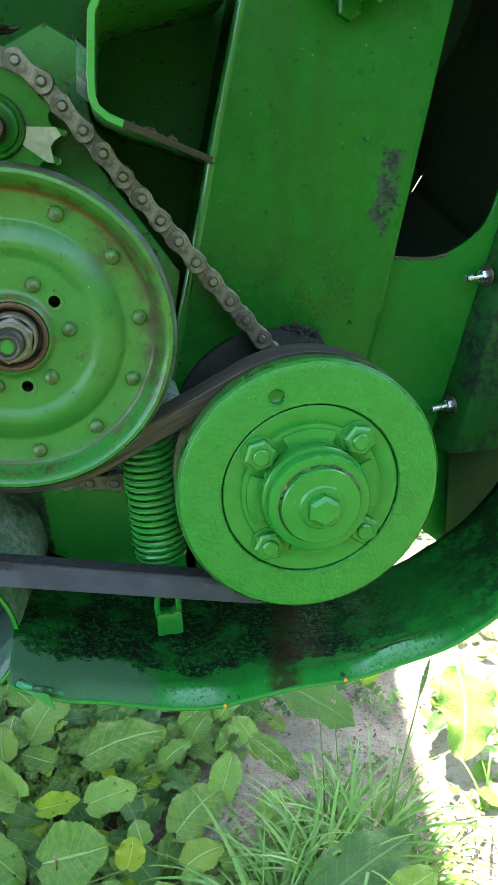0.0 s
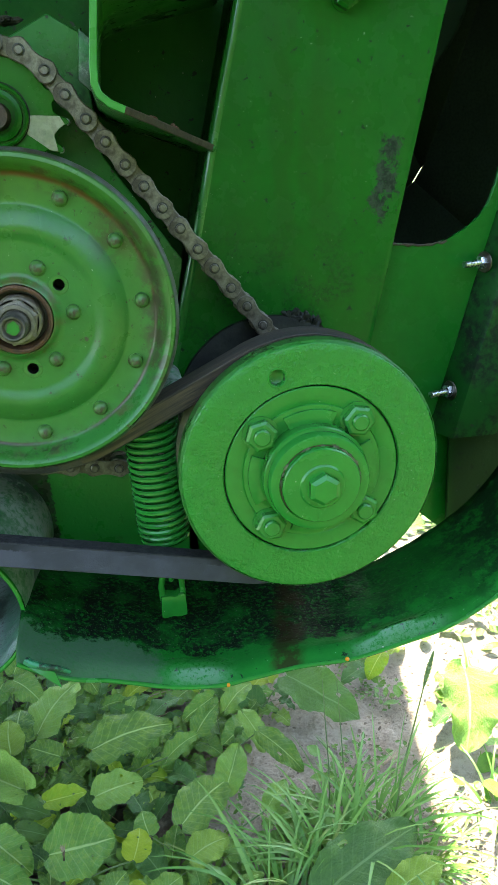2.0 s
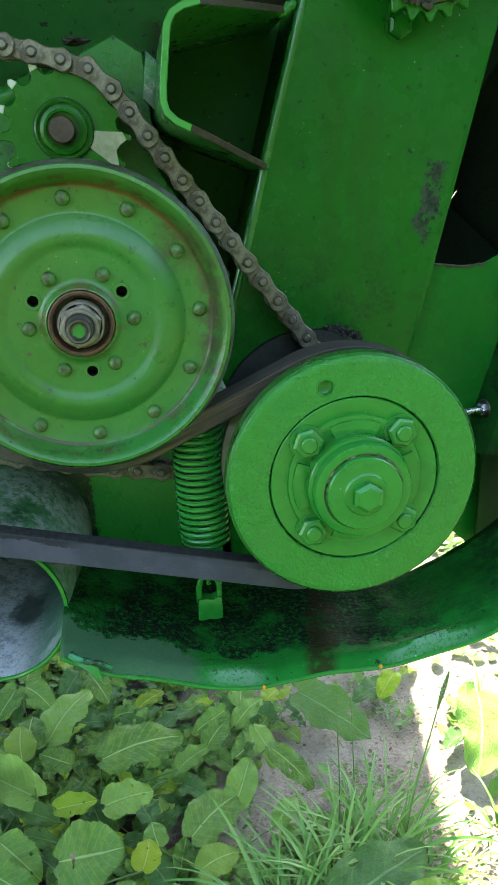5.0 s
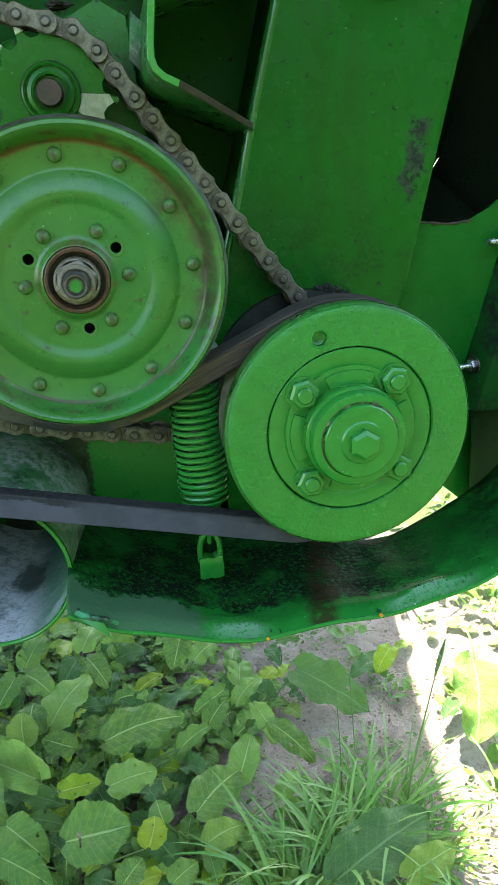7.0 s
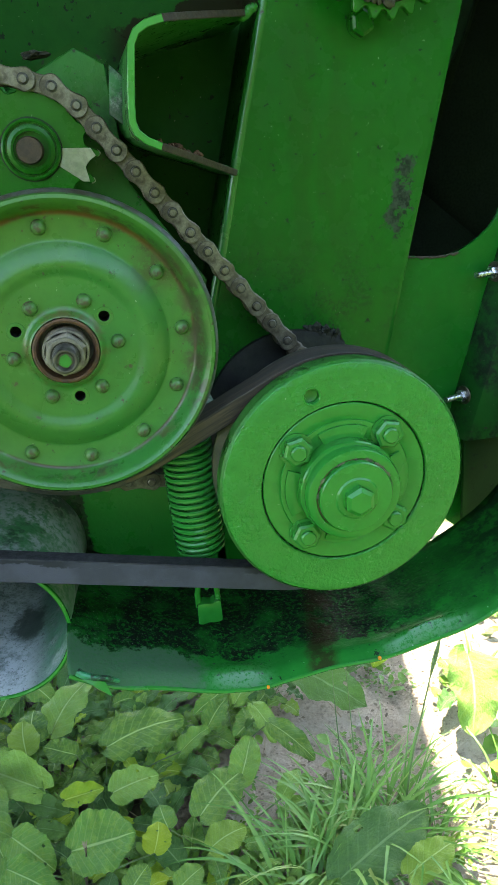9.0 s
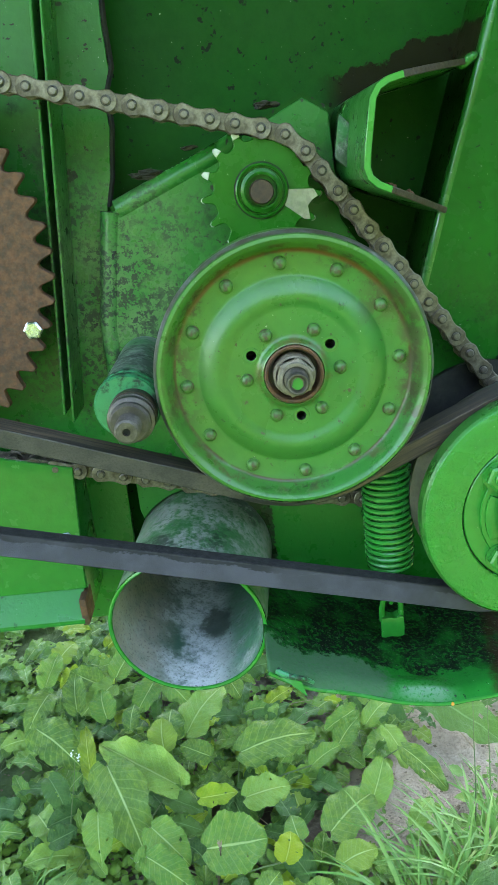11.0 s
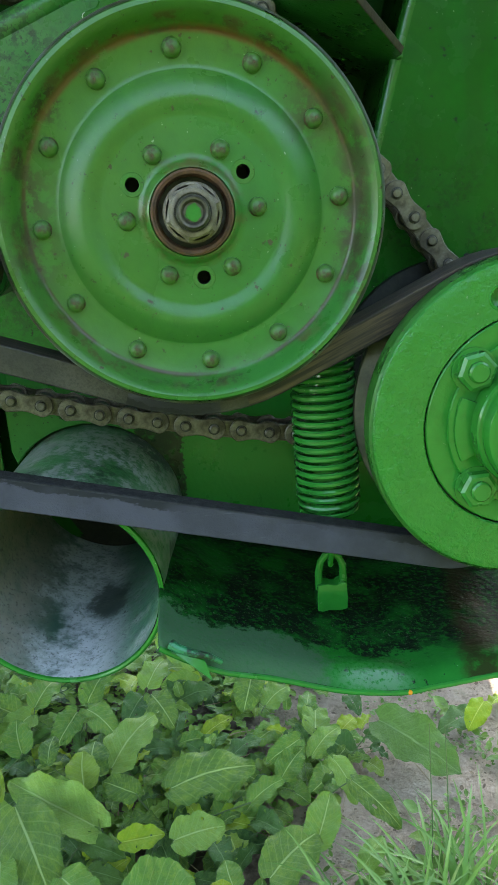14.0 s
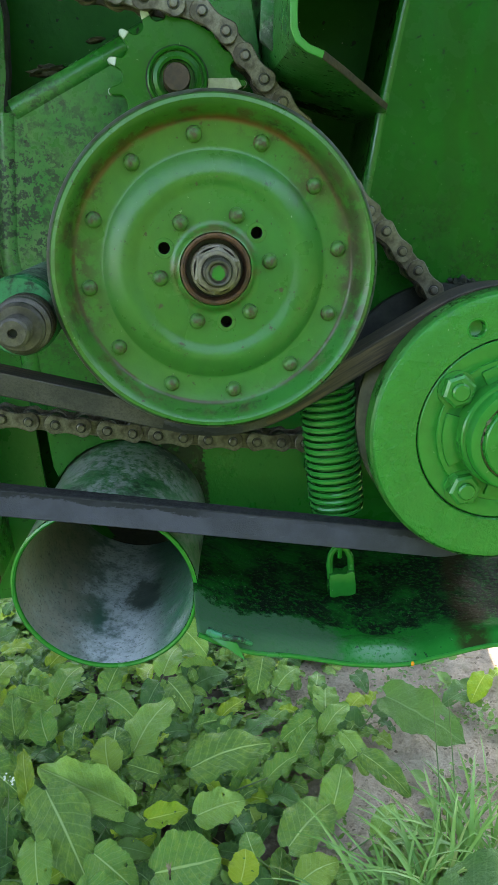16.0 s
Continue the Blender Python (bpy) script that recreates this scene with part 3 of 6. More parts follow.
def loop_of(circles, step):
    """The closed line that runs round directed circles (x, z, radius, +1 anticlockwise): points and left normals at even steps."""
    n = len(circles)
    ends = []
    for i in range(n):
        (x1, z1, r1, d1), (x2, z2, r2, d2) = circles[i], circles[(i + 1) % n]
        s1, s2 = d1 * r1, d2 * r2
        a = math.atan2(z2 - z1, x2 - x1) - math.asin((s2 - s1) / math.hypot(x2 - x1, z2 - z1))
        nx, nz = -math.sin(a), math.cos(a)
        ends.append(((x1 - nx * s1, z1 - nz * s1), (x2 - nx * s2, z2 - nz * s2)))
    line = []
    for i in range(n):
        x, z, r, d = circles[i]
        p, q = ends[i - 1][1], ends[i][0]
        a, b = math.atan2(p[1] - z, p[0] - x), math.atan2(q[1] - z, q[0] - x)
        while d * (b - a) < 0:
            b += d * 2 * math.pi
        k = max(int(abs(b - a) / 0.05), 2)
        line += [(x + r * math.cos(a + (b - a) * j / k), z + r * math.sin(a + (b - a) * j / k)) for j in range(k + 1)]
    line.append(line[0])
    lengths = [0.0]
    for p, q in zip(line, line[1:]):
        lengths.append(lengths[-1] + math.hypot(q[0] - p[0], q[1] - p[1]))
    total = lengths[-1]

    def at(s):
        s %= total
        i = int(np.searchsorted(lengths, s, side="right")) - 1
        i = min(i, len(line) - 2)
        f = (s - lengths[i]) / max(lengths[i + 1] - lengths[i], 1e-9)
        return line[i][0] + f * (line[i + 1][0] - line[i][0]), line[i][1] + f * (line[i + 1][1] - line[i][1])

    return at, total


# ---- large structure ----
ground_bm = bmesh.new()
bmesh.ops.create_grid(ground_bm, x_segments=150, y_segments=150, size=1.0)
for v in ground_bm.verts:
    far = max(abs(v.co.x), abs(v.co.y))
    k = 1.6 if far < 0.9 else 1.6 + (far - 0.9) * 14000
    v.co.x, v.co.y = v.co.x * k, 0.7 + v.co.y * k
    p = Vector((v.co.x, v.co.y, 0))
    v.co.z = GROUND + (0.016 * noise.noise(p * 5) + 0.007 * noise.noise(p * 23) + 0.004 * noise.noise(p * 60) if far < 0.9 else 0.0)


def soil():
    n = Nodes("soil")
    col = n.mix(n.ramp(n.noise(9.0, 6.0), 0.35, 0.65), (0.32, 0.25, 0.19), (0.40, 0.325, 0.255))
    col = n.mix(n.ramp(n.noise(60.0, 8.0, 0.7), 0.48, 0.7, 0.0, 0.7), col, (0.14, 0.105, 0.075))
    col = n.mix(n.ramp(n.noise(300.0, 3.0, 0.6), 0.55, 0.72, 0.0, 0.7), col, (0.42, 0.37, 0.31))
    col = n.mix(n.ramp(n.noise(2.2, 5.0, 0.7), 0.56, 0.66, 0.0, 0.7), col, (0.06, 0.10, 0.03))
    # soil darkened towards -x, the shade between the weeds painted in
    weed_shade = n.ramp(n.math("ADD", n.axis(0), n.math("MULTIPLY", n.math("SUBTRACT", n.noise(11.0, 7.0, 0.7), 0.5), 0.5)), 0.02, 0.18, 1.0, 0.0)
    col = n.mix(n.math("MULTIPLY", weed_shade, 0.9), col, (0.055, 0.045, 0.03))
    bare = n.box((0.35, 0.95, 0.0), (0.75, 0.75, None), 0.25)
    # unseen outer ground made green to tint the light it reflects
    sward = n.mix(n.ramp(n.noise(7.0, 8.0, 0.7), 0.35, 0.65), (0.035, 0.075, 0.015), (0.07, 0.12, 0.025))
    col = n.mix(n.ramp(n.math("ADD", bare, n.math("MULTIPLY", n.math("SUBTRACT", n.noise(4.0, 6.0), 0.5), 0.8)), 0.35, 0.6), sward, col)
    n.link(col, n.b.inputs["Base Color"])
    n.b.inputs["Roughness"].default_value = 0.95
    n.bump(n.math("ADD", n.noise(140.0, 8.0, 0.75), n.math("MULTIPLY", n.noise(28.0, 6.0, 0.7), 2.0)), 1.0, 0.012)
    return n.mat


clods = random.Random(21)
clod_verts, clod_faces = [], []
proto = bmesh.new()
bmesh.ops.create_icosphere(proto, subdivisions=1, radius=1.0)
shape, tris = [v.co.copy() for v in proto.verts], [[v.index for v in f.verts] for f in proto.faces]
proto.free()
for k in range(7000):
    x, y = clods.uniform(-0.6, 1.1), clods.uniform(0.35, 1.7)
    r = 0.0010 + 0.0055 * clods.random() ** 4
    o, q = Vector((x, y, GROUND + 0.016 * noise.noise(Vector((x, y, 0)) * 5) + 0.007 * noise.noise(Vector((x, y, 0)) * 23) + 0.001)), clods.random() * 6
    base = len(clod_verts)
    clod_verts += [o + Vector((v.x * r * (1 + 0.35 * noise.noise(v * 2 + Vector((q, k, 0)))), v.y * r, v.z * r * 0.65)) for v in shape]
    clod_faces += [[base + i for i in f] for f in tris]
clod_me = bpy.data.meshes.new("soil_clods")
clod_me.from_pydata(clod_verts, [], clod_faces)
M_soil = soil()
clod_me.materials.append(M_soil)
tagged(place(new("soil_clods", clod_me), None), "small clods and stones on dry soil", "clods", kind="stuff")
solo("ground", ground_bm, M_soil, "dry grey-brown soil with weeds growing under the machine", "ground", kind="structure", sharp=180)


def lean_x(z, x_at_1, slope):
    return x_at_1 + slope * (z - 1.0)


LEFT_AT_1, LEFT_SLOPE, RIGHT_AT_1, RIGHT_SLOPE = 0.089, 0.272, 0.2595, 0.235
PANEL_Y, WALL_Y, BACK_Y = 0.130, 0.145, 0.205

# tall leaning panel, folded back along its left edge
tall = thing("wall_panel", 0.2, PANEL_Y, 0.95, "tall leaning sheet panel in glossy green paint, scuffed to dark metal at its edge", "panel", kind="structure")
z0, z1 = 0.93, 1.75
face = [(lean_x(z0, LEFT_AT_1, LEFT_SLOPE), z0), (lean_x(z0, RIGHT_AT_1, RIGHT_SLOPE), z0), (lean_x(z1, RIGHT_AT_1, RIGHT_SLOPE), z1), (lean_x(z1, LEFT_AT_1, LEFT_SLOPE), z1)]
part("panel_face", slab(face, PANEL_Y, PANEL_Y + 0.014, 0.0060, seg=4), M_panel, tall)
part("left_bend", rod([(lean_x(z0 + (z1 - z0) * k / 24, LEFT_AT_1, LEFT_SLOPE) + 0.0040 + 0.0004 * math.sin(k * 1.3), PANEL_Y + 0.0040, z0 + 0.004 + (z1 - z0 - 0.008) * k / 24) for k in range(25)], 0.0046, 14), M_roll, tall, "shiny bar added along the panel's bend for its highlight")
side = bmesh.new()
for a, b in ((PANEL_Y + 0.0085, BACK_Y),):
    for z in (z0, z1):
        for x in (0.0012, 0.004):
            for y in (a, b):
                side.verts.new((lean_x(z, LEFT_AT_1, LEFT_SLOPE) + x, y, z))
bmesh.ops.convex_hull(side, input=side.verts[:])
part("side_fold", side, M_shaded, tall)

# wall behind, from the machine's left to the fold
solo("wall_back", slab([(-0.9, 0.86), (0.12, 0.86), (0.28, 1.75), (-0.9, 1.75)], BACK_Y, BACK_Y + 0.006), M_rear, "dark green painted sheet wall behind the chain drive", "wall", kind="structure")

# plate on the lower right with the long slot
slot = [(0.10, 0.83), (0.215, 0.83), (0.235, 0.905), (0.28, 0.905), (0.346, 0.844), (0.352, 0.825), (0.41, 0.83), (0.41, 0.95), (0.3275, 0.95), (0.348, 1.02), (0.3665, 1.085), (0.432, 1.30), (0.56, 1.75), (0.53, 1.75), (0.418, 1.33), (0.379, 1.160), (0.3736, 1.1453), (0.366, 1.135), (0.3551, 1.1265), (0.338, 1.118), (0.3213, 1.1153), (0.2921, 1.1192), (0.25, 1.1197), (0.10, 1.05)]
slot_plate = thing("wall_slot_plate", 0.3, WALL_Y, 0.9, "flat green plate with a long round-ended slot", "wall plate", kind="structure")
part("plate", slab(slot, WALL_Y, WALL_Y + 0.004, 0.0008, seg=1), M_plate, slot_plate)
lip_pts = [(0.288 + 0.050 * k / 12, WALL_Y - 0.0008, 1.1188 - 0.0034 * min(1.0, k / 7) + 0.0016 * max(0, k - 8) / 4 + 0.0006 * math.sin(k * 2.7)) for k in range(13)]
part("slot_edge", rod(lip_pts, 0.0016, 6, taper=lambda f: max(0.25, 0.7 + 1.1 * noise.noise(Vector((f * 14, 2, 0))))), M_cut, slot_plate, "rusty bare cut edge of the slot")

# narrow return and dark flange to the right of the plate
ret = bmesh.new()
edge = [(0.3285, 0.95), (0.348, 1.02), (0.3665, 1.085), (0.432, 1.30), (0.56, 1.75)]
rows = []
for x, z in edge:
    rows.append([ret.verts.new((x + dx, y, z)) for dx, y in ((0.0, WALL_Y + 0.002), (0.0085, 0.122), (0.0110, 0.1195), (0.13, 0.112), (0.13, 0.116), (0.0110, 0.1235), (0.0100, 0.1255), (0.002, WALL_Y + 0.002))])
for a, b in zip(rows, rows[1:]):
    for i in range(7):
        ret.faces.new((a[i], a[i + 1], b[i + 1], b[i]))
flange = thing("wall_flange", 0.36, 0.12, 0.95, "folded green flange with dark oily stains", "flange", kind="structure")
part("folded_sheet", ret, M_flange, flange)
# backing sheet added to block bright gaps behind the flange
part("backing_sheet", slab([(0.362, 0.83), (0.336, 0.93), (0.336, 1.00), (0.376, 1.10), (0.462, 1.40), (0.58, 1.40), (0.52, 0.83)], 0.156, 0.160), M_shaded, flange)
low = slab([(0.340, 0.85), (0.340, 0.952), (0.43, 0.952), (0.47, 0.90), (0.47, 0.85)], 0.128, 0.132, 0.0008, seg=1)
part("lower_sheet", low, M_shaded, flange)

# standing plate on the left, its top and left edges rolled back
opening = [(-0.0805 + 0.0622 * math.cos(radians(a)), 0.9110 + 0.0622 * math.sin(radians(a))) for a in range(-20, 146, 11)]
plate_b = [(-0.0237, 0.83)] + opening + [(-0.1345, 0.957), (-0.1345, 1.13), (-0.1195, 1.222), (-0.032, 1.2585), (0.040, 1.293), (0.060, 1.281), (0.066, 1.20), (0.118, 1.12), (0.092, 1.00), (0.105, 0.93), (0.112, 0.83)]
left_plate = thing("wall_left_plate", -0.05, WALL_Y, 0.9, "green standing plate with a rolled edge, scuffed and blistered paint", "wall plate", kind="structure")
part("plate", slab(plate_b, WALL_Y, WALL_Y + 0.004, 0.0008, seg=1), M_wall, left_plate)
roll = bmesh.new()
line = [(-0.1345, 0.99), (-0.1345, 1.13), (-0.1195, 1.222)]
rod([(x - 0.001, WALL_Y + 0.0080, z) for x, z in line], 0.0098, 18, roll)
part("rolled_side", roll, M_wall, left_plate)
line = [(-0.1165, 1.2235), (-0.075, 1.2405), (-0.032, 1.2585), (-0.012, 1.2675)]
roll = rod([(x + 0.001, WALL_Y + 0.0068, z - 0.001) for x, z in line], 0.0090, 18)
part("rolled_top", roll, M_wall, left_plate)
back_edge = slab([(-0.1195, 1.222), (-0.032, 1.2585), (0.040, 1.293), (0.060, 1.281), (0.062, 1.284), (0.041, 1.2975), (-0.033, 1.263), (-0.121, 1.226)], WALL_Y + 0.003, BACK_Y)
part("back_return", back_edge, M_shaded, left_plate)
mud = bmesh.new()
for x, z, s in ((-0.088, 1.248, 0.015), (-0.052, 1.265, 0.007), (0.012, 1.291, 0.011)):
    own = bmesh.new()
    bmesh.ops.create_icosphere(own, subdivisions=3, radius=s)
    for v in own.verts:
        v.co *= 0.75 + 0.5 * noise.noise(v.co * 160 + Vector((x * 90, 0, 0)))
    merge(mud, own, Matrix.Translation((x, WALL_Y + 0.012, z)) @ Matrix.Diagonal((1.2, 0.9, 0.35, 1)))
part("caked_dirt", mud, M_dirt, left_plate, "brown caked dirt along the rolled edge")

# sheet with the ragged edge next to the slit
jag = [(-0.26, 0.832), (-0.150, 0.832), (-0.147, 0.99), (-0.1395, 1.10), (-0.130, 1.17), (-0.1265, 1.222), (-0.1195, 1.246), (-0.118, 1.262), (-0.1145, 1.285), (-0.1155, 1.31), (-0.1085, 1.327), (-0.1095, 1.36), (-0.100, 1.60), (-0.26, 1.60)]
solo("wall_left_sheet", slab(jag, 0.168, 0.172, 0.0006, seg=1), M_wall, "green sheet with a ragged welded edge and worn paint", "wall sheet", kind="structure")

# black bar painted in for the shade of the open slit
slit = bmesh.new()
line = [(-0.1255, 1.226), (-0.119, 1.250), (-0.1165, 1.268), (-0.1135, 1.287), (-0.1145, 1.312), (-0.1075, 1.330), (-0.1085, 1.362), (-0.0995, 1.58)]
rod([(x + 0.0012, 0.1695, z) for x, z in line], 0.0024, 6, slit)
tagged(solo("trim_slit", slit, M_black, "black bar standing in for the dark slit along the ragged sheet edge", "grime seam", kind="structure"))


def slanted(x0, z0, x1, z1, y0, y1, t, mat, name, parent, label=""):
    return part(name, slab([(x0, z0), (x0 + t, z0), (x1 + t, z1), (x1, z1)], y0, y1, 0.0006, seg=1), mat, parent, label)


rib = thing("wall_rib", -0.165, 0.12, 1.06, "pair of thin upright green sheet flanges with chipped edges", "flange", kind="structure")
slanted(-0.1765, 1.055, -0.1325, 1.50, 0.122, 0.170, 0.0022, M_wall, "inner_sheet", rib)
slanted(-0.1835, 1.062, -0.1405, 1.50, 0.124, 0.170, 0.0022, M_wall, "outer_sheet", rib)

# low box on the far left
lowbox = thing("wall_low_box", -0.3, 0.1, 0.88, "bright green folded sheet box with a rusty edge", "sheet box", kind="structure")
part("front_sheet", slab([(-0.62, 0.905), (-0.186, 0.905), (-0.178, 1.022), (-0.62, 1.13)], 0.100, 0.104, 0.0008, seg=1), M_fresh, lowbox)
ledge = bmesh.new()
for x in (-0.62, -0.188):
    for y, z in ((0.0995, 0.906), (0.083, 0.884), (0.083, 0.880), (0.104, 0.880), (0.104, 0.906)):
        ledge.verts.new((x, y, z))
bmesh.ops.convex_hull(ledge, input=ledge.verts[:])
part("bottom_ledge", ledge, M_wall, lowbox, sharp=20)
part("end_sheet", box(-0.188, -0.185, 0.104, 0.170, 0.878, 1.02, 0.0005), M_wall, lowbox)
part("rusty_corner", box(-0.1905, -0.1842, 0.0835, 0.112, 0.8775, 0.904, 0.0018), M_rust, lowbox, "rust-brown corner of the box")
part("touch_up", slab([(-0.199, 0.945), (-0.193, 0.943), (-0.1885, 0.948), (-0.1885, 0.958), (-0.192, 0.963), (-0.1985, 0.962), (-0.201, 0.955)], 0.0985, 0.1002, 0.0005, seg=1), M_bluegrey, lowbox, "grey-blue dab of paint")

# the machine's body above and behind, closed; unseen overhang and edge block sky and sun
hull = bmesh.new()


def hull_wall(pts):
    hull.faces.new([hull.verts.new(p) for p in pts])


def edge_x(y):
    return 0.425 + 0.215 * y


UNDER, TOP = 1.9, 3.1
hull_wall([(-1.6, 0.42, UNDER), (edge_x(0.42), 0.42, UNDER), (edge_x(2.8), 2.8, UNDER), (-1.6, 2.8, UNDER)])
hull_wall([(-1.6, -0.31, TOP), (edge_x(-0.31), -0.31, TOP), (edge_x(2.8), 2.8, TOP), (-1.6, 2.8, TOP)])
hull_wall([(edge_x(0.14), 0.14, UNDER), (edge_x(2.8), 2.8, UNDER), (edge_x(2.8), 2.8, TOP), (edge_x(0.14), 0.14, TOP)])
hull_wall([(-1.6, 2.8, UNDER), (edge_x(2.8), 2.8, UNDER), (edge_x(2.8), 2.8, TOP), (-1.6, 2.8, TOP)])
hull_wall([(-1.6, -0.31, 1.68), (0.60, -0.31, 1.68), (0.60, -0.31, TOP), (-1.6, -0.31, TOP)])
hull_wall([(-1.6, -0.31, 1.68), (0.60, -0.31, 1.68), (0.60, 0.22, 1.68), (-1.6, 0.22, 1.68)])
hull_wall([(-1.6, 0.14, UNDER), (-1.6, 2.8, UNDER), (-1.6, 2.8, TOP), (-1.6, 0.14, TOP)])
hull_wall([(-1.6, 1.7, 0.30), (edge_x(1.7), 1.7, 0.30), (edge_x(1.7), 1.7, UNDER), (-1.6, 1.7, UNDER)])
hull_wall([(-1.6, 0.20, 0.86), (-0.88, 0.20, 0.86), (-0.88, 0.20, 1.75), (-1.6, 0.20, 1.75)])
ob = solo("wall_body", hull, M_hull, "closed green sheet body of the farm machine, its unseen overhang added to block light", "machine body", kind="structure", sharp=20)
mod = ob.modifiers.new("thick", "SOLIDIFY")
mod.thickness = 0.006

# unseen trees behind the camera, added to shape sky light and reflections
trees = bmesh.new()
for i in range(61):
    a = math.pi * (0.93 + 1.14 * i / 60)
    for j in range(15):
        h = j / 14
        r = 6.0 + 0.8 * noise.noise(Vector((a * 6, h * 5, 0))) + 0.5 * noise.noise(Vector((a * 20, h * 14, 3))) + 1.2 * h * h
        full = 0.3 + 0.7 * min(1.0, max(0.0, (a - math.pi * 1.28) / 0.25))
        trees.verts.new((r * math.cos(a), r * math.sin(a), GROUND + h * full * (3.9 + 1.5 * noise.noise(Vector((a * 9, 7, 0))))))
trees.verts.ensure_lookup_table()
for i in range(60):
    for j in range(14):
        trees.faces.new([trees.verts[k] for k in (i * 15 + j, i * 15 + j + 1, i * 15 + j + 16, i * 15 + j + 15)])
solo("unseen_trees", trees, plain("tree_belt", (0.05, 0.10, 0.025), (0.025, 0.05, 0.012), 0.8, 0.0, 3.0, 0.8, 12.0, 0.1), "unseen belt of green trees added to shape sky light and reflections", "trees", kind="structure", sharp=180)

# closed casing behind the slot, with one thin gap in its back
case = bmesh.new()
CX0, CX1, CY0, CY1, CZ0, CZ1 = 0.11, 0.66, 0.152, 0.45, 0.96, 1.76


def case_wall(pts):
    case.faces.new([case.verts.new(p) for p in pts])


case_wall([(CX0, CY0, CZ0), (CX1, CY0, CZ0), (CX1, CY1, CZ0), (CX0, CY1, CZ0)])
case_wall([(CX0, CY0, CZ1), (CX1, CY0, CZ1), (CX1, CY1, CZ1), (CX0, CY1, CZ1)])
case_wall([(CX0, 0.21, CZ0), (CX0, CY1, CZ0), (CX0, CY1, CZ1), (CX0, 0.21, CZ1)])
case_wall([(CX1, 0.11, CZ0), (CX1, CY1, CZ0), (CX1, CY1, CZ1), (CX1, 0.11, CZ1)])
GX, GZ, GW, GH = 0.4360, 1.1590, 0.0021, 0.0105
gap = [(GX - GW - 0.006, GZ - GH), (GX + GW - 0.006, GZ - GH + 0.003), (GX + GW + 0.006, GZ + GH), (GX - GW + 0.006, GZ + GH - 0.003)]
outer_ring = [(CX0, CZ0), (CX1, CZ0), (CX1, CZ1), (CX0, CZ1)]
for k in range(4):
    a, b = k, (k + 1) % 4
    case_wall([(outer_ring[a][0], CY1, outer_ring[a][1]), (outer_ring[b][0], CY1, outer_ring[b][1]), (gap[b][0], CY1, gap[b][1]), (gap[a][0], CY1, gap[a][1])])
ob = solo("wall_casing", case, M_casing_shade, "closed sheet casing behind the slot, its shade painted near-black", "casing", kind="structure", sharp=20)
mod = ob.modifiers.new("thick", "SOLIDIFY")
mod.thickness = 0.002

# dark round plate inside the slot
solo("inner_disc", lathe([(0.0, 0.262), (0.118, 0.262), (0.121, 0.265), (0.121, 0.270), (0.0, 0.270)], 0.290, 1.345, 64), M_shaded, "dark green round plate inside the slot", "disc")

# ---- curved guard under the pulley ----
guard_bm = bmesh.new()
lip = [(-0.03, 0.8965), (-0.012, 0.885), (0.008, 0.8745), (0.035, 0.8665), (0.075, 0.856), (0.105, 0.85), (0.125, 0.851), (0.16, 0.8535), (0.197, 0.854), (0.235, 0.859), (0.275, 0.872), (0.312, 0.889), (0.345, 0.911), (0.373, 0.943), (0.392, 0.983), (0.402, 1.033)]


def along(pts, f):
    """A smooth line through pts, f from 0 to 1."""
    s = f * (len(pts) - 1)
    i = min(int(s), len(pts) - 2)
    u = s - i
    p = [Vector(pts[min(max(i + k, 0), len(pts) - 1)]) for k in (-1, 0, 1, 2)]
    return 0.5 * ((2 * p[1]) + (p[2] - p[0]) * u + (2 * p[0] - 5 * p[1] + 4 * p[2] - p[3]) * u * u + (3 * p[1] - p[0] - 3 * p[2] + p[3]) * u ** 3)


NU, NV = 90, 22
grid = []
for i in range(NU + 1):
    p = along(lip, i / NU)
    back = 0.006 * max(0.0, 1 - (p.x + 0.03) / 0.16) - 0.018 * min(1.0, max(0.0, (p.x - 0.12) / 0.13))
    wave = 0.0035 * noise.noise(Vector((p.x * 16, 0, 3)))
    row = []
    for j in range(NV + 1):
        g = (j / NV) ** 1.9
        short = min(1.0, max(0.0, (p.x - 0.19) / 0.035))
        y = -0.022 + wave * (1 - g) + (WALL_Y + 0.001 - 0.045 * short + 0.022) * g
        dent = 0.0025 * noise.noise(Vector((p.x * 22, y * 22, 0))) + 0.0012 * noise.noise(Vector((p.x * 60, y * 60, 5)))
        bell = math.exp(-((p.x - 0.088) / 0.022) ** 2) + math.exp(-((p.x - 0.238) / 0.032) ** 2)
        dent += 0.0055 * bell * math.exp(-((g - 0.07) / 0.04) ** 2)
        z = p.y + back * min(1.0, g * (2.2 - 1.2 * short)) + dent - 0.0065 * max(0.0, 1 - g * 15) ** 2
        row.append(guard_bm.verts.new((p.x, y, z)))
    grid.append(row)
for a, b in zip(grid, grid[1:]):
    for j in range(NV):
        guard_bm.faces.new((a[j], a[j + 1], b[j + 1], b[j]))
guard = thing("guard", 0.15, 0.06, 0.845, "curved green sheet guard below the pulleys, oily, with bent lip", "guard")
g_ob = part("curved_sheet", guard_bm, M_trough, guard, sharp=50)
mod = g_ob.modifiers.new("thick", "SOLIDIFY")
mod.thickness, mod.offset = 0.0022, 0.0
hem = [(along(lip, i / 80).x, -0.0225 + 0.0035 * noise.noise(Vector((along(lip, i / 80).x * 16, 0, 3))), along(lip, i / 80).y - 0.0065 + 0.0025 * noise.noise(Vector((along(lip, i / 80).x * 22, -0.48, 0)))) for i in range(81)]
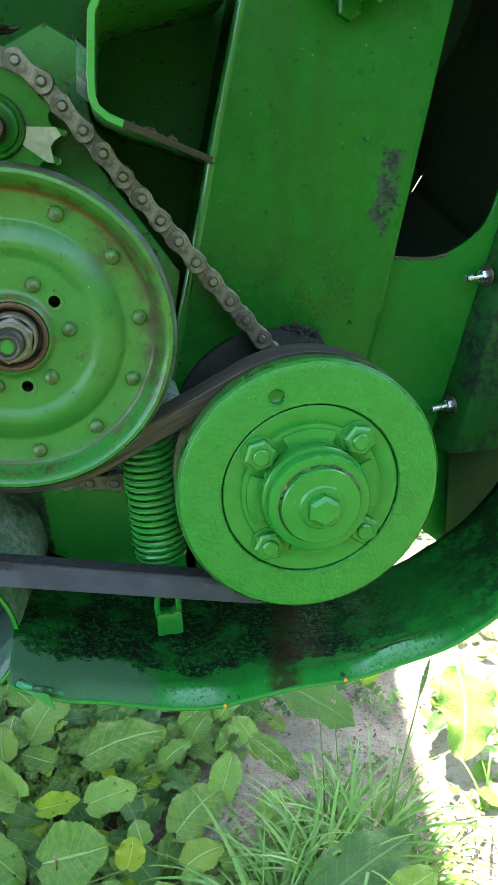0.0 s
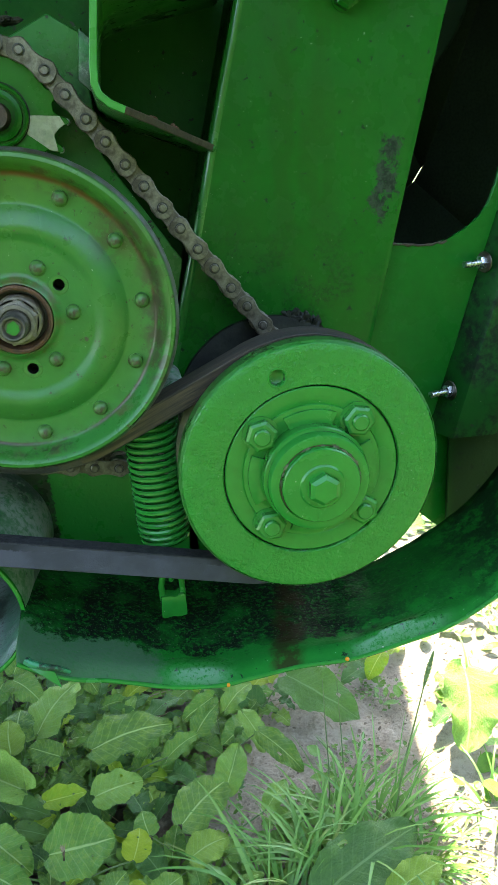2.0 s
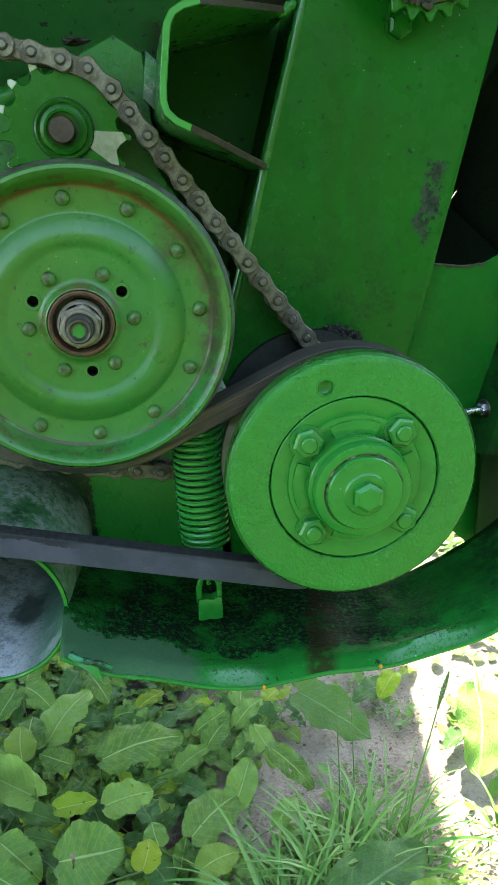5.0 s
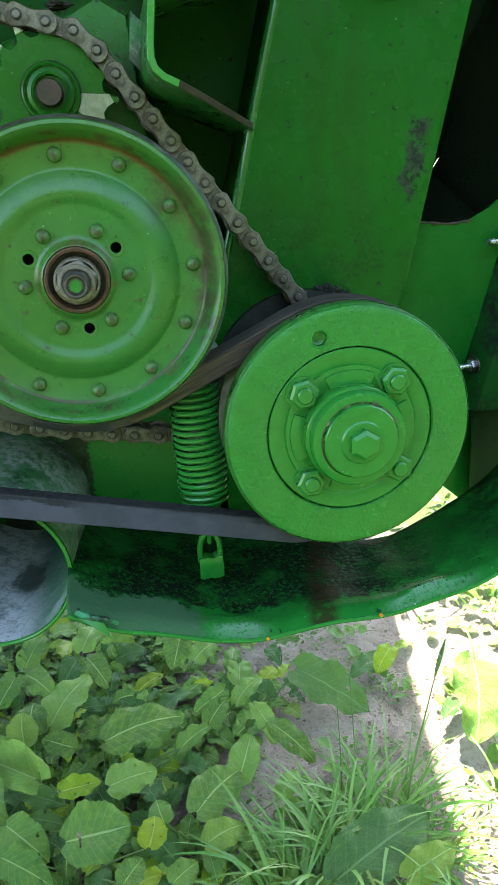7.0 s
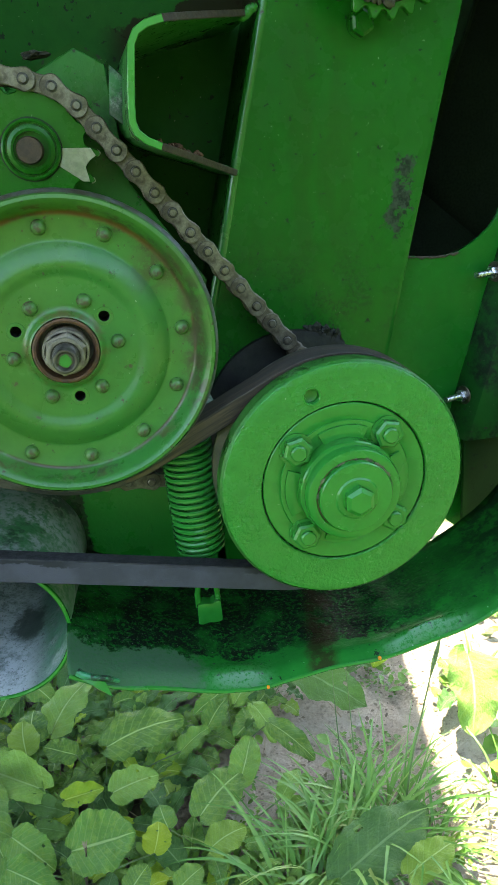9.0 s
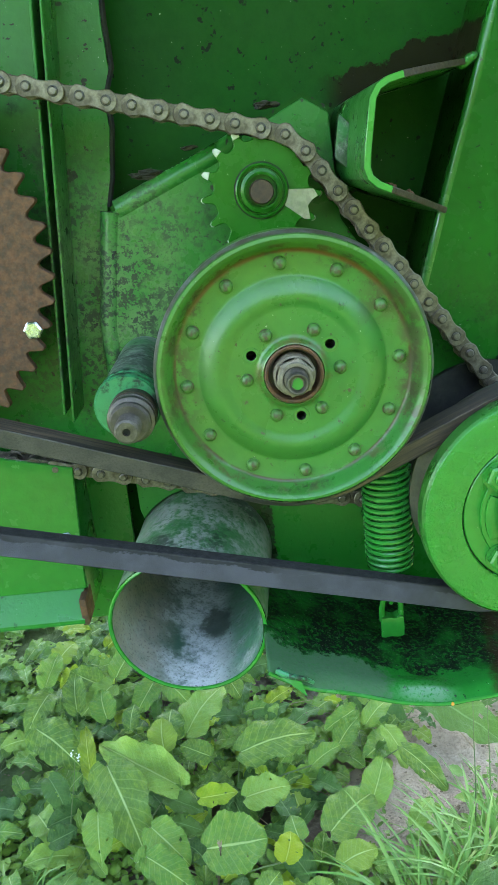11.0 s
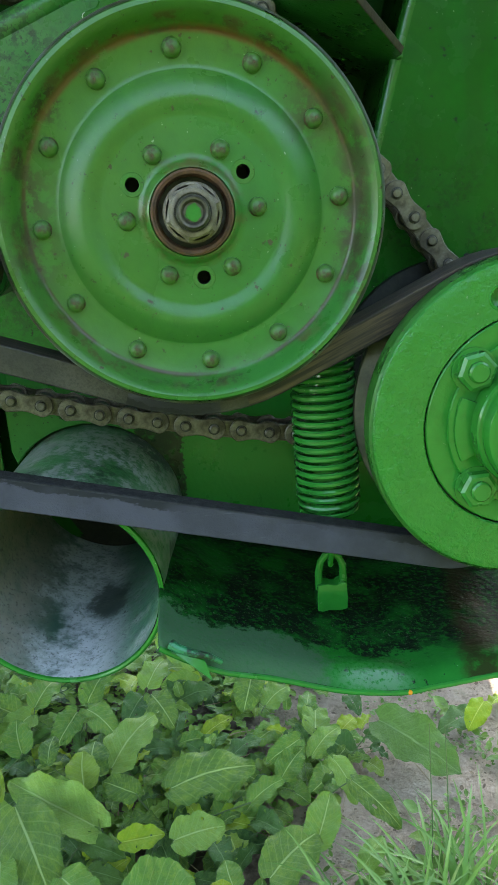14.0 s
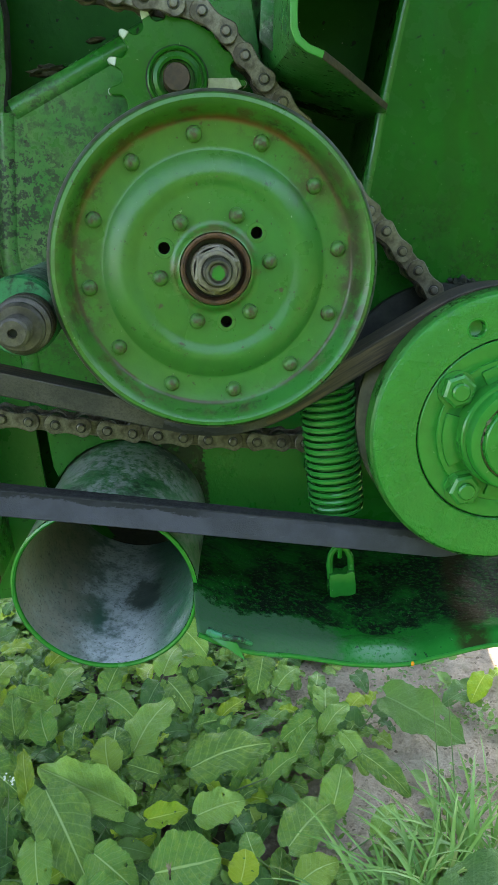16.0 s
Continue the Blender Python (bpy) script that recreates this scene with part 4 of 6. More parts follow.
part("hem", rod(hem, 0.0017, 8), M_spring, guard, "glossy green hem of the lip")
torn = bmesh.new()
for x, y, z in ((-0.021, -0.0262, 0.8890), (-0.021, -0.0275, 0.8872), (-0.0025, -0.0320, 0.8712), (-0.0032, -0.0300, 0.8730), (-0.0062, -0.0270, 0.8822), (-0.0058, -0.0285, 0.8815)):
    torn.verts.new((x, y, z))
bmesh.ops.convex_hull(torn, input=torn.verts[:])
part("rolled_edge", rod([(-0.0235, -0.0240, 0.8915), (-0.0200, -0.0265, 0.8900), (-0.0120, -0.0278, 0.8868), (-0.0040, -0.0270, 0.8838), (0.0030, -0.0245, 0.8775)], 0.0029, 10, taper=lambda f: 1.0 - 0.5 * f), M_teal, guard, "rolled-over strip of the lip")
part("torn_corner", torn, M_spring, guard, "bent-over torn corner of the lip")
for x, z in ((0.109, 0.8465), (0.197, 0.8515)):
    drop = bmesh.new()
    bmesh.ops.create_icosphere(drop, subdivisions=2, radius=0.0016)
    bmesh.ops.translate(drop, vec=(x, -0.0235, z - 0.0025), verts=drop.verts[:])
    solo("oil_drop", drop, M_drop, "amber drop of oil hanging from the guard's lip", "oil drop", group="oil drops on the lip")

# ---- spout ----
spout = thing("spout", -0.084, 0.06, 0.872, "round sheet spout with dusty worn green paint, open at its front", "spout")
TR = 0.0650
TUBE = Matrix.Translation((-0.0925, 0.030, 0.8990)) @ (Vector((0.010, 0.09, 0.006)).to_track_quat("Y", "Z").to_matrix().to_4x4())


def tubed(profile):
    return merge(bmesh.new(), lathe(profile, 0, 0, 72), TUBE)


part("barrel", tubed([(TR, 0.002), (TR - 0.001, 0.150)]), M_tube, spout)
# black disc carries the shade at the spout's far end
part("inner_end", tubed([(TR - 0.0036, 0.170), (0.0, 0.170)]), M_black, spout, "closed end of the spout, its shade painted black")
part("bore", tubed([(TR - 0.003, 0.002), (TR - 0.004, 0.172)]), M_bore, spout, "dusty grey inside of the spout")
part("rim", tubed([(TR - 0.0030, 0.0030), (TR - 0.0024, 0.0006), (TR - 0.0012, 0.0), (TR + 0.0003, 0.0008), (TR + 0.0003, 0.0035)]), M_fresh, spout, "bright green painted rim")

# ---- U-shaped bracket ----
bracket = thing("bracket", 0.1, 0.12, 1.2, "U-shaped green steel bracket welded to the wall, cut edges partly bare", "bracket")
mid = [(0.1655, 1.306), (0.14, 1.301), (0.115, 1.296), (0.092, 1.291), (0.082, 1.2887), (0.0757, 1.285), (0.0722, 1.279), (0.071, 1.2705), (0.0678, 1.247), (0.0672, 1.2375), (0.069, 1.2315), (0.0745, 1.2265), (0.083, 1.2225), (0.1, 1.2165), (0.12, 1.209), (0.1445, 1.2)]
T = 0.0045
ub = bmesh.new()
rows = []
for i, (x, z) in enumerate(mid):
    a, b = Vector(mid[max(i - 1, 0)]), Vector(mid[min(i + 1, len(mid) - 1)])
    d = (b - a).normalized()
    nx, nz = -d.y * T / 2, d.x * T / 2
    y = 0.026 + max(0.0, (x - 0.092 if z > 1.25 else x - 0.084) * 1.45)
    rows.append([ub.verts.new(p) for p in ((x + nx, y + 0.0006, z + nz), (x + nx * 0.75, y, z + nz * 0.75), (x - nx * 0.75, y, z - nz * 0.75), (x - nx, y + 0.0006, z - nz), (x - nx, BACK_Y, z - nz), (x + nx, BACK_Y, z + nz))])
for k, (a, b) in enumerate(zip(rows, rows[1:])):
    for i in range(6):
        f = ub.faces.new((a[i], a[(i + 1) % 6], b[(i + 1) % 6], b[i]))
        if i in (0, 1, 2):
            f.material_index = 1 if 3 <= k <= 11 else 2
ub.faces.new(rows[0]), ub.faces.new(rows[-1])
part("channel", ub, [M_wall, M_lit_edge, M_cut], bracket, sharp=25)
part("side_plate", slab([(0.057, 1.246), (0.066, 1.238), (0.0695, 1.268), (0.061, 1.276)], 0.098, 0.104, 0.001), M_tube, bracket)
weld = bmesh.new()
for (xa, ya, za), (xb, yb, zb), s in (((0.161, 0.132, 1.303), (0.170, 0.130, 1.309), 0.0028), ((0.139, 0.131, 1.203), (0.147, 0.129, 1.199), 0.002)):
    for k in range(14):
        own = bmesh.new()
        bmesh.ops.create_icosphere(own, subdivisions=2, radius=s * (0.7 + 0.6 * random.random()))
        f = k / 13
        merge(weld, own, Matrix.Translation((xa + (xb - xa) * f, ya + (yb - ya) * f, za + (zb - za) * f + 0.3 * s * random.uniform(-1, 1))))
crust = bmesh.new()
lumps = random.Random(8)
for k in range(26):
    own = bmesh.new()
    bmesh.ops.create_icosphere(own, subdivisions=2, radius=0.0016 + 0.0028 * lumps.random())
    for v in own.verts:
        v.co *= 0.8 + 0.5 * noise.noise(v.co * 400 + Vector((k, 0, 0)))
    dx = lumps.uniform(0.0, 0.034)
    merge(crust, own, Matrix.Translation((0.088 + dx, lumps.uniform(0.120, 0.180), 1.2245 - 0.36 * dx + lumps.uniform(0.0, 0.003))))
tagged(part("caked_dirt", crust, M_rust, bracket, "rust-brown crumbs of caked dirt"), kind="stuff")
tagged(part("weld_beads", weld, M_wall, bracket, "lumpy painted weld beads"), kind="stuff")

# ---- big pulley ----
BX, BZ, BR = 0.0070, 1.1128, 0.0932
big = thing("tension_pulley", BX, 0.01, BZ - BR, "large riveted belt pulley in old green paint, rusty rim and hub", "pulley")
IN_Y = -0.0015
prof = [(0.0198, 0.010), (0.0198, IN_Y - 0.0040), (0.0206, IN_Y - 0.0050), (0.0218, IN_Y - 0.0044), (0.0232, IN_Y - 0.0016), (0.0250, IN_Y - 0.0004), (0.0268, IN_Y)]
prof += [(0.0275 + 0.001 * k, IN_Y) for k in range(14)]
prof += [(0.0418, IN_Y - 0.0001)]
prof += [(0.0430 + 0.0085 * k / 10, IN_Y - 0.0022 * math.sin(math.pi / 2 * k / 10) ** 1.7) for k in range(11)]
prof += [(0.0515 + 0.0122 * k / 12, IN_Y - 0.0022 + 0.0056 * (k / 12) ** 1.6) for k in range(1, 13)]
prof += [(0.0642, 0.0022), (0.0660, 0.0022)]
prof += [(0.0796, 0.0020), (0.0812, 0.0010), (0.0828, -0.0026), (0.0850, -0.0070), (0.0868, -0.0098), (0.0888, -0.0112), (0.0908, -0.0108), (0.0924, -0.0088), (BR, -0.0055), (0.0926, -0.0020), (0.0895, 0.0012), (0.0878, 0.0030), (0.0878, 0.0310)]
disc_bm = lathe(prof, BX, BZ, 240)
holes = [(BX + 0.031 * math.cos(radians(d)), BZ + 0.031 * math.sin(radians(d))) for d in (152.5, 34, -84)]
cut = [f for f in disc_bm.faces if abs(f.calc_center_median().y - IN_Y) < 1e-4 and any(math.hypot(f.calc_center_median().x - x, f.calc_center_median().z - z) < 0.0042 for x, z in holes)]
bmesh.ops.delete(disc_bm, geom=cut, context="FACES")
part("front_disc", disc_bm, M_old, big, sharp=40)
part("rim_edge", lathe([(0.0918, -0.0100), (0.0932, -0.0082), (0.0940, -0.0052), (0.0938, -0.0012), (0.0926, 0.0002)], BX, BZ, 120), M_greyedge, big, "worn brown edge of the rim")
part("back_disc", lathe([(0.0878, 0.0285), (0.0915, 0.0295), (0.0925, 0.0315), (0.0915, 0.0335), (0.030, 0.0335)], BX, BZ, 96), M_old, big)
INNER = (62, 2, -56.5, -116.5, -176, 123)
rivet = lathe([(0.0046, 0.0022), (0.0045, 0.0006), (0.0039, -0.0012), (0.0026, -0.0024), (0.0010, -0.0029), (0.0, -0.0030)], 0, 0, 18)
rivet_me = mesh_of("rivet", rivet, M_rivet, 60)
for k in range(12):
    a = radians(2.8 + 30 * k)
    piece("rivet", rivet_me, big, pose(BX + 0.0726 * math.cos(a), 0.0, BZ + 0.0726 * math.sin(a), 0, 37 * k, 0))
for deg in INNER:
    a = radians(deg + 1.4 * math.sin(3 * deg))
    piece("rivet", rivet_me, big, pose(BX + 0.0318 * math.cos(a), IN_Y - 0.0018, BZ + 0.0318 * math.sin(a), 0, deg, 0))
hole_bm = lathe([(0.0058, IN_Y + 0.0001), (0.0055, IN_Y - 0.0003), (0.0036, IN_Y - 0.0003), (0.0033, IN_Y)], 0, 0, 24, None, 1)
lathe([(0.0033, IN_Y), (0.0032, 0.012), (0.0, 0.012)], 0, 0, 24, hole_bm, 0)
hole_me = mesh_of("hole", hole_bm, [M_black, M_old])
for x, z in holes:
    piece("hole", hole_me, big, Matrix.Translation((x, 0, z)), "dark drilled hole")
part("hub_gap", lathe([(0.0192, 0.004), (0.0, 0.004)], BX, BZ, 48), M_grease, big, "greasy dark recess round the hub")
part("hub_ring", lathe([(0.0199, 0.002), (0.0199, IN_Y - 0.0058), (0.0189, IN_Y - 0.0064), (0.0176, IN_Y - 0.0058), (0.0166, IN_Y - 0.0020), (0.0166, 0.005)], BX, BZ, 56), M_rust, big, "rusty ring round the hub")
part("washer", lathe([(0.0, 0.004), (0.0141, 0.004), (0.0142, -0.0092), (0.0136, -0.0104), (0.0126, -0.0108), (0.0126, -0.0116)], BX, BZ, 48), M_nut, big, "brown round collar under the nut")
nut = hexagon(0.0134, -0.0186, -0.0114, 0.0026, 0.3)
lathe([(0.0112, -0.0186), (0.0110, -0.0196), (0.0098, -0.0200), (0.0088, -0.0198), (0.0086, -0.0180)], 0, 0, 40, nut)
part("nut", merge(bmesh.new(), nut, Matrix.Translation((BX, 0, BZ))), M_nut, big, "worn bare steel nut")
part("thread_gap", lathe([(0.0088, -0.0190), (0.0070, -0.0190)], BX, BZ, 40), M_grease, big, "dark greasy gap round the shaft")
stud = lathe([(0.0, -0.0296), (0.0044, -0.0296), (0.0048, -0.0304), (0.0056, -0.0318), (0.0066, -0.0320), (0.0074, -0.0310), (0.0077, -0.0290)] + [(0.0078 if k % 2 else 0.0071, -0.0285 + 0.0010 * k) for k in range(10)] + [(0.0076, 0.10)], BX, BZ, 32)
part("stud", stud, M_dull, big, "threaded steel shaft end")
dab = random.Random(4)
part("stud_paint", slab([(BX + (0.0030 + 0.0014 * dab.random()) * math.cos(2 * math.pi * k / 14), BZ + (0.0030 + 0.0014 * dab.random()) * math.sin(2 * math.pi * k / 14)) for k in range(14)], -0.0302, -0.0295), M_fresh, big, "green dab on the shaft end")

# ---- small pulley ----
SX, SZ, SR = 0.1778, 0.9967, 0.0877
small = thing("drive_pulley", SX, 0.0, SZ - SR, "cast belt pulley in fresh green paint with a bolted hub", "pulley")
rim = [(0.0592, -0.0060), (0.0592, -0.0140), (0.0600, -0.0150), (0.0826, -0.0150), (0.0858, -0.0143), (0.0877, -0.0122), (0.0878, 0.0000), (0.0868, 0.0012)]
steps = [(0.0605 + 0.0012 * k, -0.0150) for k in range(19)]
rim_bm = lathe(rim[:2] + [(0.0600, -0.0150)] + steps + rim[3:], SX, SZ, 360)
HX, HZ = SX - 0.0205, SZ + 0.0665
cut = [f for f in rim_bm.faces if f.calc_center_median().y < -0.0148 and math.hypot(f.calc_center_median().x - HX, f.calc_center_median().z - HZ) < 0.0056]
bmesh.ops.delete(rim_bm, geom=cut, context="FACES")
part("rim", rim_bm, M_cast, small)
part("rim_edge", lathe([(0.0869, -0.0136), (0.0880, -0.0120), (0.0881, -0.0010), (0.0872, 0.0010)], SX, SZ, 128), M_old, small, "grimy outer edge of the rim")
part("groove", lathe([(0.0868, 0.0012), (0.0700, 0.0070), (0.0690, 0.0150), (0.0700, 0.0230), (0.0850, 0.0288), (0.0862, 0.0296), (0.0862, 0.0340), (0.0850, 0.0350), (0.030, 0.0350)], SX, SZ, 128), M_groove, small, "belt groove worn to dirty bare metal")
part("joint_ring", lathe([(0.0593, -0.0105), (0.0578, -0.0105)], SX, SZ, 96), M_black, small, "dark joint round the hub flange")
disc = [(0.0584, -0.006), (0.0584, -0.0134), (0.0577, -0.0140), (0.0476, -0.0140), (0.0468, -0.0136), (0.0462, -0.0146), (0.0440, -0.0146), (0.0380, -0.0148), (0.0366, -0.0140), (0.034, -0.0140), (0.034, -0.006)]
part("hub_flange", lathe(disc, SX, SZ, 96), M_fresh, small)
for k in range(4):
    tab = bmesh.new()
    a0 = radians(46 + 90 * k + 21)
    arc = [a0 + radians(48) * i / 10 for i in range(11)]
    outline = [(SX + 0.0435 * math.cos(a), SZ + 0.0435 * math.sin(a)) for a in arc] + [(SX + 0.033 * math.cos(a), SZ + 0.033 * math.sin(a)) for a in arc[::-1]]
    part("hub_tab", slab(outline, -0.0166, -0.012, 0.0008, seg=2), M_fresh, small)
hub = [(0.0350, -0.010), (0.0348, -0.0240), (0.0340, -0.0252), (0.0326, -0.0256), (0.0324, -0.0268), (0.0332, -0.0280), (0.0332, -0.0325), (0.0322, -0.0342), (0.0306, -0.0348), (0.0268, -0.0348), (0.0262, -0.0342)]
part("hub", lathe(hub, SX, SZ, 72), M_fresh, small)
part("hub_groove", lathe([(0.0266, -0.0340), (0.0250, -0.0340)], SX, SZ, 72), M_rust, small, "grimy chipped groove round the hub cap")
cap = [(0.0256, -0.033), (0.0254, -0.0380), (0.0246, -0.0390), (0.0150, -0.0396), (0.0138, -0.0406), (0.0122, -0.0408), (0.0, -0.0408)]
chips = random.Random(3)
for k in range(22):
    a0 = chips.uniform(-20, 118) if k < 17 else chips.uniform(130, 175)
    arc = [radians(a0 + chips.uniform(4, 13) * j / 6) for j in range(7)]
    r0, r1 = chips.uniform(0.0254, 0.0262), chips.uniform(0.0266, 0.0284)
    rim_out = [(SX + (r0 + (r1 - r0) * chips.uniform(0.25, 1.0) * math.sin(math.pi * (j + 0.6) / 7.2)) * math.cos(a), SZ + (r0 + (r1 - r0) * chips.uniform(0.25, 1.0) * math.sin(math.pi * (j + 0.6) / 7.2)) * math.sin(a)) for j, a in enumerate(arc)]
    part("chipped_patch", slab([(SX + (r0 - 0.0006) * math.cos(a), SZ + (r0 - 0.0006) * math.sin(a)) for a in arc] + rim_out[::-1], -0.0350 - 0.00002 * k, -0.0344), M_chipped, small, "tan and dark chipped paint round the hub cap")
part("hub_cap", lathe(cap, SX, SZ, 72), M_fresh, small)
head = hexagon(0.0107, -0.0475, -0.0406, 0.0018, 0.45)
part("hub_bolt", merge(bmesh.new(), head, Matrix.Translation((SX, 0, SZ))), M_fresh, small, "painted hexagon bolt at the hub's middle")
bolt = hexagon(0.0106, -0.0212, -0.0142, 0.0012, 0.2)
lathe([(0.0, -0.0240), (0.0046, -0.0240), (0.0056, -0.0230), (0.0056, -0.0205)], 0, 0, 20, bolt)
lathe([(0.0118, -0.0140), (0.0118, -0.0152), (0.008, -0.0152)], 0, 0, 28, bolt)
bolt_me = mesh_of("flange_bolt", bolt, M_fresh)
for k, deg in enumerate((137.5, 47, -42.5, -132)):
    a = radians(deg)
    piece("flange_bolt", bolt_me, small, pose(SX + 0.0455 * math.cos(a), 0, SZ + 0.0455 * math.sin(a), 0, 23 * k, 0))
dimple = lathe([(0.0067, -0.0149), (0.0064, -0.0154), (0.0056, -0.0153), (0.0050, -0.0145), (0.0048, -0.0100), (0.0030, -0.0092), (0.0, -0.0090)], HX, HZ, 28)
part("dimple", dimple, M_fresh, small, "round hole cast into the rim")
part("shaft", lathe([(0.016, 0.027), (0.016, 0.20)], SX, SZ, 32), M_black, small)

# ---- belt ----
BELT_H, BY0, BY1 = 0.0156, 0.0040, 0.0260
at, total = loop_of([(SX, SZ, 0.0886, 1), (BX, BZ, 0.0882, -1), (-0.50, 1.1315, 0.0640, 1), (0.1460, 0.9550, 0.05, 1)], 0)
N = 420
rings = []
for i in range(N):
    s = total * i / N
    (xa, za), (xb, zb) = at(s - 0.002), at(s + 0.002)
    d = Vector((xb - xa, zb - za)).normalized()
    nx, nz = -d.y, d.x
    x, z = at(s)
    sec = ((0.0, BY0), (0.0006, BY0 - 0.0004), (BELT_H - 0.0008, BY0 + 0.0044), (BELT_H, BY0 + 0.0052), (BELT_H, BY1 - 0.0052), (0.0006, BY1), (0.0, BY1 - 0.0006))
    rings.append([(x + nx * h, y, z + nz * h) for h, y in sec])
belt = thing("drive_belt", 0.0, 0.015, 0.905, "black rubber V-belt with worn brown back and grey flanks", "belt")
for name, sides, mats, note in (("front_flank", (0, 1), (M_flank, M_worn, M_upper), "smooth grey flank"), ("narrow_face", (2, 3), (M_cover, M_cover), "black fabric cover"), ("rear_flank", (4,), (M_flank, M_flank), "smooth grey flank"), ("wide_back", (5, 6), (M_worn, M_worn), "worn brown fabric back")):
    side_bm = bmesh.new()
    uvl = side_bm.loops.layers.uv.new("belt")
    cols = [[side_bm.verts.new(r[k % 7]) for k in range(sides[0], sides[-1] + 2)] for r in rings]
    for i in range(N):
        a, b = cols[i], cols[(i + 1) % N]
        for j in range(len(a) - 1):
            f = side_bm.faces.new((a[j], a[j + 1], b[j + 1], b[j]))
            top = f.calc_center_median()
            f.material_index = (1 if top.x > 0.03 else 2 if len(mats) > 2 else 0) if top.z > 1.02 - 0.17 * top.x else 0
            wide = 0.001 if j == 0 and len(a) > 2 else 0.014
            for lo, u, v in zip(f.loops, (i, i, i + 1, i + 1), (0, wide, wide, 0)):
                lo[uvl].uv = (total * u / N, v)
    part(name, side_bm, mats, belt, note, 25)

# ---- sprockets and chain ----
CY, PITCH = 0.112, 0.01905
IX, IZ, IR = 0.0010, 1.2282, PITCH / (2 * math.sin(math.pi / 14))
LX, LZ, LR = -0.322, 1.199, PITCH / (2 * math.sin(math.pi / 50))


SAW = ((-0.5, 0.0), (-0.36, 0.12), (-0.25, 0.45), (-0.12, 0.88), (-0.05, 1.0), (0.05, 1.0), (0.12, 0.88), (0.25, 0.45), (0.36, 0.12))
PRONG = ((-0.5, 0.0), (-0.33, 0.03), (-0.23, 0.18), (-0.17, 0.5), (-0.12, 0.85), (-0.05, 1.0), (0.05, 1.0), (0.12, 0.85), (0.17, 0.5), (0.23, 0.18), (0.33, 0.03))


def toothed(n, root, tip, y0, y1, turn=0.0, form=SAW):
    """A sprocket plate: round gullets between slim teeth."""
    pts = []
    for k in range(n):
        a0 = 2 * math.pi * k / n + turn
        for f, h in form:
            r = root + h * (tip - root)
            a = a0 + f * 2 * math.pi / n
            pts.append((r * math.cos(a), r * math.sin(a)))
    return slab(pts, y0, y1, 0.0007, seg=1)


idler = thing("idler_sprocket", IX, CY, IZ - 0.05, "green painted idler sprocket with bare tooth tips and a brown bolt", "sprocket")
tooth_turn = radians(16.3)
body = toothed(15, 0.0365, 0.0468, CY - 0.0035, CY + 0.0035, tooth_turn, PRONG)
for f in body.faces:
    c = f.calc_center_median()
    r, a = math.hypot(c.x, c.z), math.degrees(math.atan2(c.z, c.x))
    if r > 0.0440:
        f.material_index = 1
part("toothed_disc", merge(bmesh.new(), body, Matrix.Translation((IX, 0, IZ))), [M_disc, M_tooth], idler)
tip_at = [(0.0412, -0.18), (0.0428, -0.150), (0.0448, -0.12), (0.0463, -0.05), (0.0463, 0.05), (0.0448, 0.12), (0.0428, 0.150), (0.0412, 0.18)]
tip_me = mesh_of("tooth_tip", slab([(r * math.cos(2 * math.pi * f / 15), r * math.sin(2 * math.pi * f / 15)) for r, f in tip_at], CY - 0.0042, CY - 0.0030, 0.0004, seg=1), M_tooth)
for k in (0, 1, 2, 3, 4, 5, 6):
    piece("tooth_tip", tip_me, idler, Matrix.Translation((IX, 0, IZ)) @ Matrix.Rotation(-(2 * math.pi * k / 15 + tooth_turn), 4, "Y"), "bare white tip of a tooth")
patch = [(IX + 0.0205 * math.cos(radians(a)), IZ + 0.0205 * math.sin(radians(a))) for a in (-2, -14, -26, -36)] + [(IX + r * math.cos(radians(a)), IZ + r * math.sin(radians(a))) for r, a in ((0.0395, -37), (0.0435, -34), (0.040, -28), (0.0375, -22), (0.0395, -15), (0.0435, -10), (0.040, -3))]
part("bare_patch", slab(patch, CY - 0.0040, CY - 0.0030, 0.0003, seg=1), M_bare, idler, "bare grey patch on the disc")
part("bearing_ring", lathe([(0.0200, CY - 0.0034), (0.0200, CY - 0.0062), (0.0188, CY - 0.0070), (0.0176, CY - 0.0062), (0.0174, CY - 0.0045), (0.0165, CY - 0.0045), (0.0160, CY - 0.0075), (0.0135, CY - 0.0085), (0.0118, CY - 0.0080), (0.0116, CY + 0.002)], IX, IZ, 56), M_disc, idler)
part("ring_gap", lathe([(0.0210, CY - 0.0038), (0.0200, CY - 0.0040)], IX, IZ, 56), M_black, idler, "dark line round the bearing")
part("bearing_recess", lathe([(0.0118, CY - 0.001), (0.0, CY - 0.001)], IX, IZ, 40), M_black, idler)
part("bolt", lathe([(0.0090, CY), (0.0090, CY - 0.0175), (0.0082, CY - 0.0190), (0.0, CY - 0.0190)], IX - 0.0005, IZ - 0.0005, 28), M_bolt, idler, "brown bolt end")
part("spacer", lathe([(0.015, CY + 0.003), (0.015, WALL_Y + 0.001)], IX, IZ, 32), M_black, idler)

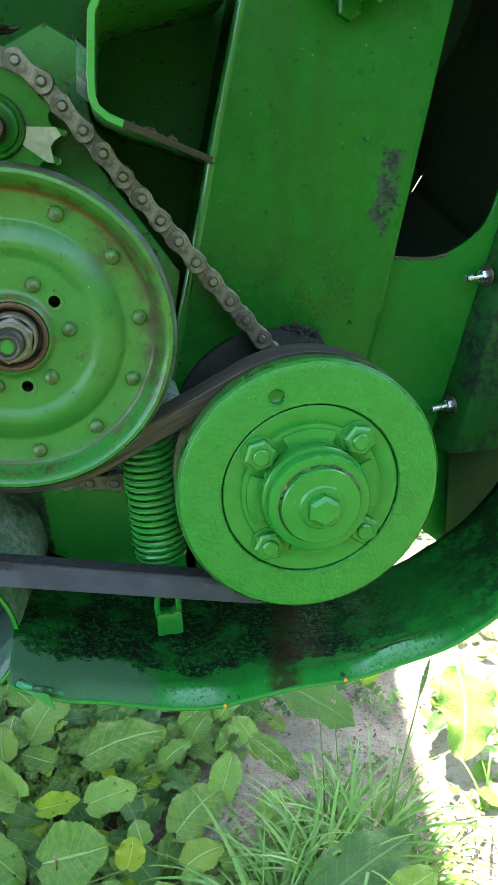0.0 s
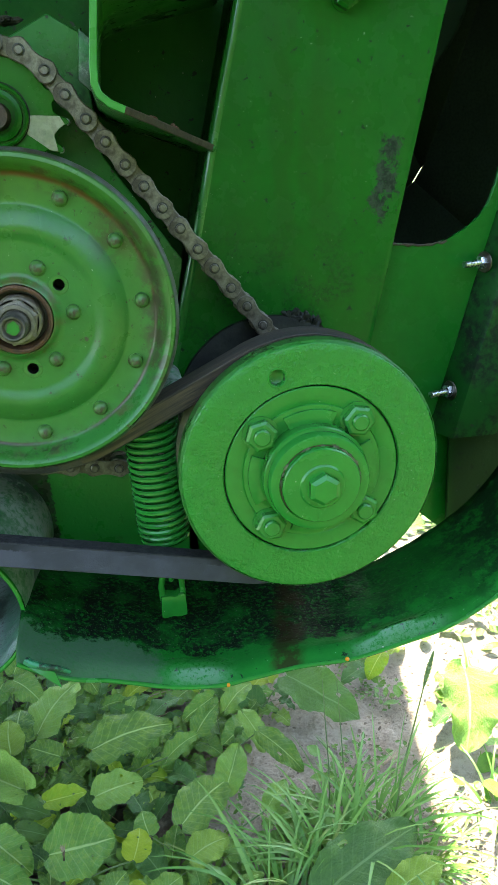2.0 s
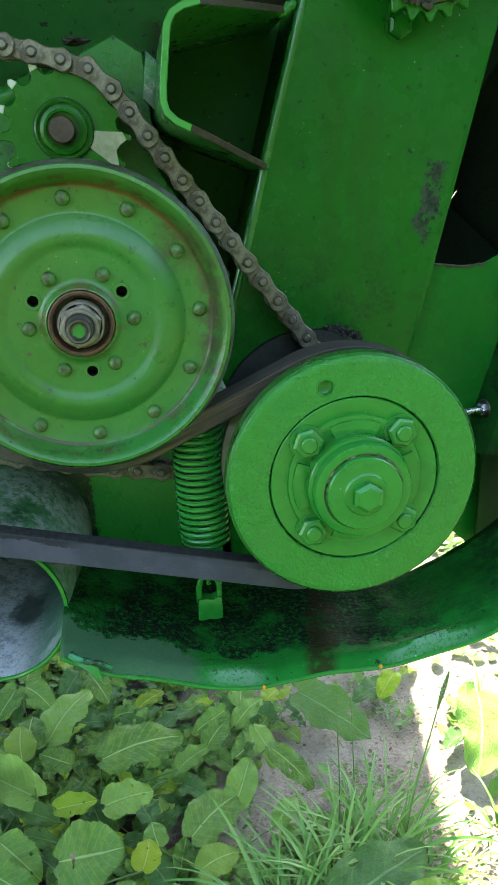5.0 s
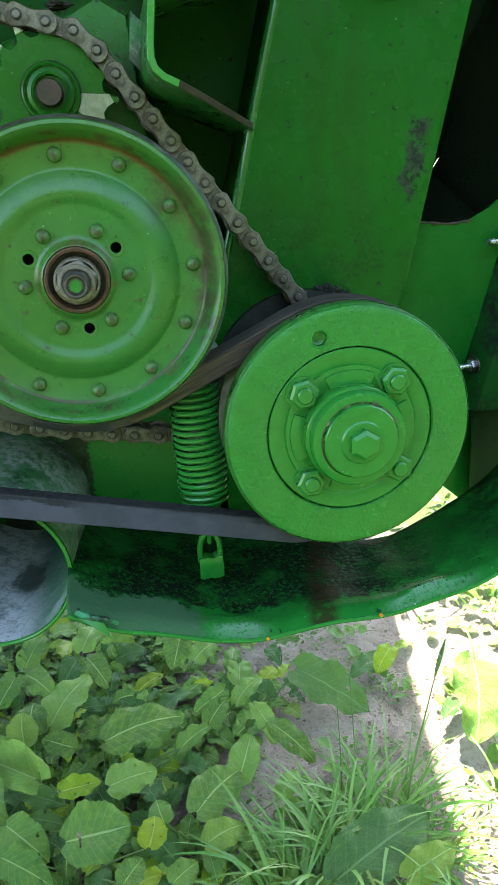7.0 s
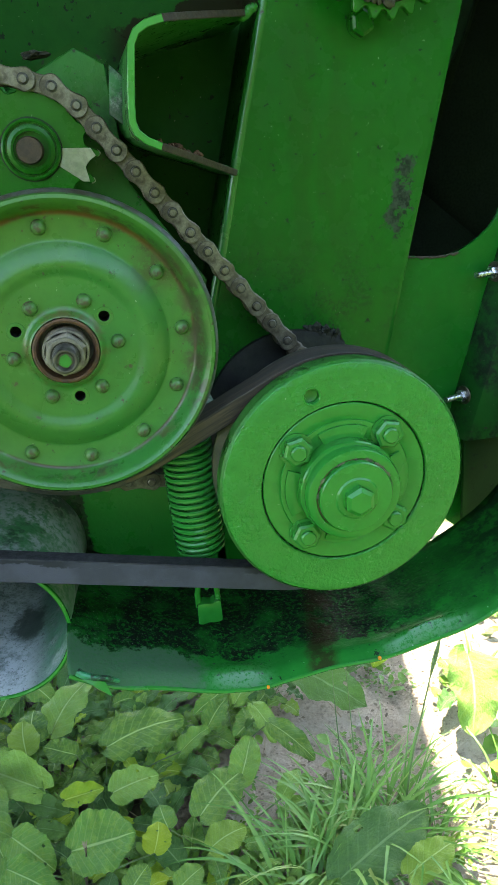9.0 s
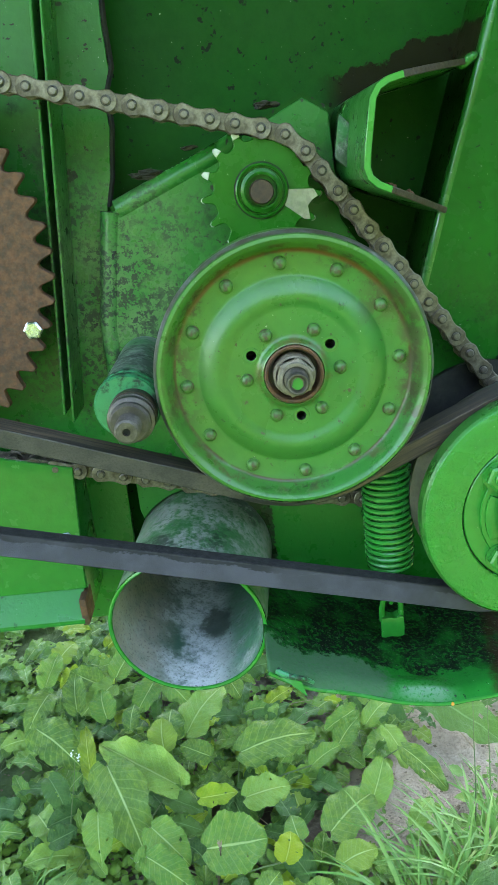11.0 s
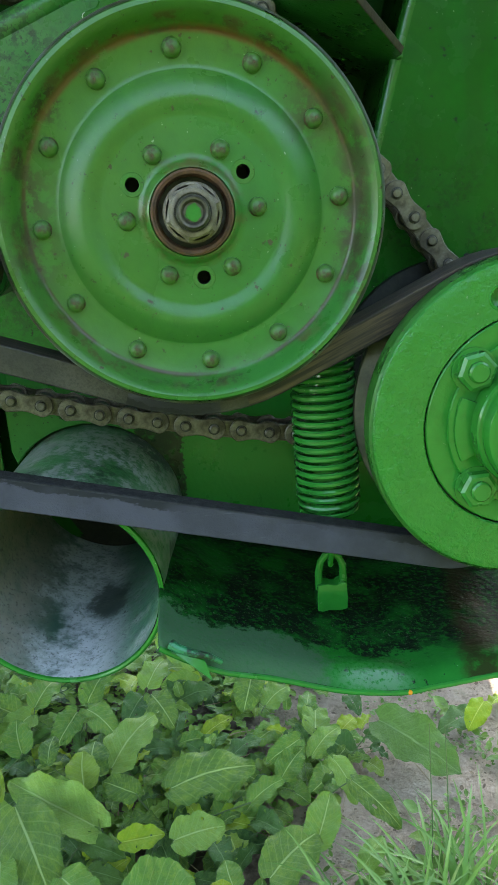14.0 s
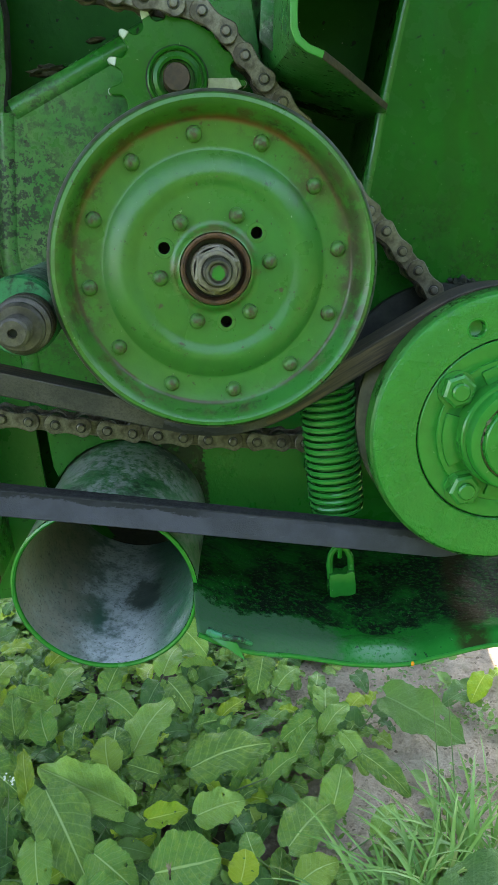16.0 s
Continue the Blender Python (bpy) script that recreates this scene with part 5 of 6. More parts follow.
low_s = thing("driven_sprocket", SX, CY, SZ - 0.077, "greasy black sprocket with a large dark disc on the pulley shaft", "sprocket")
PR = PITCH / (2 * math.sin(math.pi / 13))
part("disc", lathe([(0.0, 0.1235), (0.0735, 0.1235), (0.0765, 0.1245), (0.0770, 0.1285), (0.0, 0.1285)], SX, SZ, 80), M_black, low_s)
part("teeth", merge(bmesh.new(), toothed(13, PR - 0.0068, PR + 0.005, CY - 0.0035, CY + 0.0035), Matrix.Translation((SX, 0, SZ))), M_grease, low_s)
lump = bmesh.new()
for k in range(9):
    own = bmesh.new()
    bmesh.ops.create_icosphere(own, subdivisions=3, radius=0.004 + 0.004 * random.random())
    for v in own.verts:
        v.co *= 0.8 + 0.9 * noise.noise(v.co * 260 + Vector((k * 3.1, 0, 0)))
    a = radians(54 + 2.6 * k)
    merge(lump, own, Matrix.Translation((SX + 0.077 * math.cos(a), 0.127, SZ + 0.077 * math.sin(a))) @ Matrix.Diagonal((1, 0.5, 1, 1)))
tagged(part("caked_grease", lump, M_black, low_s, "black lumps of old grease"), kind="stuff")

left_s = thing("large_sprocket", LX, CY, LZ - LR, "large rusty steel sprocket at the end of the chain", "sprocket")
part("toothed_disc", merge(bmesh.new(), toothed(50, LR - 0.0068, LR + 0.005, CY - 0.004, CY + 0.004), Matrix.Translation((LX, 0, LZ))), M_rust, left_s)
part("hub", lathe([(0.04, CY - 0.004), (0.04, 0.20)], LX, LZ, 40), M_black, left_s)

chain = thing("roller_chain", 0.1, CY, 0.96, "worn grey-brown steel roller chain running over the sprockets", "chain")
at, total = loop_of([(SX, SZ, PR, 1), (IX, IZ, IR, 1), (LX, LZ, LR, 1)], 0)
COUNT = 2 * round(total / PITCH / 2)
STEP = total / COUNT


def link_plate(y0, y1, end, waist):
    pts = []
    for sx in (1, -1):
        for k in range(13):
            a = radians(-78 + 156 * k / 12)
            pts.append((sx * (PITCH / 2 + end * math.cos(a)), sx * end * math.sin(a)))
        pts.append((sx * PITCH * 0.12, sx * waist)), pts.append((-sx * PITCH * 0.12, sx * waist))
    return slab(pts, y0, y1, 0.0006, seg=1)


outer = link_plate(-0.0102, -0.0082, 0.0080, 0.0057)
merge(outer, link_plate(0.0082, 0.0102, 0.0080, 0.0057))
inner = link_plate(-0.0074, -0.0056, 0.0077, 0.0060)
merge(inner, link_plate(0.0056, 0.0074, 0.0077, 0.0060))
for px in (-PITCH / 2, PITCH / 2):
    lathe([(0.0040, -0.01022), (0.0031, -0.01030)], px, 0, 18, outer, 1)
outer_me, inner_me = mesh_of("outer_link", outer, [M_chain, M_grease]), mesh_of("inner_link", inner, M_chain)
pin_me = mesh_of("pin", lathe([(0.0, -0.0122), (0.0024, -0.0122), (0.0031, -0.0116), (0.0032, 0.0116), (0.0024, 0.0122), (0.0, 0.0122)], 0, 0, 14), M_pin)
roller_me = mesh_of("roller", lathe([(0.0030, -0.0055), (0.0058, -0.0055), (0.0060, -0.0050), (0.0060, 0.0050), (0.0058, 0.0055), (0.0030, 0.0055)], 0, 0, 16), M_grease)
straight = (0.1137, 1.1465)
PHASE = min((total * k / 4000 for k in range(4000)), key=lambda s: math.hypot(at(s)[0] - straight[0], at(s)[1] - straight[1]))
pins = []
for k in range(COUNT):
    x, z = at(PHASE + STEP * k)
    if z < 1.03 and x < 0.16:
        z -= 0.0118 * math.sin(math.pi * min(max((x + 0.20) / 0.37, 0), 1) ** 1.3)
    pins.append((x, z))
for k in range(COUNT):
    (xa, za), (xb, zb) = pins[k], pins[(k + 1) % COUNT]
    m = Matrix.Translation(((xa + xb) / 2, CY + 0.0006 * math.sin(k * 1.7), (za + zb) / 2)) @ Matrix.Rotation(-math.atan2(zb - za, xb - xa), 4, "Y")
    link = piece("outer_link" if k % 2 else "inner_link", outer_me if k % 2 else inner_me, chain, m)
    for px in (-PITCH / 2, PITCH / 2):
        piece("pin" if k % 2 else "roller", pin_me if k % 2 else roller_me, link, m @ Matrix.Translation((px, 0, 0)))

# ---- upper right sprocket, its chain and bolt ----
UX, UZ, UY = 0.2585, 1.3460, 0.100
upper = thing("upper_sprocket", UX, UY, UZ - 0.06, "green painted sprocket with sharp teeth and caked black grease", "sprocket")
part("toothed_disc", merge(bmesh.new(), toothed(24, 0.0480, 0.0550, UY - 0.003, UY + 0.003, 0.05), Matrix.Translation((UX, 0, UZ))), M_disc, upper)
part("grease_ring", lathe([(0.0445, UY - 0.0028), (0.0440, UY - 0.0060), (0.0400, UY - 0.0075), (0.0370, UY - 0.0050), (0.0300, UY - 0.0050), (0.0300, UY)], UX, UZ, 64), M_grease, upper, "caked black grease on the sprocket")
caked = bmesh.new()
lumps = random.Random(31)
for k in range(110):
    a, r = lumps.random() * 6.283, lumps.uniform(0.0325, 0.0455)
    lump = bmesh.new()
    bmesh.ops.create_icosphere(lump, subdivisions=2, radius=1.0)
    for v in lump.verts:
        v.co *= 1 + 0.35 * noise.noise(v.co * 1.7 + Vector((k, 0, 0)))
    size = lumps.uniform(0.0018, 0.0046)
    merge(caked, lump, Matrix.Translation((UX + r * math.cos(a), UY - 0.0055, UZ + r * math.sin(a))) @ Matrix.Rotation(lumps.random() * 6, 4, "Y") @ Matrix.Diagonal((size * 1.4, size * 0.8, size, 1)))
part("caked_grease", caked, M_grease, upper, "lumps of black grease")
part("hub", lathe([(0.0330, UY - 0.002), (0.0330, UY - 0.028), (0.0310, UY - 0.032), (0.0285, UY - 0.032), (0.0275, UY - 0.030), (0.0, UY - 0.030)], UX + 0.012, UZ + 0.012, 56), M_fresh, upper)
part("hub_dirt", lathe([(0.012, UY - 0.0302), (0.010, UY - 0.0325), (0.0, UY - 0.0325)], UX + 0.012, UZ + 0.012, 30), M_rust, upper, "dirty shaft end")
oily_outer, oily_inner = outer_me.copy(), inner_me.copy()
oily_outer.materials[0] = oily_inner.materials[0] = M_grease
for k in range(12):
    a0, a1 = 2 * math.pi * k / 12, 2 * math.pi * (k + 1) / 12
    r = PITCH / (2 * math.sin(math.pi / 12))
    xa, za, xb, zb = UX + 0.012 + r * math.cos(a0), UZ + 0.012 + r * math.sin(a0), UX + 0.012 + r * math.cos(a1), UZ + 0.012 + r * math.sin(a1)
    m = Matrix.Translation(((xa + xb) / 2, UY - 0.018, (za + zb) / 2)) @ Matrix.Rotation(-math.atan2(zb - za, xb - xa), 4, "Y")
    link = piece("outer_link" if k % 2 else "inner_link", oily_outer if k % 2 else oily_inner, upper, m)
    if k % 2:
        for px in (-PITCH / 2, PITCH / 2):
            piece("pin", pin_me, link, m @ Matrix.Translation((px, 0, 0)))
part("shaft", lathe([(0.014, UY), (0.014, PANEL_Y + 0.002)], UX, UZ, 28), M_black, upper)

panel_bolt = thing("panel_bolt", 0.2445, PANEL_Y - 0.01, 1.286, "green painted hexagon bolt head on the tall panel", "bolt")
hb = hexagon(0.0094, PANEL_Y - 0.0085, PANEL_Y - 0.0012, 0.0014, 0.52)
lathe([(0.0104, PANEL_Y + 0.0004), (0.0104, PANEL_Y - 0.0012), (0.006, PANEL_Y - 0.0012)], 0, 0, 30, hb)
part("head", merge(bmesh.new(), hb, Matrix.Translation((0.2485, 0, 1.2940))), M_panel, panel_bolt)

# ---- carriage bolts on the narrow return ----
for x, y, z in ((0.3680, 0.134, 1.0990), (0.3420, 0.134, 0.9900)):
    stud_bolt = thing("stud_bolt", x, y, z - 0.008, "bright zinc bolt with washer and nut in the flange", "bolt", group="bolts in the flange")
    m = pose(x, y, z, 0, 0, -74)
    part("washer", merge(bmesh.new(), lathe([(0.0, 0.0), (0.0085, 0.0), (0.0088, -0.0006), (0.0085, -0.0014), (0.0, -0.0014)], 0, 0, 28), m), M_steel, stud_bolt)
    part("shank", merge(bmesh.new(), lathe([(0.0029 if k % 2 else 0.0026, -0.0005 - 0.0008 * k) for k in range(28)] + [(0.0, -0.0225)], 0, 0, 14), m), M_bright, stud_bolt)
    part("nut", merge(bmesh.new(), hexagon(0.0056, -0.0066, -0.0014, 0.0007), m), M_bright, stud_bolt)

# ---- spring and its lug ----
spring = thing("tension_spring", 0.077, 0.05, 0.88, "tight green painted coil spring hooked to a lug", "spring")
PX, PY, Z0, Z1, CR, WIRE, TURNS = 0.0786, 0.046, 0.930, 1.030, 0.0180, 0.0019, 19
coil = []
for i in range(TURNS * 28 + 1):
    f = i / (TURNS * 28)
    a = 2 * math.pi * TURNS * f
    rr = CR * (0.93 + 0.07 * min(1.0, f * 9)) if f < 0.12 else CR
    coil.append((PX - 0.0005 + rr * math.cos(a) - 0.002 * f, PY + rr * math.sin(a), Z0 + (Z1 - Z0) * f))
part("coil", rod(coil, WIRE, 8), M_spring, spring)
hook = [(PX, PY - 0.016, Z0 + 0.001), (PX - 0.001, PY - 0.009, Z0 - 0.004), (PX, PY, Z0 - 0.008), (PX, PY, Z0 - 0.03), (PX, PY, 0.900), (PX, PY + 0.004, 0.892), (PX, PY + 0.009, 0.896)]
part("hook", rod(hook, 0.0021, 8), M_spring, spring)
part("eye", rod([(PX, PY - 0.014, Z1), (PX, PY - 0.01, Z1 + 0.006), (PX, PY, Z1 + 0.009), (PX, PY + 0.01, Z1 + 0.012), (PX, PY + 0.09, Z1 + 0.013)], 0.0035, 8), M_spring, spring)
lug = thing("spring_lug", 0.0785, 0.05, 0.864, "green painted forked lug welded to the guard", "lug")
LUGX = 0.0787
block = [(-0.0104, 0.8615), (-0.0070, 0.8602), (-0.0015, 0.8612), (0.0045, 0.8600), (0.0098, 0.8612), (0.0101, 0.8700), (0.0096, 0.8800), (0.0060, 0.8806), (0.0020, 0.8788), (-0.0030, 0.8802), (-0.0094, 0.8796), (-0.0100, 0.8700)]
part("block", slab([(LUGX + px, pz) for px, pz in block], 0.0450, 0.0560, 0.0014), M_spring, lug, "rough thickly painted weld block")
loop = [(-0.0080, 0.875), (-0.0082, 0.887), (-0.0066, 0.8945), (-0.0030, 0.8990), (0.0010, 0.8998), (0.0050, 0.8970), (0.0078, 0.8905), (0.0080, 0.875)]
part("loop", rod([(LUGX + px, 0.0500, pz) for px, pz in loop], 0.0025, 10), M_spring, lug, "bent round wire loop")
anchor = thing("spring_anchor", 0.098, 0.07, 1.02, "small teal-green round anchor stud above the spring", "stud")
part("stud", lathe([(0.0, 0.052), (0.0075, 0.052), (0.0085, 0.054), (0.0085, WALL_Y + 0.002)], 0.0975, 1.033, 24), M_tube, anchor)

# ---- boss with threaded stud on the left ----
boss = thing("threaded_boss", -0.106, 0.06, 1.07, "green pipe boss carrying a threaded steel stud and nuts", "boss")
EX, EZ = -0.1050, 1.0935
part("pipe", lathe([(0.0225, WALL_Y + 0.001), (0.0225, 0.030)], EX - 0.0045, EZ + 0.003, 48), M_tube, boss)
part("end_ring", lathe([(0.0225, 0.030), (0.0232, 0.029), (0.0232, 0.024), (0.0222, 0.023), (0.0222, 0.019), (0.0235, 0.018), (0.0235, 0.012), (0.0222, 0.010), (0.0, 0.010)], EX - 0.0045, EZ + 0.003, 48), M_teal, boss, "teal-green painted end ring")
part("flange_nut", lathe([(0.0165, 0.012), (0.0168, 0.001), (0.0155, -0.001), (0.0, -0.001)], EX, EZ, 36), M_bolt, boss, "brown greasy collar")
part("lock_nut", lathe([(0.0164, -0.001), (0.0166, -0.0040), (0.0156, -0.0050), (0.0156, -0.0058), (0.0164, -0.0066), (0.0162, -0.0105), (0.0148, -0.0118), (0.0128, -0.0122), (0.0128, -0.0132), (0.0142, -0.0140), (0.0140, -0.0175), (0.0125, -0.0195), (0.0, -0.0195)], EX, EZ, 36), M_dull, boss, "worn bare steel nut")
part("stud", lathe([(0.0, -0.0335), (0.0024, -0.0335), (0.0026, -0.0360), (0.0068, -0.0360), (0.0082, -0.0350)] + [(0.0085 if k % 2 else 0.0077, -0.034 + 0.0012 * k) for k in range(12)], EX, EZ, 30), M_dull, boss, "threaded stud end with a centre hole")
part("centre_hole", lathe([(0.0, -0.0338), (0.0023, -0.0338)], EX, EZ, 20), M_black, boss, "dark centre hole")
zinc = thing("zinc_nut", -0.19, 0.11, 1.13, "bright zinc nut at the far sprocket", "nut")
part("nut", merge(bmesh.new(), hexagon(0.0075, 0.105, 0.116, 0.001), Matrix.Translation((-0.1905, 0, 1.140))), M_bright, zinc)


# ---- weeds and grass ----
def leaf_material(name, colour, other, vein, yellow):
    n = Nodes(name)
    uv = n.t.nodes.new("ShaderNodeSeparateXYZ")
    n.link(n.coord.outputs["UV"], uv.inputs[0])
    u, v = uv.outputs[0], uv.outputs[1]
    off = n.math("ABSOLUTE", n.math("SUBTRACT", v, 0.5), 0.0)
    info = n.t.nodes.new("ShaderNodeObjectInfo")
    col = n.mix(info.outputs["Random"], colour, other)
    rare = n.math("FRACT", n.math("MULTIPLY", info.outputs["Random"], 7.31), 0.0)
    col = n.mix(n.ramp(rare, 0.86, 0.90, 0.0, 0.75), col, yellow)
    col = n.mix(n.ramp(rare, 0.24, 0.14, 0.0, 0.6), col, tuple(c * 0.5 for c in colour))
    spot = n.ramp(n.noise(26.0, 6.0, 0.7), 0.67, 0.70)
    col = n.mix(n.ramp(n.noise(9.0, 5.0), 0.4, 0.7, 0.0, 0.55), col, yellow)
    col = n.mix(n.ramp(n.noise(60.0, 4.0), 0.35, 0.7, 0.0, 0.4), col, tuple(c * 0.55 for c in colour))
    side = n.math("FRACT", n.math("SUBTRACT", n.math("MULTIPLY", u, 9.0), n.math("MULTIPLY", off, 4.4)), 0.0)
    side = n.ramp(n.math("ABSOLUTE", n.math("SUBTRACT", side, 0.5), 0.0), 0.0, 0.12, 0.24, 0.0)
    mid = n.ramp(off, 0.010, 0.030, 1.0, 0.0)
    veins = n.math("MAXIMUM", mid, side)
    col = n.mix(n.math("MULTIPLY", veins, 0.7), col, vein)
    col = n.mix(n.math("MULTIPLY", spot, 0.7), col, (0.11, 0.08, 0.03))
    n.link(col, n.b.inputs["Base Color"])
    n.b.inputs["Roughness"].default_value = 0.40
    n.b.inputs["Specular IOR Level"].default_value = 0.38
    quilt = n.math("ADD", n.math("MULTIPLY", veins, -0.8), n.math("MULTIPLY", n.noise(16.0, 6.0, 0.68), 3.0))
    n.bump(quilt, 0.55, 0.008)
    tr = n.t.nodes.new("ShaderNodeBsdfTranslucent")
    n.link(col, tr.inputs["Color"])
    mix = n.t.nodes.new("ShaderNodeMixShader")
    mix.inputs[0].default_value = 0.35
    n.link(n.b.outputs[0], mix.inputs[1])
    n.link(tr.outputs[0], mix.inputs[2])
    n.link(mix.outputs[0], n.t.nodes["Material Output"].inputs["Surface"])
    return n.mat


def grass_material():
    """Smooth grass blades, each of its own green, some yellowed."""
    n = Nodes("grass_blade")
    info = n.t.nodes.new("ShaderNodeObjectInfo")
    col = n.mix(info.outputs["Random"], (0.070, 0.20, 0.035), (0.165, 0.32, 0.070))
    rare = n.math("FRACT", n.math("MULTIPLY", info.outputs["Random"], 9.7), 0.0)
    col = n.mix(n.ramp(rare, 0.84, 0.90, 0.0, 0.7), col, (0.28, 0.33, 0.10))
    col = n.mix(n.ramp(n.noise(14.0, 3.0), 0.4, 0.7, 0.0, 0.35), col, (0.11, 0.26, 0.04))
    n.link(col, n.b.inputs["Base Color"])
    n.b.inputs["Roughness"].default_value = 0.42
    n.b.inputs["Specular IOR Level"].default_value = 0.4
    tr = n.t.nodes.new("ShaderNodeBsdfTranslucent")
    n.link(col, tr.inputs["Color"])
    mix = n.t.nodes.new("ShaderNodeMixShader")
    mix.inputs[0].default_value = 0.35
    n.link(n.b.outputs[0], mix.inputs[1])
    n.link(tr.outputs[0], mix.inputs[2])
    n.link(mix.outputs[0], n.t.nodes["Material Output"].inputs["Surface"])
    return n.mat


M_leaf = leaf_material("dock_leaf", (0.095, 0.245, 0.042), (0.235, 0.410, 0.085), (0.42, 0.56, 0.22), (0.25, 0.37, 0.05))
M_leaf_dark = leaf_material("old_dock_leaf", (0.050, 0.150, 0.036), (0.09, 0.21, 0.052), (0.18, 0.31, 0.12), (0.10, 0.21, 0.04))
M_leaf_young = leaf_material("young_dock_leaf", (0.24, 0.40, 0.026), (0.30, 0.44, 0.034), (0.50, 0.60, 0.16), (0.36, 0.44, 0.03))
M_grass = grass_material()
M_weed = leaf_material("small_weed", (0.075, 0.19, 0.026), (0.15, 0.30, 0.045), (0.22, 0.36, 0.08), (0.24, 0.36, 0.04))
M_straw = plain("dry_straw", (0.36, 0.28, 0.18), (0.25, 0.18, 0.11), 0.7, 0.0, 60.0)
M_stalk = plain("green_stalk", (0.09, 0.17, 0.05), (0.14, 0.19, 0.07), 0.55, 0.0, 60.0)


def leaf_mesh(name, seed, mat, droop, cup, full, nu=38, nv=12):
    """A dock leaf one metre long and wide, along +x from the origin: lobed base, scalloped wavy margin, quilted blade, a few bitten holes."""
    rnd = random.Random(seed)
    bm = bmesh.new()
    uvl = bm.loops.layers.uv.new("leaf")
    ph, lean = rnd.random() * 9, rnd.uniform(-0.05, 0.05)
    bites = [(rnd.uniform(0.2, 0.85), rnd.uniform(-0.75, 0.75), rnd.uniform(0.018, 0.04)) for _ in range(rnd.randrange(0, 4))]
    grid = []
    for i in range(nu + 1):
        u = i / nu
        w = 0.5 * max(math.sin(math.pi * min(0.02 + 0.985 * u ** full, 1.0)), 0.0) ** 0.55
        row = []
        for j in range(nv + 1):
            v = j / nv * 2 - 1
            a = abs(v)
            edge = 1 + 0.025 * math.sin(u * 66 + ph * (1 if v > 0 else 2)) + 0.16 * noise.noise(Vector((u * 4, seed + (v > 0), 0)))
            x = 0.01 + 0.99 * u - 0.09 * a ** 1.6 * (1 - u) ** 3 + 0.012 * a * noise.noise(Vector((u * 12, v * 2, seed)))
            y = v * w * edge + lean * math.sin(math.pi * u)
            rib = math.cos(2 * math.pi * (9 * u - 2.2 * a))
            z = 0.07 * math.sin(math.pi * u) - droop * u * u + cup * a * w
            z += 0.065 * a * a * math.sin(u * 17 + (2.1 if v > 0 else 0.0) + ph) + 0.012 * rib * a * (1.15 - a) + 0.03 * noise.noise(Vector((u * 5, v * 2.5, seed)))
            row.append((bm.verts.new((x, y, z)), u, (v + 1) / 2))
        grid.append(row)
    for a, b in zip(grid, grid[1:]):
        for j in range(nv):
            q = (a[j], a[j + 1], b[j + 1], b[j])
            cu, cv = (q[0][1] + q[2][1]) / 2, q[0][2] + q[2][2] - 1
            if any(math.hypot(cu - bu, (cv - bv) * 0.45) < br for bu, bv, br in bites):
                continue
            f = bm.faces.new([k[0] for k in q])
            for lo, k in zip(f.loops, q):
                lo[uvl].uv = (k[1], k[2])
    bmesh.ops.remove_doubles(bm, verts=bm.verts[:], dist=1e-5)
    me = bpy.data.meshes.new(name)
    bm.to_mesh(me)
    bm.free()
    me.materials.append(mat)
    me.shade_smooth()
    return me


LEAVES = {}
for kind, mat, full in (("broad", M_leaf, 0.72), ("flat", M_leaf, 0.80), ("long", M_leaf, 0.84), ("round", M_leaf, 0.88), ("yellow", M_leaf_young, 0.74), ("dark", M_leaf_dark, 0.74)):
    LEAVES[kind] = [leaf_mesh("leaf", 10 * len(LEAVES) + k, mat, d, c, full) for k, (d, c) in enumerate(((0.10, 0.15), (0.20, 0.05), (0.04, 0.25), (0.28, 0.12)))]
STALK = rod([(0, 0, 0), (0.35, 0, 0.04), (0.7, 0, 0.03), (1.0, 0, 0.0)], 0.011, 6)
STALK_ME = mesh_of("leaf_stalk", STALK, M_stalk)


def aim(a, b, scale, width=1.0, roll=0.0):
    """A pose that lays a unit thing along a to b."""
    d = (Vector(b) - Vector(a))
    q = d.to_track_quat("X", "Z")
    return Matrix.Translation(a) @ q.to_matrix().to_4x4() @ Matrix.Rotation(roll, 4, "X") @ Matrix.Diagonal((d.length * scale, d.length * width, d.length * scale, 1))


def lay(a, b, width, tilt, roll):
    """A leaf's pose from its stalk end a to its tip b, its face leaning out from under the machine."""
    a, b = Vector(a), Vector(b)
    x = (b - a).normalized()
    z = Vector((0, -math.sin(tilt), math.cos(tilt)))
    z = (z - x * z.dot(x)).normalized()
    y = z.cross(x)
    m = Matrix((x, y, z)).transposed().to_4x4()
    ln = (b - a).length
    return Matrix.Translation(a) @ m @ Matrix.Rotation(roll, 4, "X") @ Matrix.Diagonal((ln, ln * width, ln, 1))


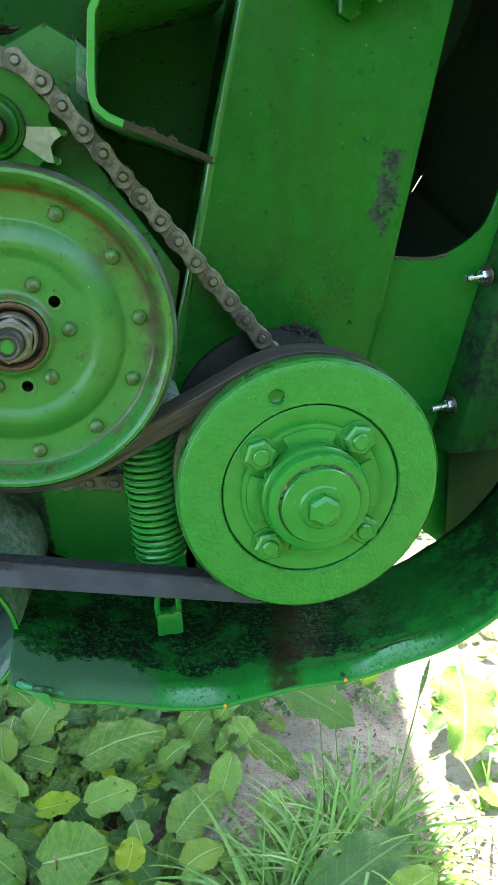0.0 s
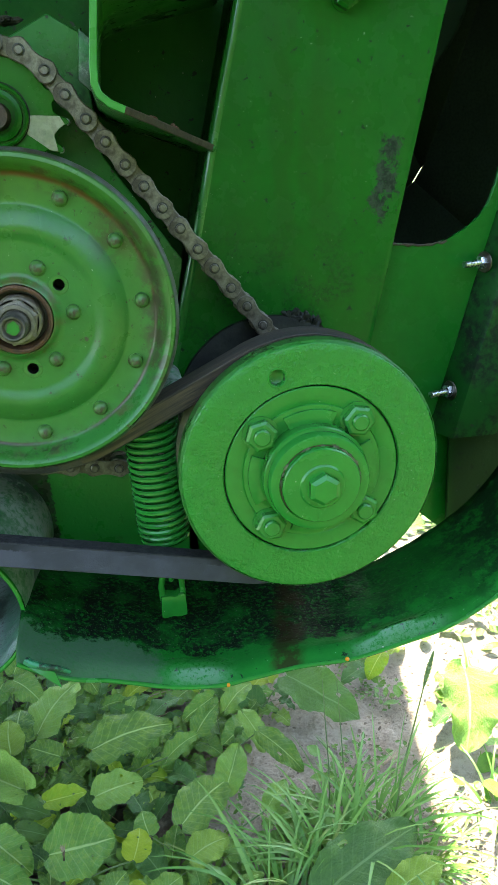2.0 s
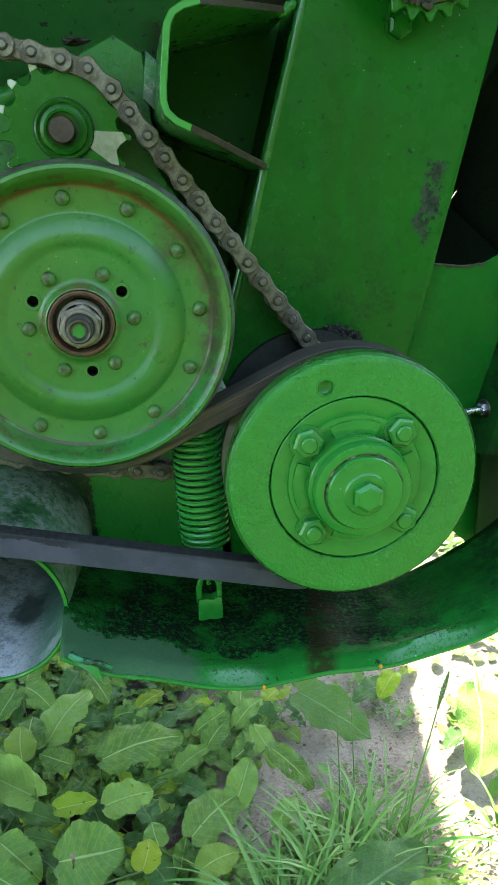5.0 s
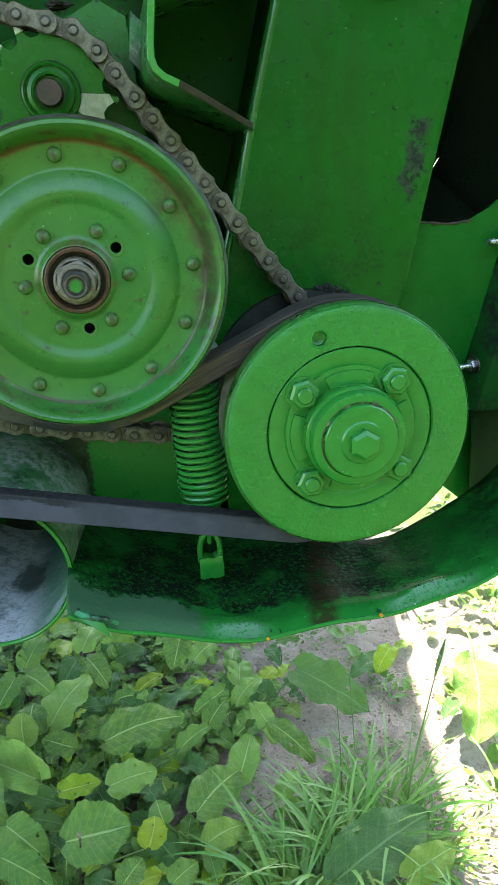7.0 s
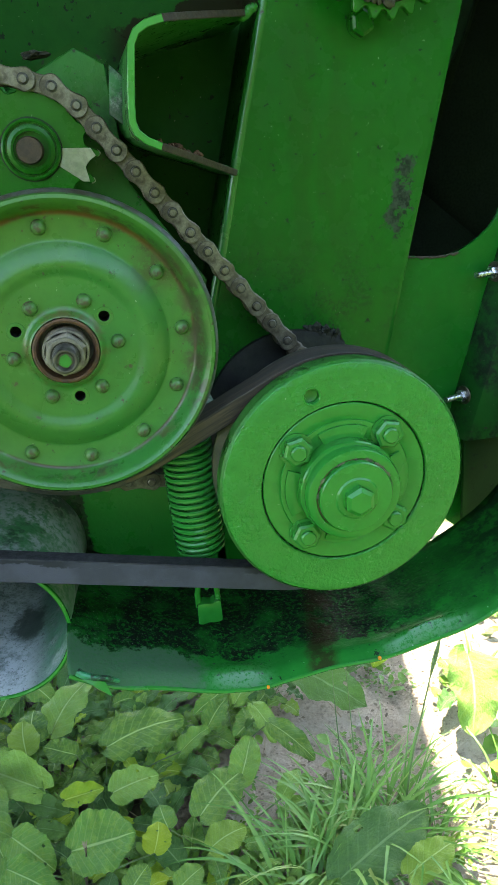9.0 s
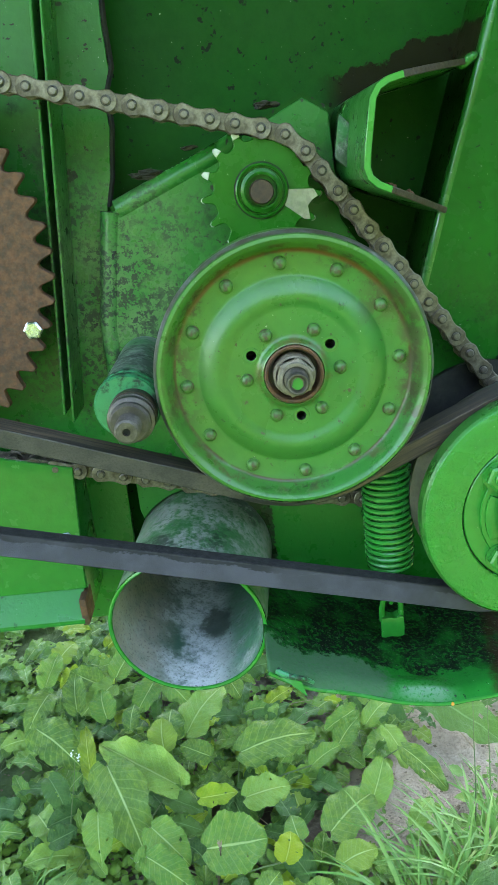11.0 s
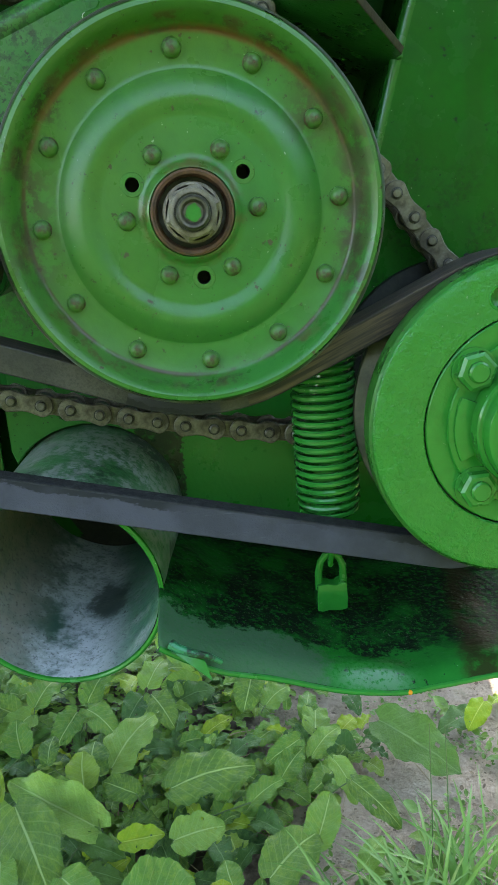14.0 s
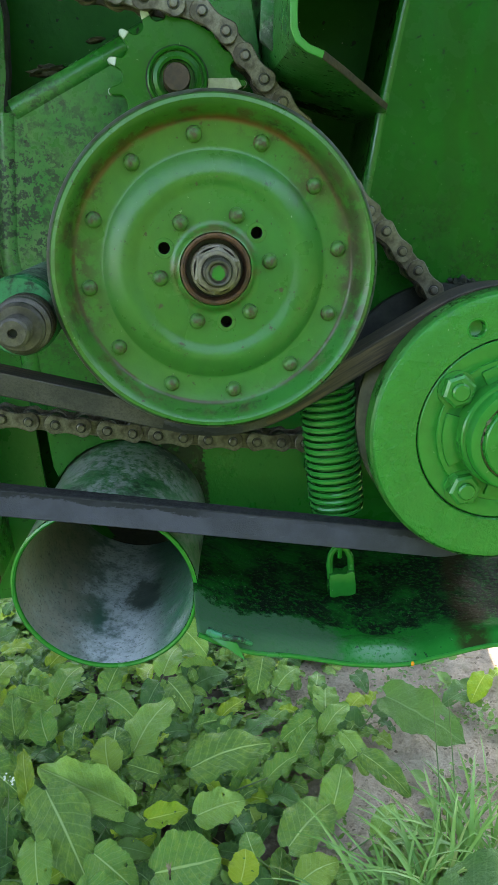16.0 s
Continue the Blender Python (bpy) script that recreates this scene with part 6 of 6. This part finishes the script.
def dock(x, y, main, rnd, extra):
    """A dock plant: leaves on stalks from one root. main: (base, tip, kind, width) of its large leaves; extra: low small ones round them."""
    root = thing("dock_plant", x, y, GROUND, "broad-leaved dock weed with veined green leaves in the soil", "weed", group="dock plants under the machine")
    todo = [(Vector(b), Vector(t), k, w, 0.49, 0.10) for b, t, k, w in main]
    a0 = rnd.random() * 6.28
    for k in range(extra):
        a = a0 + k * 2.4 + rnd.uniform(-0.4, 0.4)
        r0, ln = rnd.uniform(0.015, 0.05), rnd.uniform(0.03, 0.095)
        b = Vector((x + r0 * math.cos(a), y + r0 * math.sin(a), GROUND + rnd.uniform(0.012, 0.045)))
        t = b + Vector((ln * math.cos(a), ln * math.sin(a), rnd.uniform(-0.01, 0.03)))
        kind = rnd.choice(("broad", "broad", "long", "dark", "dark", "dark", "broad", "long", "dark", "yellow"))
        todo.append((b, t, kind, rnd.uniform(0.42, 0.72), rnd.uniform(0.0, 0.6), 0.35))
    for b, t, k, w, tilt, roll in todo:
        piece("leaf", rnd.choice(LEAVES[k]), root, lay(b, t, w, tilt, rnd.uniform(-roll, roll)))
        piece("leaf_stalk", STALK_ME, root, aim((x, y, GROUND - 0.005), b, 1.0, 0.6))
    return root


rnd = random.Random(5)
# the plants in view, leaf by leaf: stalk end, tip, kind, width
dock(0.242, 0.901, [((0.333, 0.929, 0.059), (0.480, 0.820, 0.001), "dark", 0.54), ((0.214, 0.834, 0.058), (0.250, 0.759, 0.018), "long", 0.49), ((0.178, 0.879, 0.029), (0.251, 0.939, 0.061), "long", 0.47)], rnd, 2)
dock(0.162, 0.804, [((0.238, 0.768, 0.059), (0.316, 0.689, 0.017), "long", 0.43), ((0.143, 0.630, 0.049), (0.186, 0.710, 0.092), "long", 0.62), ((0.109, 0.835, 0.022), (0.163, 0.885, 0.048), "broad", 0.67), ((0.159, 0.904, 0.054), (0.082, 0.869, 0.036), "broad", 0.54)], rnd, 2)
dock(0.329, 0.401, [((0.273, 0.395, 0.041), (0.474, 0.469, 0.080), "dark", 0.51), ((0.385, 0.367, 0.047), (0.493, 0.398, 0.063), "broad", 0.51)], rnd, 2)
dock(0.716, 0.825, [((0.716, 0.805, 0.098), (0.652, 0.649, 0.015), "broad", 0.66)], rnd, 2)
dock(0.587, 1.000, [((0.587, 0.980, 0.038), (0.534, 0.930, 0.012), "yellow", 0.66)], rnd, 2)
dock(-0.121, 0.785, [((-0.111, 0.792, 0.066), (0.060, 0.825, 0.084), "broad", 0.51), ((-0.103, 0.673, 0.060), (-0.009, 0.691, 0.070), "broad", 0.70), ((-0.236, 0.899, 0.037), (-0.149, 1.006, 0.094), "broad", 0.58), ((-0.197, 0.684, 0.059), (-0.119, 0.690, 0.062), "yellow", 0.59), ((0.042, 0.776, 0.026), (0.111, 0.810, 0.044), "broad", 0.54)], rnd, 2)
dock(-0.168, 0.569, [((-0.180, 0.554, 0.068), (-0.064, 0.562, 0.072), "round", 0.95), ((-0.035, 0.531, 0.043), (-0.020, 0.576, 0.067), "yellow", 1.00), ((-0.291, 0.545, 0.073), (-0.204, 0.495, 0.047), "broad", 0.59), ((-0.251, 0.650, 0.040), (-0.191, 0.632, 0.030), "dark", 0.56), ((-0.083, 0.464, 0.046), (-0.046, 0.496, 0.064), "broad", 0.92)], rnd, 2)
dock(0.067, 0.560, [((0.056, 0.581, 0.048), (0.159, 0.647, 0.083), "broad", 0.66), ((-0.004, 0.575, 0.044), (-0.015, 0.616, 0.066), "broad", 0.97), ((-0.000, 0.445, 0.049), (0.047, 0.467, 0.061), "broad", 0.87), ((0.065, 0.508, 0.049), (0.137, 0.530, 0.061), "broad", 0.77), ((0.217, 0.591, 0.034), (0.268, 0.634, 0.057), "long", 0.56)], rnd, 2)
dock(-0.337, 0.794, [((-0.282, 0.839, 0.047), (-0.289, 0.906, 0.083), "broad", 0.88), ((-0.348, 0.791, 0.086), (-0.239, 0.713, 0.045), "broad", 0.62), ((-0.438, 0.785, 0.048), (-0.465, 0.890, 0.104), "yellow", 0.32), ((-0.235, 0.722, 0.055), (-0.415, 0.818, 0.106), "broad", 0.41), ((-0.384, 0.732, 0.121), (-0.306, 0.585, 0.042), "broad", 0.57)], rnd, 2)
dock(-0.511, 0.933, [((-0.580, 0.908, 0.086), (-0.475, 0.832, 0.045), "broad", 0.68), ((-0.510, 1.006, 0.041), (-0.524, 1.098, 0.090), "broad", 0.56), ((-0.430, 0.968, 0.042), (-0.451, 1.037, 0.079), "broad", 0.79), ((-0.524, 0.772, 0.067), (-0.479, 0.709, 0.033), "dark", 0.61)], rnd, 2)
dock(-0.352, 0.647, [((-0.395, 0.648, 0.086), (-0.388, 0.572, 0.045), "broad", 0.74), ((-0.287, 0.604, 0.081), (-0.214, 0.545, 0.049), "broad", 0.72), ((-0.270, 0.707, 0.048), (-0.191, 0.678, 0.032), "dark", 0.48), ((-0.313, 0.549, 0.056), (-0.251, 0.563, 0.064), "broad", 0.66), ((-0.495, 0.629, 0.040), (-0.443, 0.648, 0.050), "dark", 0.85)], rnd, 2)
dock(-0.272, 0.886, [((-0.273, 0.875, 0.047), (-0.269, 0.942, 0.083), "broad", 0.98), ((-0.367, 0.919, 0.049), (-0.361, 0.978, 0.081), "long", 0.63), ((-0.177, 0.804, 0.052), (-0.244, 0.833, 0.068), "broad", 0.71)], rnd, 2)
dock(-0.601, 1.247, [((-0.601, 1.227, 0.042), (-0.563, 1.278, 0.069), "broad", 0.98)], rnd, 2)
dock(0.090, 1.111, [((0.079, 1.130, 0.066), (0.049, 1.052, 0.025), "broad", 0.80), ((0.102, 1.053, 0.034), (0.162, 1.096, 0.057), "broad", 0.76)], rnd, 2)
dock(-0.134, 1.351, [((-0.134, 1.331, 0.072), (-0.061, 1.248, 0.028), "broad", 0.65)], rnd, 2)
dock(0.033, 0.850, [((0.033, 0.830, 0.055), (-0.027, 0.792, 0.035), "broad", 0.66)], rnd, 2)
dock(-0.440, 1.090, [((-0.430, 1.080, 0.055), (-0.505, 1.010, 0.030), "broad", 0.66), ((-0.425, 1.100, 0.060), (-0.375, 1.190, 0.095), "long", 0.60), ((-0.455, 1.085, 0.050), (-0.545, 1.130, 0.075), "broad", 0.62)], rnd, 3)
dock(-0.315, 1.085, [((-0.305, 1.080, 0.055), (-0.235, 1.010, 0.040), "broad", 0.64), ((-0.325, 1.075, 0.055), (-0.365, 0.990, 0.035), "broad", 0.70), ((-0.305, 1.095, 0.060), (-0.260, 1.185, 0.095), "broad", 0.58)], rnd, 3)
dock(-0.165, 1.120, [((-0.160, 1.110, 0.055), (-0.110, 1.020, 0.040), "long", 0.62), ((-0.170, 1.130, 0.060), (-0.130, 1.215, 0.095), "broad", 0.64), ((-0.180, 1.115, 0.050), (-0.215, 1.030, 0.040), "dark", 0.66)], rnd, 3)
dock(-0.600, 1.080, [((-0.590, 1.070, 0.055), (-0.630, 0.975, 0.035), "broad", 0.66), ((-0.605, 1.090, 0.060), (-0.585, 1.185, 0.095), "long", 0.60)], rnd, 3)
# low growth between and behind them
for k in range(52):
    dock(rnd.uniform(-0.85, 0.12), rnd.uniform(0.42, 1.7), [], rnd, rnd.randrange(3, 7))
for k in range(26):
    dock(rnd.uniform(-0.95, -0.40), rnd.uniform(0.85, 1.7), [], rnd, rnd.randrange(4, 8))
for k in range(34):
    dock(rnd.uniform(-0.55, 0.13), rnd.uniform(0.42, 1.0), [], rnd, rnd.randrange(4, 8))
for k in range(14):
    dock(rnd.uniform(-0.2, 0.2), rnd.uniform(0.95, 1.5), [], rnd, rnd.randrange(4, 8))
for k in range(8):
    dock(rnd.uniform(0.1, 0.3), rnd.uniform(0.85, 1.25), [], rnd, rnd.randrange(3, 6))
for k in range(16):
    dock(rnd.uniform(0.85, 1.8), rnd.uniform(0.8, 2.4), [], rnd, rnd.randrange(4, 7))


def carpet(name, count, area, size, mat, seed, label, category, dense):
    """Small low leaves scattered over the soil, one mesh."""
    r = random.Random(seed)
    verts, faces = [], []
    for _ in range(count):
        x, y = r.uniform(*area[0]), r.uniform(*area[1])
        if noise.noise(Vector((x * 5, y * 5, seed))) < dense(x, y):
            continue
        h, a = GROUND + r.uniform(0.0, 0.03), r.random() * 6.28
        ln = r.uniform(*size)
        w = ln * r.uniform(0.25, 0.45)
        d, s = Vector((math.cos(a), math.sin(a), r.uniform(-0.1, 0.6))), Vector((-math.sin(a), math.cos(a), r.uniform(-0.3, 0.3)))
        o = Vector((x, y, h))
        n = len(verts)
        sag = Vector((0, 0, -0.12 * ln))
        verts += [o, o + d * ln * 0.22 + s * w * 0.8, o + d * ln * 0.55 + s * w, o + d * ln * 0.85 + s * w * 0.55, o + d * ln + sag, o + d * ln * 0.85 - s * w * 0.55 + sag * 0.6, o + d * ln * 0.55 - s * w, o + d * ln * 0.22 - s * w * 0.8, o + d * ln * 0.5 + sag]
        faces += [(n + k, n + (k + 1) % 8, n + 8) for k in range(8)]
    me = bpy.data.meshes.new(name)
    me.from_pydata(verts, [], faces)
    me.materials.append(mat)
    me.shade_smooth()
    tagged(place(new(name, me), None), label, category, kind="stuff")


carpet("low_weeds", 24000, ((-1.0, 0.35), (0.35, 1.9)), (0.008, 0.03), M_weed, 3, "low green weeds and chickweed between the docks", "weeds", lambda x, y: -0.14 + max(0.0, x * 1.5))
carpet("bare_soil_weeds", 2600, ((0.05, 0.62), (0.4, 1.4)), (0.005, 0.016), M_weed, 5, "tiny green seedlings on the bare soil", "seedlings", lambda x, y: 0.12)
M_litter = plain("dead_leaf_litter", (0.16, 0.115, 0.07), (0.07, 0.05, 0.032), 0.8, 0.0, 40.0)
carpet("leaf_litter", 4000, ((-0.9, 0.8), (0.35, 1.8)), (0.003, 0.011), M_litter, 12, "brown dead leaf bits lying on the soil", "litter", lambda x, y: -0.1)
carpet("sunny_weeds", 4500, ((0.35, 2.6), (0.35, 3.2)), (0.012, 0.05), M_weed, 8, "sunlit low weeds beside the machine", "weeds", lambda x, y: 0.0 if x > 0.62 else 0.22)


def blade(verts, faces, x, y, a, ln, w, lift, r):
    """One arching grass blade."""
    n = len(verts)
    p, d = Vector((x, y, GROUND)), Vector((math.cos(a), math.sin(a), 0))
    s = Vector((-math.sin(a), math.cos(a), 0))
    tw = r.uniform(-0.4, 0.4)
    for k in range(8):
        f = k / 7
        e = lift * (1 - 1.35 * f)
        ww = w * (1 - f) ** 0.6 * (0.6 + 0.4 * min(1.0, f * 4))
        side = s * math.cos(tw) + Vector((0, 0, 1)) * math.sin(tw)
        verts += [p - side * ww, p + Vector((0, 0, -0.25 * ww)), p + side * ww]
        p = p + (d * math.cos(e) + Vector((0, 0, 1)) * math.sin(e)) * ln / 7
        tw += r.uniform(-0.15, 0.15)
    for k in range(7):
        for j in (0, 1):
            faces.append((n + 3 * k + j, n + 3 * k + j + 1, n + 3 * k + 4 + j, n + 3 * k + 3 + j))


def tuft(x, y, count, reach, ln, seed):
    r = random.Random(seed)
    root = thing("grass_tuft", x, y, GROUND, "tuft of long arching green grass blades", "grass", "grass tufts")
    for _ in range(count):
        verts, faces = [], []
        a, q = r.random() * 6.28, reach * math.sqrt(r.random())
        blade(verts, faces, x + q * math.cos(a), y + q * math.sin(a), a + r.uniform(-0.8, 0.8), ln * r.uniform(0.5, 1.35), r.uniform(0.0018, 0.0056), r.uniform(0.75, 1.5), r)
        me = bpy.data.meshes.new("blade")
        me.from_pydata(verts, [], faces)
        me.materials.append(M_grass)
        me.shade_smooth()
        place(new("blade", me), root)


for k, (x, y, c, q, ln) in enumerate(((0.34, 0.50, 70, 0.07, 0.20), (0.42, 0.53, 60, 0.06, 0.19), (0.27, 0.46, 50, 0.06, 0.22), (0.47, 0.46, 40, 0.05, 0.16), (0.36, 0.61, 25, 0.05, 0.12), (0.20, 0.42, 35, 0.06, 0.22), (0.66, 0.55, 25, 0.05, 0.12), (0.80, 0.85, 25, 0.06, 0.12), (-0.55, 0.55, 25, 0.05, 0.12), (0.95, 1.2, 30, 0.08, 0.15), (0.72, 1.35, 30, 0.08, 0.14))):
    tuft(x, y, c, q, ln, 40 + k)


def stem_mesh(pts, radius):
    line = [along([(p[0], p[2]) for p in pts], k / 12).to_3d().xzy + Vector((0, along([(p[1], 0) for p in pts], k / 12).x, 0)) for k in range(13)]
    return rod(line, radius, 6, taper=lambda f: 1.0 - 0.55 * f)


for pts, radius in (([(0.352, 0.63, GROUND), (0.353, 0.635, 0.07), (0.350, 0.64, 0.17), (0.348, 0.645, 0.27)], 0.0016), ([(0.388, 0.64, GROUND), (0.384, 0.642, 0.08), (0.380, 0.645, 0.18), (0.377, 0.65, 0.26)], 0.0015)):
    solo("tall_grass", stem_mesh(pts, radius), M_stalk, "thin upright green grass stalk", "grass", "tall grass stalks")
headed = thing("tall_grass", 0.455, 0.55, GROUND, "tall leaning grass stalk with a dark seed head", "grass", "tall grass stalks")
part("stalk", stem_mesh([(0.455, 0.55, GROUND), (0.475, 0.56, 0.09), (0.505, 0.575, 0.20), (0.535, 0.585, 0.32)], 0.0024), M_stalk, headed)
head = [Vector((0.52 + 0.022 * k / 25, 0.579 + 0.008 * k / 25, 0.265 + 0.075 * k / 25)) for k in range(26)]
part("seed_head", rod(head, 0.0042, 6, taper=lambda f: 0.35 + math.sin(math.pi * f) * (0.8 + 0.25 * math.sin(f * 60))), M_stalk, headed, "dark green seed head")

cress = thing("flowering_weed", -0.480, 0.687, GROUND, "thin green weed with tiny white flowers at its top", "weed")
part("stalk", stem_mesh([(-0.480, 0.687, GROUND), (-0.462, 0.687, 0.05), (-0.445, 0.687, 0.12), (-0.429, 0.687, 0.195)], 0.0016), M_stalk, cress)
M_petal = plain("white_petal", (0.7, 0.72, 0.66), (0.5, 0.55, 0.42), 0.6, 0.0, 200.0)
buds = random.Random(17)
for k in range(14):
    bud = bmesh.new()
    bmesh.ops.create_icosphere(bud, subdivisions=1, radius=buds.uniform(0.0014, 0.0026))
    bmesh.ops.scale(bud, vec=(1, 1, 0.6), verts=bud.verts[:])
    bmesh.ops.translate(bud, vec=(-0.430 + buds.uniform(-0.010, 0.010), 0.687 + buds.uniform(-0.010, 0.010), 0.196 + buds.uniform(-0.012, 0.008)), verts=bud.verts[:])
    part("flower", bud, M_petal, cress, "tiny white flower")
dried = thing("dried_weed", -0.168, 0.546, GROUND, "brown dry weed stalk with a pale seed tuft", "weed")
part("stalk", rod([(-0.168, 0.546, GROUND), (-0.164, 0.546, 0.0), (-0.157, 0.546, 0.045), (-0.152, 0.546, 0.080)], 0.0022, 8), M_litter, dried)
fluff = bmesh.new()
for k in range(22):
    own = rod([(0, 0, 0), (buds.uniform(-0.006, 0.006), buds.uniform(-0.006, 0.006), buds.uniform(0.005, 0.011))], 0.0007, 5)
    merge(fluff, own, Matrix.Translation((-0.152, 0.546, 0.079)))
part("seed_tuft", fluff, M_straw, dried, "pale fluffy seed tuft")
litter = random.Random(11)
for k in range(46):
    x, y = litter.uniform(-0.3, 0.62), litter.uniform(0.45, 1.15)
    a, ln = litter.random() * 6.28, litter.uniform(0.03, 0.14)
    h = GROUND + 0.012 + litter.random() * 0.01
    d = Vector((math.cos(a), math.sin(a), litter.uniform(-0.05, 0.1)))
    solo("straw", rod([Vector((x, y, h)) + d * ln * f + Vector((0, 0, 0.006 * math.sin(3 * f))) for f in (0, 0.33, 0.66, 1)], litter.uniform(0.0007, 0.0016), 5), M_straw, "dry pale straw lying on the soil", "straw", "bits of straw")
